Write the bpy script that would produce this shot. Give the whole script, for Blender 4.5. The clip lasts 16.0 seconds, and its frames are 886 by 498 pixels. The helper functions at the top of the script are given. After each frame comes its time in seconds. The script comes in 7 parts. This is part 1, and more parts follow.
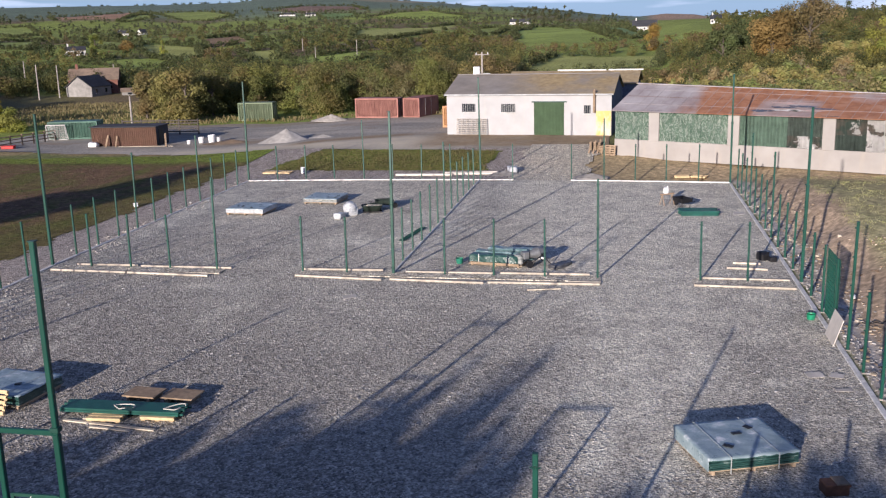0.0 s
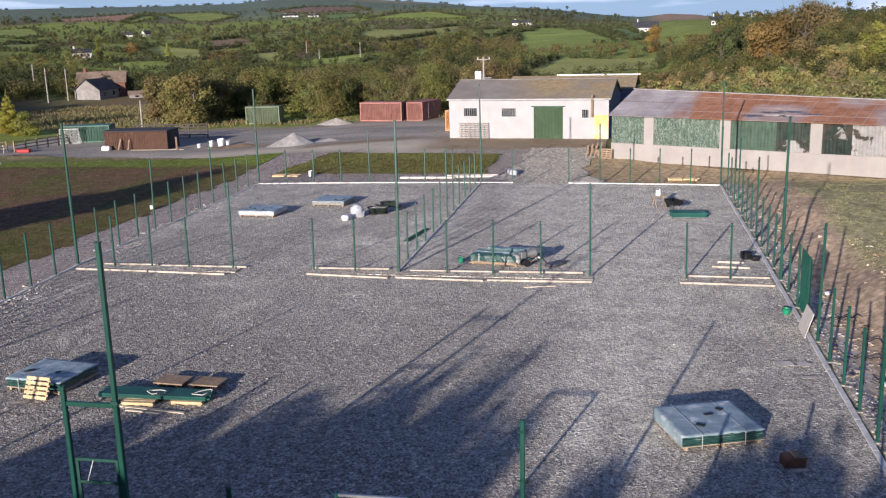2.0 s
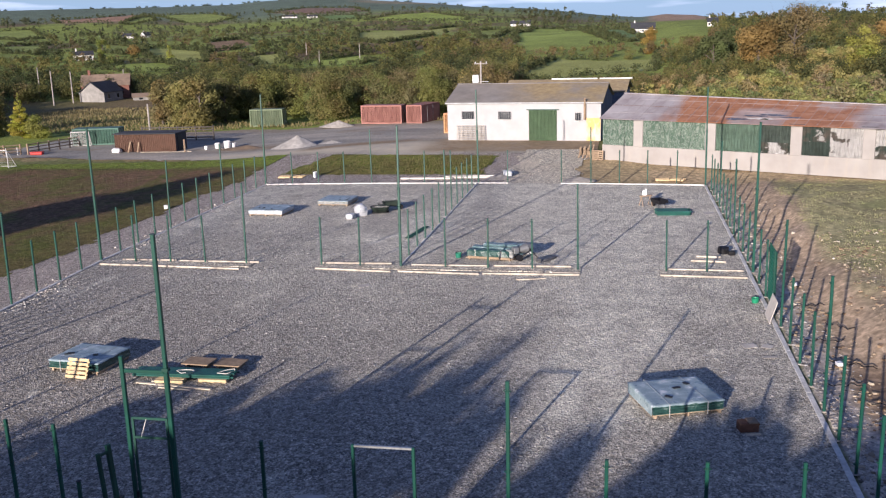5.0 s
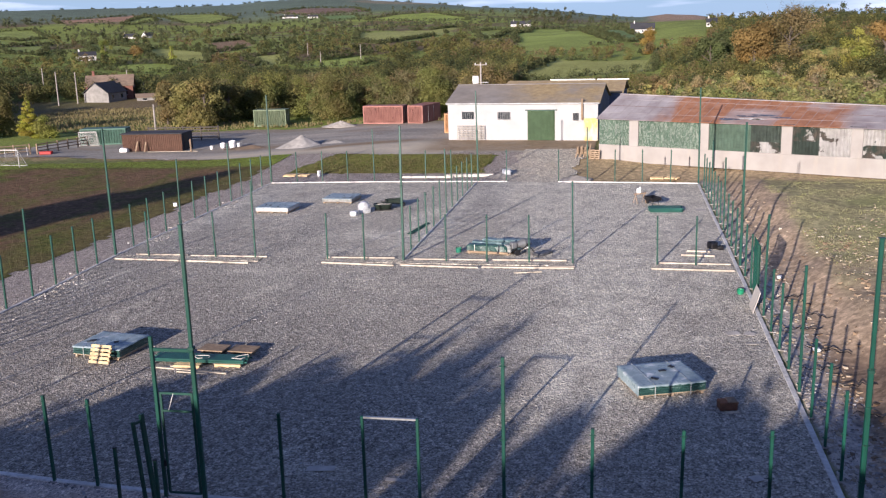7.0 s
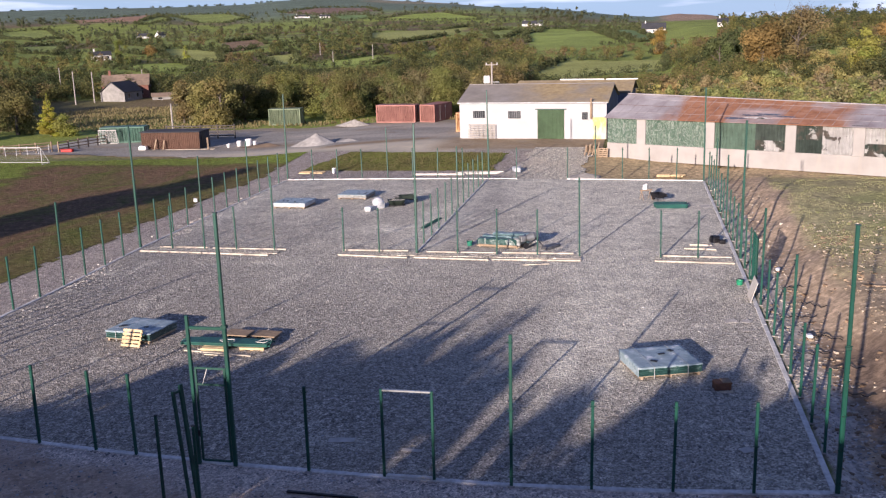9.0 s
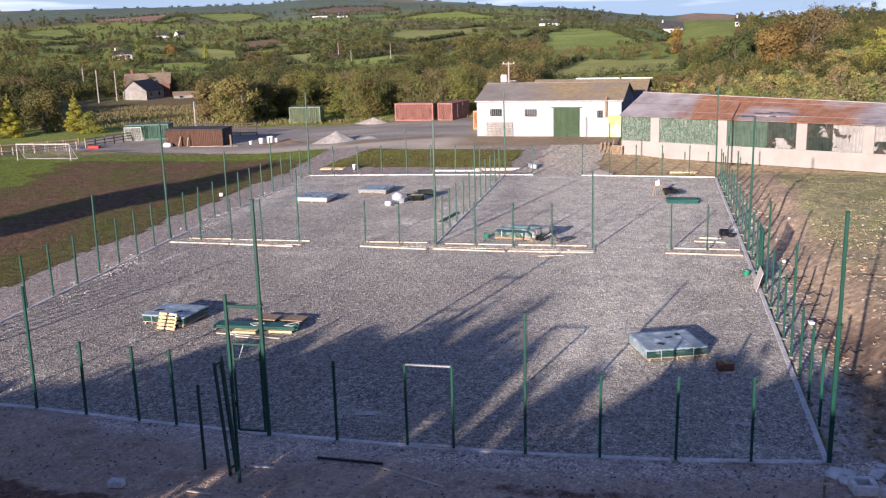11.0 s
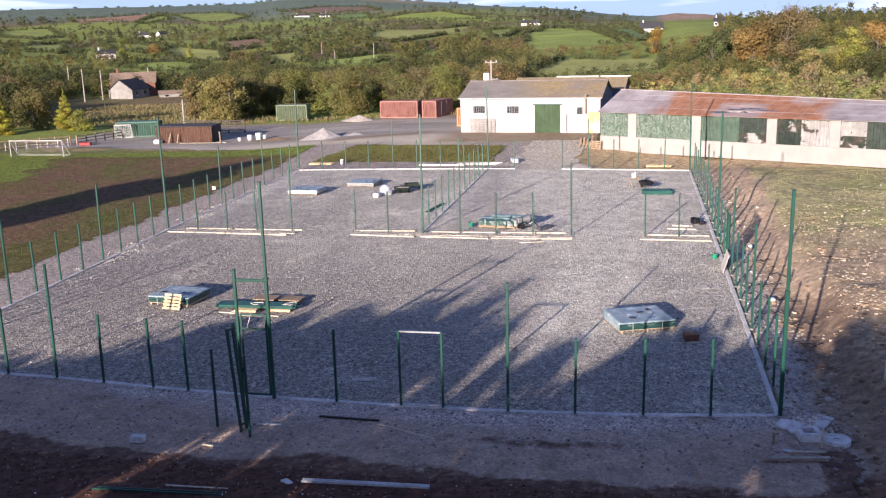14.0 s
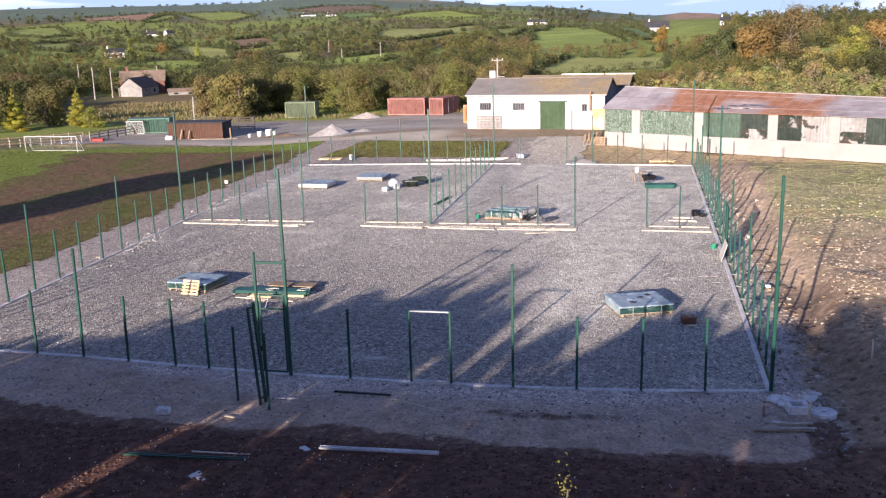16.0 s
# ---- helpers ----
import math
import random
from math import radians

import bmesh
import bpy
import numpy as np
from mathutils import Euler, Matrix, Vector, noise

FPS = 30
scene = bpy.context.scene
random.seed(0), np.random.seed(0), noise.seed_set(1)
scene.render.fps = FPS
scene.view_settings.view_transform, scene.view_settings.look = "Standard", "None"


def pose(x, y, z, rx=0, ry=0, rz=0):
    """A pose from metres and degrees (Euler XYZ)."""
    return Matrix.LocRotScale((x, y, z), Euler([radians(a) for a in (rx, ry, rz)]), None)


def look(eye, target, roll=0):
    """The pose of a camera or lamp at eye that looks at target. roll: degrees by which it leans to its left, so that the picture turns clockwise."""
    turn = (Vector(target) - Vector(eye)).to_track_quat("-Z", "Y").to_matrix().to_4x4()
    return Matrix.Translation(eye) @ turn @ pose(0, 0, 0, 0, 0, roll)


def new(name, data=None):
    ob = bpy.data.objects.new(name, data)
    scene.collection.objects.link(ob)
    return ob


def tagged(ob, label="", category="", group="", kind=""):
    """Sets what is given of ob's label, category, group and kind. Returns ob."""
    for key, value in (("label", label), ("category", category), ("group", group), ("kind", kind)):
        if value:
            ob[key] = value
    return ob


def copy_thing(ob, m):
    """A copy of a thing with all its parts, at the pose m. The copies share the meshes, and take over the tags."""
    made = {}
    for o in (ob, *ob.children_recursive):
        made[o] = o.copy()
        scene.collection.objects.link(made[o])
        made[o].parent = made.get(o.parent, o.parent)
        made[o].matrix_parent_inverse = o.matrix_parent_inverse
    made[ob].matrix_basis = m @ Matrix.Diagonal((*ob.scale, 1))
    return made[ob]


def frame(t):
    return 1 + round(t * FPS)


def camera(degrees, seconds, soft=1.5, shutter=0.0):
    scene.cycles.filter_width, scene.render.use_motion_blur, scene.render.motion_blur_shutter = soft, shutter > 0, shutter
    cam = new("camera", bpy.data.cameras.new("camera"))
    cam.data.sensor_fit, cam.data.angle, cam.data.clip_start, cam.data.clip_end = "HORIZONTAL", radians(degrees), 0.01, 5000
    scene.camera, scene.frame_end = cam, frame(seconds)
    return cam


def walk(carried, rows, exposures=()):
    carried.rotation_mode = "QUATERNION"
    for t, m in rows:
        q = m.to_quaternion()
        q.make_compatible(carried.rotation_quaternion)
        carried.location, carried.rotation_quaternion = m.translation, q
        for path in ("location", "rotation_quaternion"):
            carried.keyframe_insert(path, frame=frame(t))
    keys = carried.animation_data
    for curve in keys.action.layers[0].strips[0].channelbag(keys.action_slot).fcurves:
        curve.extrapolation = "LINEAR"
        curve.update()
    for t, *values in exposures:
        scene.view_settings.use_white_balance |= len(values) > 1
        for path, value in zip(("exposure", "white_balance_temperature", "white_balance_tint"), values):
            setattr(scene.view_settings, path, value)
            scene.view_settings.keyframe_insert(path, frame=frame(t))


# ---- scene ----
cam = camera(50.14, 16.0, soft=1.25)
# seconds, x, y, z, pitch, roll, yaw: a drone that backs away and climbs
ROWS = [
    (0.0, -8.471, -16.111, 12.572, -13.158, -1.466, 10.901),
    (0.5, -8.306, -16.939, 12.781, -13.153, -1.493, 10.986),
    (1.0, -8.147, -17.732, 12.972, -13.148, -1.518, 11.082),
    (1.5, -7.993, -18.495, 13.146, -13.144, -1.541, 11.088),
    (2.0, -7.844, -19.231, 13.305, -13.140, -1.561, 11.079),
    (2.5, -7.700, -19.943, 13.450, -13.137, -1.580, 11.022),
    (3.0, -7.561, -20.636, 13.581, -13.134, -1.596, 11.003),
    (3.5, -7.426, -21.311, 13.700, -13.131, -1.611, 10.950),
    (4.0, -7.296, -21.971, 13.808, -13.129, -1.624, 10.993),
    (6.5, -6.703, -25.130, 14.197, -13.124, -1.663, 11.019),
    (7.0, -6.595, -25.746, 14.250, -13.124, -1.667, 11.040),
    (7.5, -6.490, -26.359, 14.295, -13.125, -1.669, 11.076),
    (8.0, -6.387, -26.970, 14.335, -13.126, -1.670, 11.268),
    (8.5, -6.288, -27.579, 14.368, -13.128, -1.670, 11.575),
    (9.0, -6.191, -28.188, 14.396, -13.130, -1.669, 11.713),
    (11.5, -5.743, -31.205, 14.455, -13.147, -1.653, 12.903),
    (12.0, -5.660, -31.799, 14.452, -13.152, -1.648, 12.967),
    (12.5, -5.578, -32.387, 14.445, -13.158, -1.642, 12.643),
    (13.0, -5.498, -32.966, 14.433, -13.164, -1.636, 12.101),
    (13.5, -5.419, -33.536, 14.416, -13.170, -1.630, 11.829),
    (14.0, -5.342, -34.094, 14.393, -13.177, -1.624, 11.658),
    (14.5, -5.267, -34.638, 14.366, -13.185, -1.618, 11.635),
    (15.0, -5.192, -35.165, 14.333, -13.193, -1.612, 11.750),
    (15.5, -5.119, -35.672, 14.294, -13.201, -1.606, 11.916),
    (16.0, -5.048, -36.157, 14.249, -13.210, -1.600, 12.019),
]
walk(cam, [(t, pose(x, y, z, 0, 0, yaw) @ pose(0, 0, 0, 90 + pitch) @ pose(0, 0, 0, 0, 0, roll))
           for t, x, y, z, pitch, roll, yaw in ROWS],
     exposures=[(0.0, 0.44, 5630, 22), (7.5, 0.64, 5720, 24), (9.0, 0.68, 5830, 27), (12.0, 0.84, 5860, 27), (16.0, 1.03, 5880, 27)])

# ---- light: a low sun behind the camera, thin cloud over a blue sky ----
SUN_ELEV, SUN_AZ = 11.6, 14.6
world = bpy.data.worlds.new("sky")
scene.world = world
world.use_nodes = True
wn, wl = world.node_tree.nodes, world.node_tree.links
wn.clear()
sky = wn.new("ShaderNodeTexSky")
sky.sky_type, sky.sun_disc = "NISHITA", False
sky.sun_elevation, sky.sun_rotation = radians(SUN_ELEV), radians(180 + SUN_AZ)
sky.air_density, sky.dust_density, sky.ozone_density = 1.0, 0.2, 1.4
wco = wn.new("ShaderNodeTexCoord")
wmap = wn.new("ShaderNodeMapping")
wmap.inputs["Scale"].default_value = (2.2, 2.2, 22.0)
wl.new(wco.outputs["Generated"], wmap.inputs["Vector"])
wno = wn.new("ShaderNodeTexNoise")
wno.inputs["Scale"].default_value, wno.inputs["Detail"].default_value = 1.6, 8.0
wl.new(wmap.outputs["Vector"], wno.inputs["Vector"])
wra = wn.new("ShaderNodeValToRGB")
wra.color_ramp.elements[0].position, wra.color_ramp.elements[1].position = 0.50, 0.66
wl.new(wno.outputs["Fac"], wra.inputs["Fac"])
wmix = wn.new("ShaderNodeMix")
wmix.data_type = "RGBA"
wmix.inputs["B"].default_value = (11.0, 11.3, 11.8, 1)
wlim = wn.new("ShaderNodeMath")
wlim.operation = "MULTIPLY"
wl.new(wra.outputs["Color"], wlim.inputs[0])
wl.new(wlim.outputs["Value"], wmix.inputs["Factor"])
wtone = wn.new("ShaderNodeMix")
wtone.data_type, wtone.blend_type = "RGBA", "MULTIPLY"
wtone.inputs["Factor"].default_value = 1.0
wtone.inputs["B"].default_value = (0.82, 0.745, 0.895, 1)
wl.new(sky.outputs["Color"], wtone.inputs["A"])
wsep = wn.new("ShaderNodeSeparateXYZ")
wl.new(wco.outputs["Generated"], wsep.inputs["Vector"])
wlow = wn.new("ShaderNodeMapRange")
wlow.inputs["From Min"].default_value, wlow.inputs["From Max"].default_value = 0.02, 0.16
wlow.inputs["To Min"].default_value, wlow.inputs["To Max"].default_value = 0.85, 0.0
wl.new(wsep.outputs["Z"], wlow.inputs["Value"])
whaze = wn.new("ShaderNodeMix")
whaze.data_type = "RGBA"
whaze.inputs["B"].default_value = (2.8, 4.5, 5.8, 1)
wl.new(wlow.outputs["Result"], whaze.inputs["Factor"])
wl.new(wlow.outputs["Result"], wlim.inputs[1])
wl.new(wtone.outputs["Result"], whaze.inputs["A"])
wl.new(whaze.outputs["Result"], wmix.inputs["A"])
wbg = wn.new("ShaderNodeBackground")
wbg.inputs["Strength"].default_value = 0.083
wl.new(wmix.outputs["Result"], wbg.inputs["Color"])
wout = wn.new("ShaderNodeOutputWorld")
wl.new(wbg.outputs["Background"], wout.inputs["Surface"])

sun_data = bpy.data.lights.new("sun", "SUN")
sun_data.energy, sun_data.angle, sun_data.color = 5.0, radians(0.53), (1.0, 0.858, 0.625)
sun = new("sun", sun_data)
light_way = Vector((math.sin(radians(SUN_AZ)) * math.cos(radians(SUN_ELEV)),
                    math.cos(radians(SUN_AZ)) * math.cos(radians(SUN_ELEV)), -math.sin(radians(SUN_ELEV))))
sun.matrix_world = look((-60, -160, 60), Vector((-60, -160, 60)) + light_way)


# ---- materials ----
class Mat:
    """A small builder for node materials in object or world space."""

    def __init__(self, name, rough=0.8, metal=0.0, spec=0.4):
        self.m = bpy.data.materials.new(name)
        self.m.use_nodes = True
        self.n, self.l = self.m.node_tree.nodes, self.m.node_tree.links
        self.b = self.n["Principled BSDF"]
        self.b.inputs["Roughness"].default_value = rough
        self.b.inputs["Metallic"].default_value = metal
        self.b.inputs["Specular IOR Level"].default_value = spec
        self.geo = self.n.new("ShaderNodeNewGeometry")
        self.tc = self.n.new("ShaderNodeTexCoord")

    def pos(self, scale=(1, 1, 1), local=False):
        mp = self.n.new("ShaderNodeMapping")
        mp.inputs["Scale"].default_value = scale
        self.l.new(self.tc.outputs["Object"] if local else self.geo.outputs["Position"], mp.inputs["Vector"])
        return mp.outputs["Vector"]

    def noise(self, scale, detail=4.0, rough=0.55, vec=None, dist=0.0):
        t = self.n.new("ShaderNodeTexNoise")
        t.inputs["Scale"].default_value, t.inputs["Detail"].default_value = scale, detail
        t.inputs["Roughness"].default_value, t.inputs["Distortion"].default_value = rough, dist
        self.l.new(vec or self.pos(), t.inputs["Vector"])
        return t.outputs["Fac"]

    def cells(self, scale, out="Color", feature="F1", vec=None):
        t = self.n.new("ShaderNodeTexVoronoi")
        t.feature = feature
        t.inputs["Scale"].default_value = scale
        self.l.new(vec or self.pos(), t.inputs["Vector"])
        return t.outputs[out]

    def ramp(self, fac, stops):
        r = self.n.new("ShaderNodeValToRGB")
        e = r.color_ramp.elements
        while len(e) < len(stops):
            e.new(0.5)
        for el, (p, c) in zip(e, stops):
            el.position = p
            el.color = (c, c, c, 1) if isinstance(c, (int, float)) else (*c, 1)
        self.l.new(fac, r.inputs["Fac"])
        return r.outputs["Color"]

    def mix(self, fac, a, b, mode="MIX"):
        x = self.n.new("ShaderNodeMix")
        x.data_type, x.blend_type = "RGBA", mode
        for sock, v in (("Factor", fac), ("A", a), ("B", b)):
            if isinstance(v, (int, float)):
                x.inputs[sock].default_value = v if sock == "Factor" else (v, v, v, 1)
            elif isinstance(v, tuple):
                x.inputs[sock].default_value = (*v, 1)
            else:
                self.l.new(v, x.inputs[sock])
        return x.outputs["Result"]

    def bump(self, height, strength=0.5, dist=0.02):
        b = self.n.new("ShaderNodeBump")
        b.inputs["Strength"].default_value, b.inputs["Distance"].default_value = strength, dist
        self.l.new(height, b.inputs["Height"])
        self.l.new(b.outputs["Normal"], self.b.inputs["Normal"])
        return self

    def attr(self, name):
        a = self.n.new("ShaderNodeAttribute")
        a.attribute_name = name
        return a.outputs["Color"]

    def island(self):
        return self.geo.outputs["Random Per Island"]

    def each(self):
        o = self.n.new("ShaderNodeObjectInfo")
        return o.outputs["Random"]

    def to(self, col, rough=None):
        if isinstance(col, tuple):
            self.b.inputs["Base Color"].default_value = (*col, 1)
        else:
            self.l.new(col, self.b.inputs["Base Color"])
        if rough is not None:
            self.l.new(rough, self.b.inputs["Roughness"])
        return self


def plain(name, col, rough=0.7, metal=0.0, vary=0.25, scale=6.0, spec=0.4, bump=0.0):
    m = Mat(name, rough, metal, spec)
    dark = tuple(c * (1 - vary) for c in col)
    light = tuple(min(1, c * (1 + vary)) for c in col)
    fine = m.ramp(m.noise(scale, 6), [(0.3, dark), (0.7, light)])
    wide = m.ramp(m.noise(scale * 0.13, 3), [(0.35, 0.82), (0.65, 1.12)])
    m.to(m.mix(1.0, fine, wide, "MULTIPLY"))
    if bump:
        m.bump(m.noise(scale * 3, 4), 0.5, bump)
    return m.m


def gravel_material(name, base, warm, patch, mud, grit=1.0):
    m = Mat(name, 0.92, 0, 0.25)
    stones = m.ramp(m.cells(17.0), [(0.0, tuple(c * (1 - 0.76 * grit) for c in base)), (0.5, base), (1.0, tuple(min(1, c * (1 + 1.12 * grit)) for c in base))])
    big = m.ramp(m.cells(7.5), [(0.0, 1 - 0.55 * grit), (0.5, 1.0), (1.0, 1 + 0.6 * grit)])
    clump = m.ramp(m.noise(3.0, 6, 0.72), [(0.32, 1 - 0.36 * grit), (0.68, 1 + 0.40 * grit)])
    col = m.mix(1.0, m.mix(1.0, stones, big, "MULTIPLY"), clump, "MULTIPLY")
    wide = m.ramp(m.noise(0.16, 6, 0.6), [(0.38, 0.0), (0.64, 1.0)])
    grain = m.mix(1.0, m.ramp(m.cells(17.0), [(0.0, 1 - 0.6 * grit), (1.0, 1 + 0.6 * grit)]), clump, "MULTIPLY")
    warm, patch, mud = (m.mix(1.0, t, grain, "MULTIPLY") for t in (warm, patch, mud))
    col = m.mix(m.mix(1.0, wide, 0.55, "MULTIPLY"), col, warm)
    pale = m.ramp(m.noise(0.33, 7, 0.62, m.pos((1, 0.55, 1)), 0.6), [(0.60, 0.0), (0.70, 1.0)])
    col = m.mix(m.mix(1.0, pale, 0.5, "MULTIPLY"), col, patch)
    damp = m.ramp(m.noise(0.5, 6, 0.6, m.pos((1.0, 0.5, 1.0))), [(0.60, 0.0), (0.74, 1.0)])
    col = m.mix(m.mix(1.0, damp, 0.45, "MULTIPLY"), col, mud)
    paled = m.mix(1.0, m.attr("pale_mask"), m.ramp(m.noise(0.7, 6, 0.62), [(0.33, 0.4), (0.6, 1.0)]), "MULTIPLY")
    col = m.mix(paled, col, patch)
    col = m.mix(m.mix(1.0, m.attr("clay"), m.ramp(m.noise(1.1, 6, 0.6), [(0.3, 0.55), (0.55, 1.0)]), "MULTIPLY"), col, m.mix(1.0, m.ramp(m.noise(2.2, 7, 0.7), [(0.3, (0.33, 0.225, 0.16)), (0.7, (0.63, 0.48, 0.36))]), m.mix(1.0, m.ramp(m.cells(9.0), [(0.0, 0.72), (1.0, 1.3)]), m.ramp(m.noise(0.6, 6, 0.65), [(0.3, 0.72), (0.7, 1.2)]), "MULTIPLY"), "MULTIPLY"))
    rim = m.ramp(m.mix(1.0, m.attr("rim"), m.ramp(m.noise(1.3, 7, 0.65), [(0.3, 0.35), (0.7, 1.25)]), "MULTIPLY"), [(0.35, 0.0), (0.6, 1.0)])
    col = m.mix(rim, col, m.mix(1.0, m.mix(1.0, m.ramp(m.noise(2.2, 8, 0.75), [(0.28, (0.075, 0.042, 0.031)), (0.5, (0.17, 0.097, 0.069)), (0.72, (0.31, 0.19, 0.13))]), m.ramp(m.cells(6.0), [(0.0, 0.6), (1.0, 1.45)]), "MULTIPLY"), 1.0, "MULTIPLY"))
    m.to(col)
    h = m.mix(0.5, m.cells(17.0, "Distance"), m.cells(7.5, "Distance"))
    m.bump(h, 1.0, 0.03 + 0.065 * grit)
    return m.m


M = {}
M["gravel"] = gravel_material("crushed_stone", (0.322, 0.297, 0.258), (0.36, 0.33, 0.281), (0.74, 0.705, 0.595), (0.218, 0.203, 0.17))
M["path"] = gravel_material("path_stone", (0.34, 0.30, 0.27), (0.36, 0.31, 0.27), (0.50, 0.44, 0.385), (0.20, 0.16, 0.13))
M["mud_path"] = gravel_material("muddy_stone", (0.57, 0.49, 0.425), (0.57, 0.47, 0.385), (0.69, 0.60, 0.50), (0.38, 0.295, 0.225), 0.7)
M["track"] = gravel_material("track_stone", (0.56, 0.50, 0.40), (0.62, 0.545, 0.43), (0.70, 0.62, 0.49), (0.24, 0.205, 0.165))

m = Mat("worn_asphalt", 0.85, 0, 0.35)
c = m.ramp(m.noise(0.12, 6, 0.6, m.pos((0.5, 1.4, 1))), [(0.32, (0.26, 0.245, 0.215)), (0.5, (0.36, 0.335, 0.285)), (0.68, (0.52, 0.465, 0.38))])
c = m.mix(1.0, c, m.ramp(m.cells(5.0), [(0, 0.75), (1, 1.3)]), "MULTIPLY")
c = m.mix(m.ramp(m.noise(0.09, 5, 0.6, m.pos((1, 2.2, 1)), 0.5), [(0.60, 0.0), (0.68, 0.75)]), c, (0.30, 0.235, 0.165))
edge = m.ramp(m.noise(0.45, 7, 0.65), [(0.3, 0.6), (0.55, 1.0)])
c = m.mix(m.mix(1.0, m.attr("dust"), edge, "MULTIPLY"), c, (0.66, 0.58, 0.43))
c = m.mix(m.mix(1.0, m.attr("earth"), edge, "MULTIPLY"), c, m.ramp(m.noise(1.5, 6, 0.65), [(0.3, (0.22, 0.15, 0.08)), (0.7, (0.39, 0.285, 0.165))]))
m.to(c).bump(m.noise(6, 5), 0.6, 0.03)
M["asphalt"] = m.m

m = Mat("pasture", 0.95, 0, 0.15)
g = m.ramp(m.noise(1.7, 7, 0.65), [(0.3, (0.16, 0.225, 0.035)), (0.55, (0.23, 0.30, 0.05)), (0.75, (0.33, 0.36, 0.09))])
s = m.ramp(m.noise(2.6, 7, 0.7), [(0.3, (0.13, 0.078, 0.045)), (0.7, (0.26, 0.165, 0.095))])
g = m.mix(m.ramp(m.attr("bare"), [(0.1, 0.0), (0.5, 1.0)]), g, m.mix(1.0, g, (0.52, 0.52, 0.50), "MULTIPLY"))
tuft = m.mix(1.0, m.ramp(m.cells(3.5), [(0.0, 0.65), (1.0, 1.35)]), m.ramp(m.noise(0.9, 7, 0.7), [(0.3, 0.65), (0.7, 1.35)]), "MULTIPLY")
bare = m.ramp(m.noise(0.20, 8, 0.68, m.pos((1.0, 0.55, 1.0)), 0.7), [(0.33, 0.12), (0.53, 1.0)])
m.to(m.mix(m.mix(1.0, bare, m.attr("bare"), "MULTIPLY"), m.mix(1.0, g, tuft, "MULTIPLY"), m.mix(1.0, s, tuft, "MULTIPLY"))).bump(m.noise(3, 7, 0.75), 1.0, 0.15)
M["pasture"] = m.m

m = Mat("open_country", 0.95, 0, 0.12)
tint = m.attr("land")
v = m.mix(1.0, m.ramp(m.noise(2.2, 8, 0.75), [(0.28, 0.5), (0.5, 1.05), (0.72, 1.8)]), m.ramp(m.cells(3.3), [(0.0, 0.72), (1.0, 1.3)]), "MULTIPLY")
v2 = m.ramp(m.noise(0.035, 5, 0.6), [(0.3, 0.78), (0.7, 1.2)])
m.to(m.mix(1.0, m.mix(1.0, tint, v, "MULTIPLY"), v2, "MULTIPLY")).bump(m.noise(5.5, 8, 0.75), 0.4, 0.04)
M["land"] = m.m

M["concrete"] = plain("kerb_concrete", (0.66, 0.65, 0.63), 0.85, vary=0.2, scale=5, bump=0.004)
M["green_paint"] = plain("green_powder_coat", (0.006, 0.066, 0.046), 0.38, vary=0.12, scale=3, spec=0.5)
M["green_dark"] = plain("dark_green_coat", (0.012, 0.062, 0.045), 0.45, vary=0.2, scale=4)
M["black_green"] = plain("muddied_dark_green", (0.022, 0.034, 0.026), 0.6, vary=0.4, scale=5)
M["galv"] = plain("galvanised_steel", (0.50, 0.52, 0.53), 0.38, 0.85, 0.15, 9)
M["timber"] = plain("fresh_timber", (0.62, 0.545, 0.42), 0.75, vary=0.18, scale=7, bump=0.003)
M["form_timber"] = plain("mortar_stained_timber", (0.52, 0.465, 0.38), 0.85, vary=0.3, scale=3, bump=0.003)
M["timber_old"] = plain("weathered_timber", (0.30, 0.22, 0.145), 0.85, vary=0.3, scale=7, bump=0.004)
M["pallet_brown"] = plain("brown_pallet_wood", (0.42, 0.32, 0.22), 0.8, vary=0.25, scale=7, bump=0.003)
M["ply"] = plain("plywood", (0.70, 0.65, 0.58), 0.75, vary=0.1, scale=3)
M["white_plastic"] = plain("white_plastic", (0.80, 0.80, 0.80), 0.45, vary=0.06, scale=4)
M["black"] = plain("black_plastic", (0.014, 0.014, 0.016), 0.5, vary=0.3, scale=5)
M["grey_plastic"] = plain("dusty_dark_plastic", (0.085, 0.088, 0.095), 0.45, vary=0.6, scale=4, bump=0.02)
M["rope"] = plain("pale_strap", (0.66, 0.64, 0.58), 0.7, vary=0.1)
M["strap_grey"] = plain("grey_strap", (0.42, 0.45, 0.45), 0.6, vary=0.1)
M["mud"] = plain("clay_mud", (0.17, 0.125, 0.085), 0.95, vary=0.3, scale=1.3, bump=0.05)
M["heap_stone"] = plain("heaped_crushed_stone", (0.42, 0.40, 0.37), 0.9, vary=0.22, scale=2.2, bump=0.04)
M["stone"] = plain("field_stone", (0.36, 0.335, 0.30), 0.9, vary=0.3, scale=3, bump=0.01)
M["rust"] = plain("rusted_steel", (0.15, 0.072, 0.042), 0.85, vary=0.35, scale=5, bump=0.004)
M["brown_steel"] = plain("brown_painted_steel", (0.165, 0.085, 0.055), 0.6, vary=0.15, scale=2)
M["dark_roof"] = plain("dark_roof_felt", (0.05, 0.052, 0.06), 0.8, vary=0.25, scale=3)
M["bark"] = plain("bark", (0.12, 0.10, 0.08), 0.95, vary=0.35, scale=4, bump=0.02)
M["glass"] = plain("dark_window_glass", (0.02, 0.024, 0.03), 0.12, vary=0.1, spec=0.6)
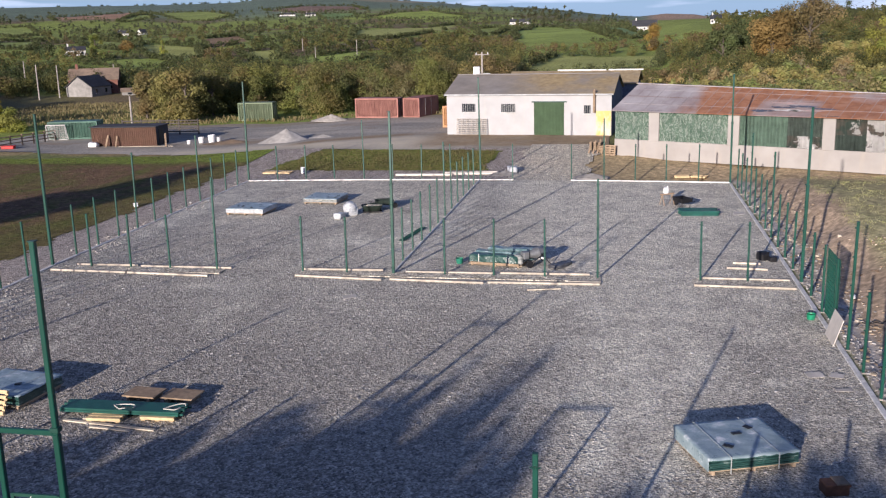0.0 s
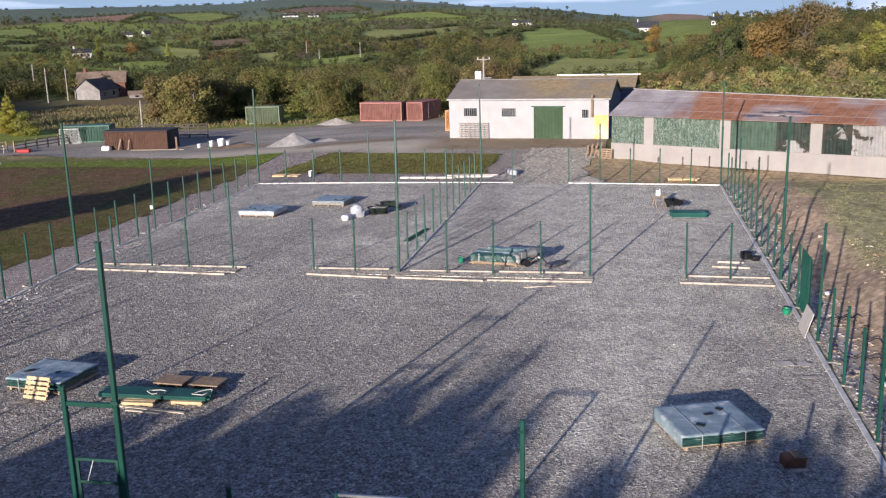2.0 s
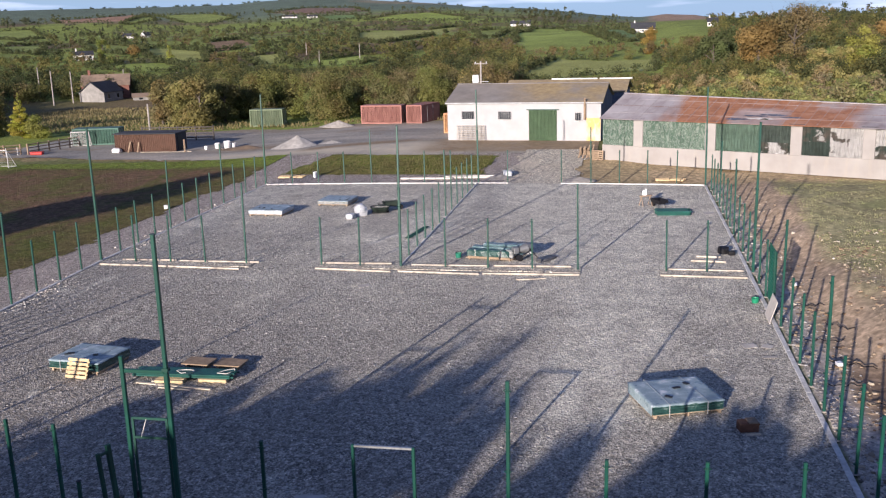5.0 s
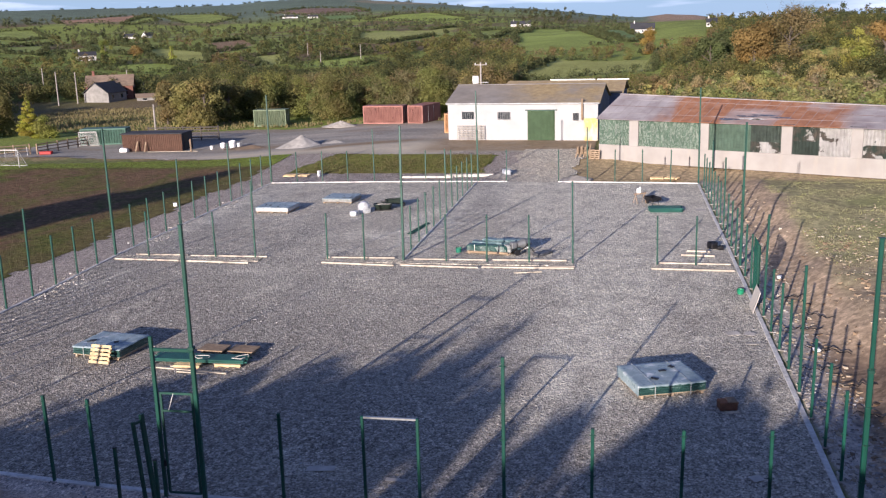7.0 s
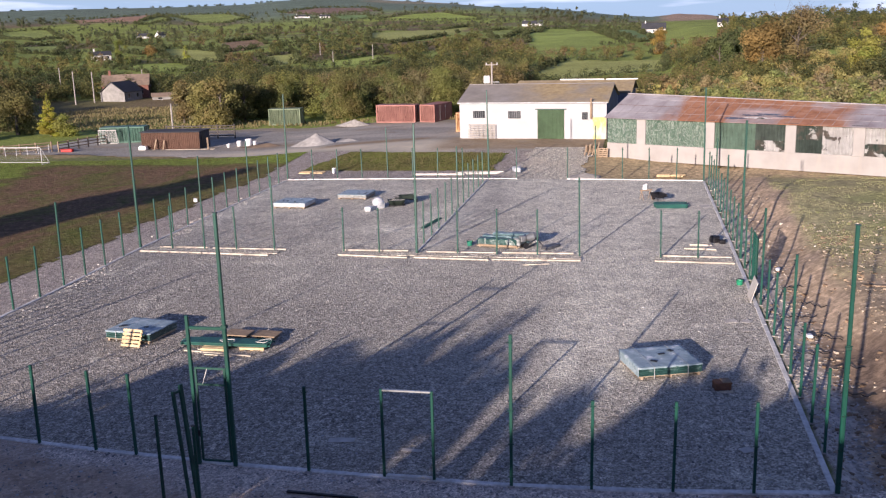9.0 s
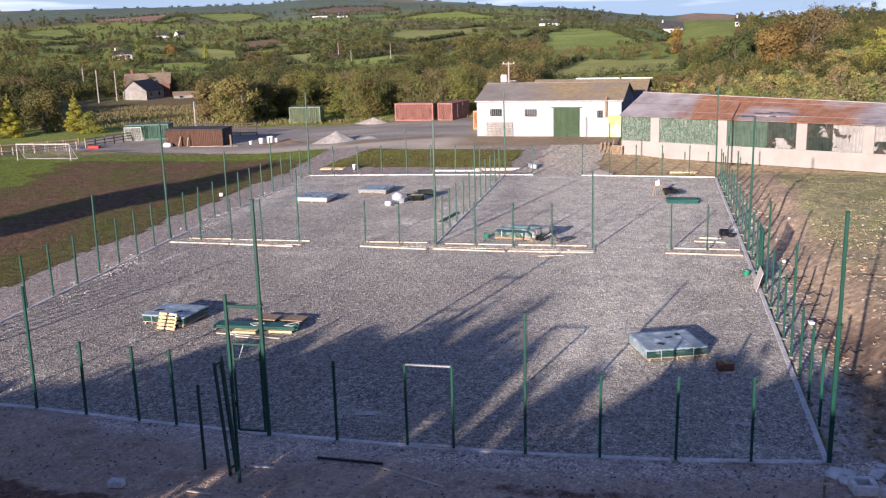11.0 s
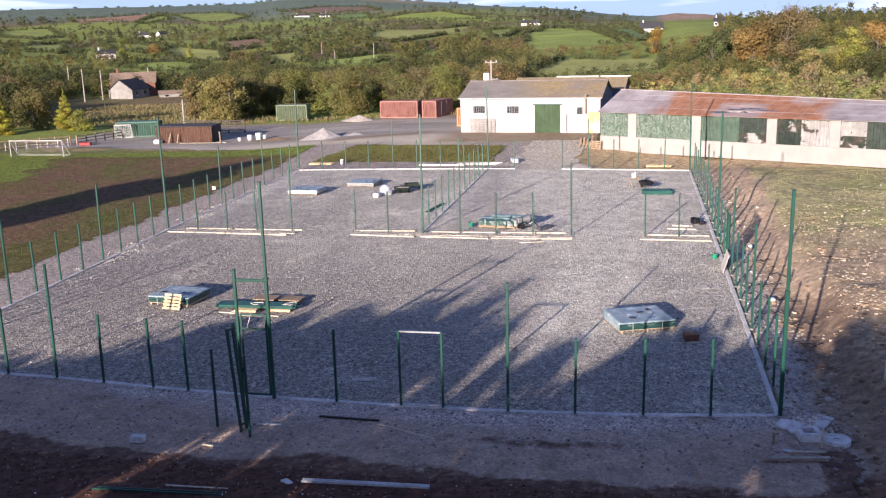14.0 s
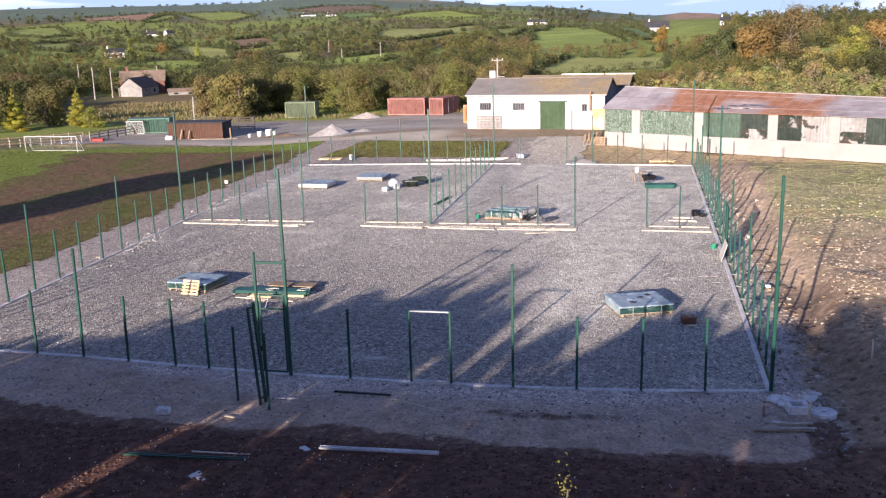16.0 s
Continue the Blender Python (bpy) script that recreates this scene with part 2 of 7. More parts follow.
m = Mat("worn_yellow_paint", 0.7, 0, 0.3)
m.to(m.mix(m.ramp(m.noise(0.9, 6, 0.62, m.pos((1.2, 1.2, 0.5))), [(0.47, 0.0), (0.60, 1.0)]), (0.68, 0.47, 0.16), (0.55, 0.52, 0.46)))
M["yellow"] = m.m
M["bundle_teal"] = plain("teal_green_coat", (0.012, 0.085, 0.068), 0.4, vary=0.2, scale=3)
M["red"] = plain("red_plastic", (0.5, 0.03, 0.025), 0.5)
M["bright_green"] = plain("bright_green_plastic", (0.02, 0.27, 0.14), 0.4)
M["tub_green"] = plain("green_tub", (0.02, 0.17, 0.11), 0.45)
M["pallet_wood"] = plain("yellow_pine", (0.66, 0.50, 0.28), 0.75, vary=0.2, scale=7, bump=0.003)
M["orange"] = plain("orange_paint", (0.52, 0.27, 0.12), 0.6)
M["grey_steel"] = plain("grey_steel", (0.23, 0.24, 0.25), 0.5, 0.5, 0.2)

m = Mat("plastic_wrap", 0.28, 0, 0.6)
c = m.ramp(m.noise(1.7, 7, 0.65, None, 0.5), [(0.40, (0.23, 0.31, 0.345)), (0.56, (0.33, 0.42, 0.455)), (0.66, (0.74, 0.77, 0.79))])
m.to(c, m.ramp(m.noise(2.2, 5), [(0.35, 0.22), (0.65, 0.55)])).bump(m.noise(4.0, 6, 0.6, None, 1.0), 0.5, 0.03)
M["wrap"] = m.m

m = Mat("white_render", 0.85, 0, 0.3)
c = m.ramp(m.noise(0.8, 6), [(0.3, (0.41, 0.41, 0.415)), (0.7, (0.475, 0.475, 0.48))])
streak = m.ramp(m.noise(1.0, 6, 0.6, m.pos((1.6, 1.6, 0.22))), [(0.56, 0.0), (0.78, 0.5)])
m.to(m.mix(streak, c, (0.52, 0.49, 0.44))).bump(m.noise(14, 4), 0.3, 0.01)
M["render"] = m.m

m = Mat("cream_render", 0.88, 0, 0.3)
c = m.ramp(m.noise(0.6, 6), [(0.3, (0.32, 0.30, 0.28)), (0.7, (0.385, 0.365, 0.345))])
streak = m.ramp(m.noise(1.0, 6, 0.6, m.pos((1.3, 1.3, 0.25))), [(0.54, 0.0), (0.80, 0.55)])
m.to(m.mix(streak, c, (0.42, 0.37, 0.31))).bump(m.noise(14, 4), 0.3, 0.01)
M["cream"] = m.m

m = Mat("fibre_cement_roof", 0.85, 0, 0.3)
c = m.ramp(m.noise(0.5, 7, 0.65), [(0.3, (0.19, 0.178, 0.172)), (0.7, (0.31, 0.29, 0.275))])
moss = m.ramp(m.noise(0.22, 6, 0.6), [(0.30, 0.15), (0.52, 1.0)])
m.to(m.mix(m.mix(1.0, moss, m.attr("moss"), "MULTIPLY"), c, m.ramp(m.noise(1.6, 6, 0.65), [(0.3, (0.25, 0.185, 0.10)), (0.7, (0.43, 0.34, 0.19))]))).bump(m.noise(8, 4), 0.4, 0.02)
M["slate"] = m.m

m = Mat("rusting_tin_roof", 0.62, 0.15, 0.4)
zinc = m.ramp(m.noise(0.5, 6, 0.6), [(0.3, (0.29, 0.25, 0.255)), (0.7, (0.50, 0.475, 0.485))])
rust = m.ramp(m.noise(0.9, 7, 0.68), [(0.25, (0.20, 0.095, 0.06)), (0.5, (0.40, 0.19, 0.10)), (0.75, (0.46, 0.30, 0.22))])
lo = m.ramp(m.noise(0.11, 6, 0.6, m.pos((1.0, 1.0, 0.6)), 0.6), [(0.34, 0.1), (0.52, 1.0)])
m.to(m.mix(m.mix(1.0, lo, m.attr("rusty"), "MULTIPLY"), zinc, rust)).bump(m.noise(5, 4), 0.3, 0.01)
M["tin"] = m.m

m = Mat("green_tin_cladding", 0.5, 0.1, 0.45)
c = m.ramp(m.noise(0.9, 6), [(0.3, (0.11, 0.20, 0.14)), (0.7, (0.19, 0.30, 0.22))])
# pale lines along the creases put their shiny reflections into the colour
crease_glint = m.ramp(m.noise(0.95, 4, 0.6, m.pos((1.3, 1.3, 0.75)), 2.4), [(0.38, 0.0), (0.43, 0.9), (0.48, 0.0), (0.55, 0.0), (0.59, 1.0), (0.64, 0.0)])
m.to(m.mix(crease_glint, c, (0.55, 0.62, 0.55)))
m.bump(m.noise(0.95, 4, 0.6, m.pos((1.3, 1.3, 0.75)), 2.4), 1.0, 0.10)
M["cladding"] = m.m
M["cladding_plain"] = plain("weathered_green_tin", (0.17, 0.27, 0.20), 0.55, 0.1, 0.25, 2)
M["cladding_mid"] = plain("grey_green_tin", (0.085, 0.115, 0.095), 0.55, 0.1, 0.3, 2)
M["cladding_dark"] = plain("dark_green_tin", (0.055, 0.08, 0.065), 0.55, 0.1, 0.25, 2)
for key, lo in (("white_flake", 0.60), ("flaked_dark", 0.45)):
    m = Mat("flaking_paint_" + key, 0.8, 0, 0.25)
    paint = m.ramp(m.noise(1.6, 6, 0.6), [(0.3, (0.50, 0.49, 0.47)), (0.7, (0.70, 0.69, 0.67))])
    under = m.ramp(m.noise(0.9, 5, 0.6), [(0.42, (0.06, 0.085, 0.07)), (0.62, (0.15, 0.125, 0.105))])
    worn = m.ramp(m.noise(0.75, 6, 0.62, None, 0.4), [(lo - 0.015, 0.0), (lo + 0.015, 1.0)])
    m.to(m.mix(worn, paint, under)).bump(m.noise(9, 4), 0.4, 0.01)
    M[key] = m.m
M["roof_wash"] = plain("pink_washed_tin", (0.50, 0.36, 0.33), 0.6, vary=0.2, scale=1.5)
M["blue_grey"] = plain("blue_grey_paint", (0.10, 0.12, 0.17), 0.7, vary=0.3, scale=1.2)

m = Mat("container_red", 0.6, 0.1, 0.4)
c = m.ramp(m.noise(0.9, 6), [(0.3, (0.30, 0.13, 0.105)), (0.7, (0.42, 0.20, 0.16))])
m.to(m.mix(m.ramp(m.noise(1.5, 6, 0.65), [(0.62, 0.0), (0.70, 0.9)]), c, (0.16, 0.06, 0.04)))
M["container_red"] = m.m
m = Mat("container_green", 0.6, 0.1, 0.4)
c = m.ramp(m.noise(0.9, 6), [(0.3, (0.12, 0.165, 0.095)), (0.7, (0.20, 0.245, 0.15))])
m.to(m.mix(m.ramp(m.noise(1.2, 6, 0.65), [(0.63, 0.0), (0.72, 0.8)]), c, (0.14, 0.10, 0.06)))
M["container_green"] = m.m
M["store_green"] = plain("bright_green_steel", (0.06, 0.145, 0.105), 0.5, vary=0.15, scale=2)
M["brick"] = plain("red_brick", (0.22, 0.10, 0.075), 0.85, vary=0.2, scale=3)
M["house_white"] = plain("whitewashed_wall", (0.68, 0.66, 0.63), 0.85, vary=0.15, scale=1.5)


def leaf_material(name):
    m = Mat(name, 0.8, 0, 0.12)
    v = m.ramp(m.island(), [(0.0, 0.9), (0.5, 1.0), (1.0, 1.1)])
    col = m.mix(1.0, m.attr("leaf"), v, "MULTIPLY")
    m.to(col)
    thin = m.n.new("ShaderNodeBsdfTranslucent")
    m.l.new(col, thin.inputs["Color"])
    both = m.n.new("ShaderNodeMixShader")
    both.inputs["Fac"].default_value = 0.42
    m.l.new(m.b.outputs["BSDF"], both.inputs[1])
    m.l.new(thin.outputs["BSDF"], both.inputs[2])
    m.l.new(both.outputs["Shader"], m.n["Material Output"].inputs["Surface"])
    return m.m


M["leaf"] = leaf_material("foliage")

M["dark_timber"] = plain("tarred_timber", (0.075, 0.065, 0.058), 0.85, vary=0.3, scale=6)
M["grey_bars"] = plain("dull_grey_bars", (0.40, 0.37, 0.33), 0.7, vary=0.2, scale=5)
M["roof_tan"] = plain("weathered_tan_tiles", (0.27, 0.20, 0.145), 0.85, vary=0.2, scale=1)
M["wall_grey"] = plain("shaded_grey_render", (0.27, 0.26, 0.245), 0.85, vary=0.2, scale=1.2)

m = Mat("green_wrap", 0.3, 0, 0.6)
c = m.ramp(m.noise(1.9, 7, 0.65, None, 0.6), [(0.35, (0.025, 0.065, 0.058)), (0.55, (0.07, 0.13, 0.13)), (0.70, (0.30, 0.38, 0.38))])
m.to(c).bump(m.noise(4.0, 6, 0.6, None, 1.0), 0.6, 0.04)
M["green_wrap"] = m.m

for key, dark, mid, pale in (("wrapped_green", (0.014, 0.045, 0.042), (0.03, 0.085, 0.075), (0.22, 0.28, 0.27)), ("wrapped_grey", (0.10, 0.12, 0.115), (0.30, 0.31, 0.30), (0.62, 0.61, 0.58)),
                             ("wrapped_white", (0.36, 0.38, 0.40), (0.56, 0.58, 0.60), (0.78, 0.79, 0.80)), ("wrapped_teal", (0.07, 0.13, 0.14), (0.16, 0.25, 0.265), (0.52, 0.58, 0.60))):
    m = Mat(key, 0.32, 0, 0.55)
    m.to(m.ramp(m.noise(2.6, 7, 0.68, m.pos((1.4, 1.4, 3.0)), 0.8), [(0.36, dark), (0.55, mid), (0.70, pale)])).bump(m.noise(5.0, 6, 0.6, None, 1.2), 0.6, 0.03)
    M[key] = m.m


# ---- mesh helpers ----
def finish(bm, name):
    me = bpy.data.meshes.new(name)
    bm.normal_update()
    bm.to_mesh(me)
    bm.free()
    return me


def thing(name, label, category, m=None, group="", kind=""):
    ob = tagged(new(name), label, category, group, kind)
    ob.matrix_basis = m if m is not None else Matrix()
    return ob


def part(name, bm, mat, parent, label="", smooth=False):
    me = bm if isinstance(bm, bpy.types.Mesh) else finish(bm, name)
    if not me.materials:
        me.materials.append(M[mat])
    if smooth:
        me.polygons.foreach_set("use_smooth", [True] * len(me.polygons))
    ob = new(name, me)
    ob.parent = parent
    return tagged(ob, label)


def box(bm, cx, cy, cz, sx, sy, sz, m=None, bevel=0.0):
    """A box by centre and size, turned by the matrix m; bevelled edges where asked."""
    r = bmesh.ops.create_cube(bm, size=1.0)
    vs = r["verts"]
    bmesh.ops.scale(bm, vec=(sx, sy, sz), verts=vs)
    if bevel:
        es = list({e for v in vs for e in v.link_edges})
        r = bmesh.ops.bevel(bm, geom=es, offset=bevel, segments=1, affect="EDGES", profile=0.5)
        vs = list({v for f in r["faces"] for v in f.verts} | {v for v in vs if v.is_valid})
    t = Matrix.Translation((cx, cy, cz))
    bmesh.ops.transform(bm, matrix=t @ m if m is not None else t, verts=vs)
    return bm


def block(sx, sy, sz, cx=0.0, cy=0.0, cz=None, bevel=0.0, m=None):
    """A single box mesh; it stands on z = 0 unless cz is given."""
    return box(bmesh.new(), cx, cy, sz / 2 if cz is None else cz, sx, sy, sz, m, bevel)


def rod(bm, a, b, r, n=8, r2=None):
    a, b = Vector(a), Vector(b)
    d = b - a
    res = bmesh.ops.create_cone(bm, cap_ends=True, segments=n, radius1=r, radius2=r if r2 is None else r2, depth=d.length)
    q = d.to_track_quat("Z", "Y").to_matrix().to_4x4()
    bmesh.ops.transform(bm, matrix=Matrix.Translation((a + b) / 2) @ q, verts=res["verts"])
    return bm


def quads_mesh(name, verts, faces, mat, colours=None, attr="leaf"):
    me = bpy.data.meshes.new(name)
    if isinstance(faces, np.ndarray):
        n, k = faces.shape
        me.vertices.add(len(verts))
        me.vertices.foreach_set("co", np.asarray(verts, np.float32).ravel())
        me.loops.add(n * k)
        me.loops.foreach_set("vertex_index", faces.astype(np.int32).ravel())
        me.polygons.add(n)
        me.polygons.foreach_set("loop_start", np.arange(0, n * k, k, dtype=np.int32))
    else:
        me.from_pydata(verts, [], faces)
    if colours is not None:
        at = me.attributes.new(attr, "FLOAT_COLOR", "POINT")
        at.data.foreach_set("color", np.asarray(colours, dtype=np.float32).ravel())
    me.materials.append(M[mat])
    me.update()
    return me


def ss(a, b, v):
    t = np.clip((np.asarray(v, float) - a) / (b - a), 0, 1)
    return t * t * (3 - 2 * t)


def smooth_noise(x, y, scale, seed=0):
    """Value noise on arrays, in -1..1."""
    x, y = np.asarray(x, float) / scale, np.asarray(y, float) / scale
    xi, yi = np.floor(x).astype(np.int64), np.floor(y).astype(np.int64)
    fx, fy = x - xi, y - yi

    def h(i, j):
        n = (i * 374761393 + j * 668265263 + seed * 974634777) & 0xFFFFFFFF
        n = ((n ^ (n >> 13)) * 1274126177) & 0xFFFFFFFF
        return ((n ^ (n >> 16)) & 0xFFFF) / 32767.5 - 1

    u, v = fx * fx * (3 - 2 * fx), fy * fy * (3 - 2 * fy)
    return (h(xi, yi) * (1 - u) + h(xi + 1, yi) * u) * (1 - v) + (h(xi, yi + 1) * (1 - u) + h(xi + 1, yi + 1) * u) * v


# ---- lie of the land ----
HUB = (-6.0, -34.0)


def front_y(x):
    """The front edge of the court, which bows a little."""
    x = np.asarray(x, float)
    return np.where(x > -12, -0.42 + 0.0064 * (x + 12) ** 2, np.minimum(-0.42 + 0.0035 * (x + 12) ** 2, 0.72 + 0.06 * np.maximum(0, -30 - x)))


def back_y(x):
    return 62.0 - 0.0025 * (np.asarray(x, float) + 19) ** 2


def left_x(y):
    return np.interp(y, [0, 20, 31, 61], [-38.95, -39.5, -40.05, -40.35])


def yard_rise(x, y):
    return 1.0 * ss(62, 82, y) * ss(-58, -38, x) * (1 - ss(-12, 2, x) * 0.5)


def land_height(x, y):
    """Height of the bare ground at arrays x, y."""
    x, y = np.asarray(x, float), np.asarray(y, float)
    r = np.hypot(x - HUB[0], y - HUB[1])
    az = np.degrees(np.arctan2(x - HUB[0], y - HUB[1]))
    z = yard_rise(x, y)
    # ditch and bank along the court's long side
    bank = ss(0.5, 1.4, x) * (-0.30) + ss(2.4, 5.4, x + 0.5 * smooth_noise(x, y, 4, 3)) * 1.1
    bank = bank + ss(5, 9, x) * smooth_noise(x, y, 2.5, 8) * 0.14 + ss(2.2, 4, x) * (smooth_noise(x, y, 1.3, 9) * 0.13 + smooth_noise(x, y, 3.0, 10) * 0.16 * ss(30, 10, y))
    z = z + bank * ss(0.45, 0.8, x) * (1 - ss(52, 64, y) * 0.75) * ss(-7, -1, y)
    # rough topsoil before the court
    soil = ss(-6.4, -8.5, y + 0.5 * smooth_noise(x, y, 5, 4))
    z = z + soil * (0.10 + 0.05 * smooth_noise(x, y, 1.3, 5) + 0.10 * smooth_noise(x, y, 4.0, 6)) * (r < 200)
    # slope behind the barn, wooded
    z = z + 4.5 * ss(78, 190, y) * ss(-2, 26, x) * (r < 1200)
    # valley and hills
    crest = np.interp(az, [-60, -35.7, -31.5, -27, -22.5, -20.9, -18.6, -15.7, -11.1, -8.8, -6.1, -4.2, -2.2, -0.6, 0.7, 2.2, 3.8, 5.2, 8, 20],
                      [70, 83, 85, 85, 88, 95, 98, 94, 78, 66, 59, 52, 38, 28, 24, 33, 26, 9, 3, 5])
    rise = np.interp(r, [0, 175, 250, 350, 450, 600, 760, 900, 1200, 1500, 2000], [0, 0, -2.0, 1.0, 4.5, 8.5, 11.0, 12.5, 17.0, 23.0, 36.0])
    rise = rise * (1 - 0.5 * ss(-9, 3, az) * ss(600, 1000, r))
    ahead = ss(120, 60, np.abs(az + 8))
    top = ss(1200, 2700, r)
    z = z + ahead * (rise * (1 - top) + (crest - 0.0) * top)
    z = z + ss(280, 700, r) * (1 - 0.9 * ss(1800, 2500, r)) * (3.2 * smooth_noise(x, y, 260, 11) + 1.4 * smooth_noise(x, y, 110, 12))
    return z


# ---- fields over the valley: outline and tone ----
FIELDS = []


def field(tone, *outline):
    FIELDS.append((np.array(tone), np.array(outline, float)))


PASTURE, LUSH, STRAW, BLUISH, FERN = (0.25, 0.30, 0.085), (0.29, 0.36, 0.085), (0.33, 0.35, 0.11), (0.17, 0.25, 0.10), (0.29, 0.20, 0.115)
field(PASTURE, (-845, 1132), (-808, 1185), (-677, 1016), (-608, 856), (-743, 991))
field(PASTURE, (-384, 508), (-380, 553), (-275, 384), (-316, 416))
field((0.37, 0.235, 0.155), (-918, 1407), (-867, 1537), (-845, 1583), (-756, 1351), (-842, 1304))
field(PASTURE, (-814, 1554), (-719, 1585), (-627, 1465), (-620, 1347), (-662, 1349), (-724, 1424))
field(PASTURE, (-736, 1291), (-814, 1537), (-723, 1379), (-714, 1275))
field(PASTURE, (-381, 596), (-317, 534), (-243, 425), (-233, 385), (-269, 418))
field(STRAW, (-254, 445), (-204, 407), (-173, 342), (-181, 327), (-213, 369))
field(LUSH, (-207, 310), (-203, 331), (-191, 337), (-170, 318), (-165, 292), (-175, 287))
field(FERN, (-262, 537), (-260, 594), (-208, 480), (-194, 419), (-198, 403))
field(STRAW, (-169, 370), (-160, 391), (-136, 333), (-144, 322))
field(LUSH, (-136, 333), (-125, 347), (-116, 379), (-104, 342), (-103, 321), (-123, 312))
field(BLUISH, (-494, 1475), (-441, 1515), (-411, 1427), (-454, 1405))
field((0.24, 0.165, 0.125), (-610, 1553), (-592, 1705), (-509, 1757), (-446, 1612), (-520, 1489))
field(LUSH, (-396, 1401), (-374, 1511), (-326, 1572), (-238, 1412), (-225, 1326), (-318, 1348))
field(STRAW, (-232, 778), (-180, 830), (-167, 909), (-132, 610), (-133, 531), (-136, 475), (-162, 521))
field(PASTURE, (-137, 800), (-119, 832), (-101, 810), (-82, 547), (-89, 533))
field(LUSH, (-78, 599), (-91, 857), (-63, 899), (-28, 551), (-11, 411), (-25, 403), (-49, 412), (-61, 464))
field(BLUISH, (-44, 953), (-27, 921), (-2, 523), (2, 447), (-6, 427), (-23, 567))
field(STRAW, (-38, 245), (-32, 319), (-12, 308), (4, 320), (2, 266), (-18, 247), (-31, 226))
field(LUSH, (45, 272), (54, 270), (45, 236), (38, 237))


def field_of(x, y):
    """The index of the field that each point lies in, or -1."""
    out = np.full(len(x), -1)
    for k, (_, p) in enumerate(FIELDS):
        odd = np.zeros(len(x), bool)
        for a, b in zip(p, np.roll(p, -1, 0)):
            if a[1] != b[1]:
                odd ^= ((a[1] > y) != (b[1] > y)) & (x < (b[0] - a[0]) * (y - a[1]) / (b[1] - a[1]) + a[0])
        out[odd] = k
    return out


def build_ground():
    rings = [0.0] + [2.0 * 1.0175 ** i for i in range(448)]
    angs = np.concatenate([np.arange(-46, 27, 0.3), np.arange(27, 314, 4.1)])
    n = len(angs)
    rr, aa = np.meshgrid(np.array(rings[1:]), np.radians(angs), indexing="ij")
    x, y = (HUB[0] + rr * np.sin(aa)).ravel(), (HUB[1] + rr * np.cos(aa)).ravel()
    z = land_height(x, y)
    covered = ((x > -61) & (x < 2.2) & (y > -6.2) & (y < 1.5)) | ((x > -45) & (x < 0.3) & (y > -4.5) & (y < 63.5)) | ((x > -86) & (x < -8) & (y > 60) & (y < 113)) | ((x < -44) & (x > -110) & (y > -10) & (y < 80))
    z = z - 0.10 * covered
    col = np.ones((len(x), 4))
    r = np.hypot(x - HUB[0], y - HUB[1])
    near = r < 170
    soil = np.array((0.128, 0.068, 0.050))
    turf = np.array((0.21, 0.225, 0.085))
    stony = np.array((0.39, 0.305, 0.205))
    clay = np.array((0.44, 0.335, 0.23))
    weedy = np.array((0.40, 0.395, 0.175))
    lush = np.array((0.37, 0.43, 0.10))
    base = np.repeat(turf[None] * 0.9, len(x), 0)
    nz = smooth_noise(x, y, 7, 21) * 0.6 + smooth_noise(x, y, 2.2, 22) * 0.4
    w = ss(-0.1, 0.35, nz)[:, None]
    right = ((x > 0.3) & (y > -8) & (y < 66))
    stripe = (ss(23, 31, y + 5 * smooth_noise(x, y, 6, 24) + 2.5 * smooth_noise(x, y, 2, 26)) * (0.55 + 0.45 * w[:, 0]))[:, None]
    lushness = (np.exp(-((x - 13.5) / 4.0) ** 2 - ((y - 38 + 2 * smooth_noise(x, y, 3, 27)) / 5.0) ** 2) * ss(-0.4, 0.3, smooth_noise(x, y, 2.5, 28)))[:, None]
    field = (stony * (1 - 0.3 * w)) * (1 - stripe) + weedy * (1 - 0.15 * w) * stripe
    field = field * (1 - 0.7 * lushness) + lush * 0.7 * lushness
    edge = ss(4.3, 5.3, x + 0.7 * smooth_noise(x, y, 3, 23) - 0.8 * ss(38, 55, y))[:, None]
    rubble = (1 - ss(1.3, 2.2, x + 0.6 * smooth_noise(x, y, 2.5, 25)))[:, None]
    # bank face near the front: redder soil, with its shade darkening the colour
    raw = (ss(18, 13, y + 2 * smooth_noise(x, y, 3, 29)) * ss(1.8, 2.8, x))[:, None]
    slope = clay * (1 - raw) + np.array((0.30, 0.215, 0.145)) * raw
    base = np.where(right[:, None], (slope * (1 - rubble) + np.array((0.50, 0.45, 0.39)) * rubble) * (1 - edge) + field * edge, base)
    bare = ((x > -12) & (x <= 30) & (y > 62.0) & (y < 76))
    ochre = np.array((0.49, 0.375, 0.23)) * (1 - 0.3 * w) + np.array((0.30, 0.25, 0.12)) * 0.3 * w
    base = np.where(bare[:, None], ochre, base)
    front = (y < -4)[:, None] & near[:, None]
    base = np.where(front, soil * (1 - 0.5 * w) + np.array((0.20, 0.115, 0.075)) * 0.5 * w, base)
    rough = ((y > 78) & near & (x < -20))
    base = np.where(rough[:, None], np.array((0.36, 0.28, 0.14)) * (1 - w) + turf * w, base)
    far = (r > 150) & (y > 60)
    xf, yf, rf = x[far], y[far], r[far]
    fi = field_of(xf, yf)
    patch = ss(-0.3, 0.5, smooth_noise(xf, yf, 70, 64) + 0.5 * smooth_noise(xf, yf, 24, 65))[:, None]
    tones = np.array((0.15, 0.145, 0.06)) * patch + np.array((0.20, 0.15, 0.085)) * (1 - patch)
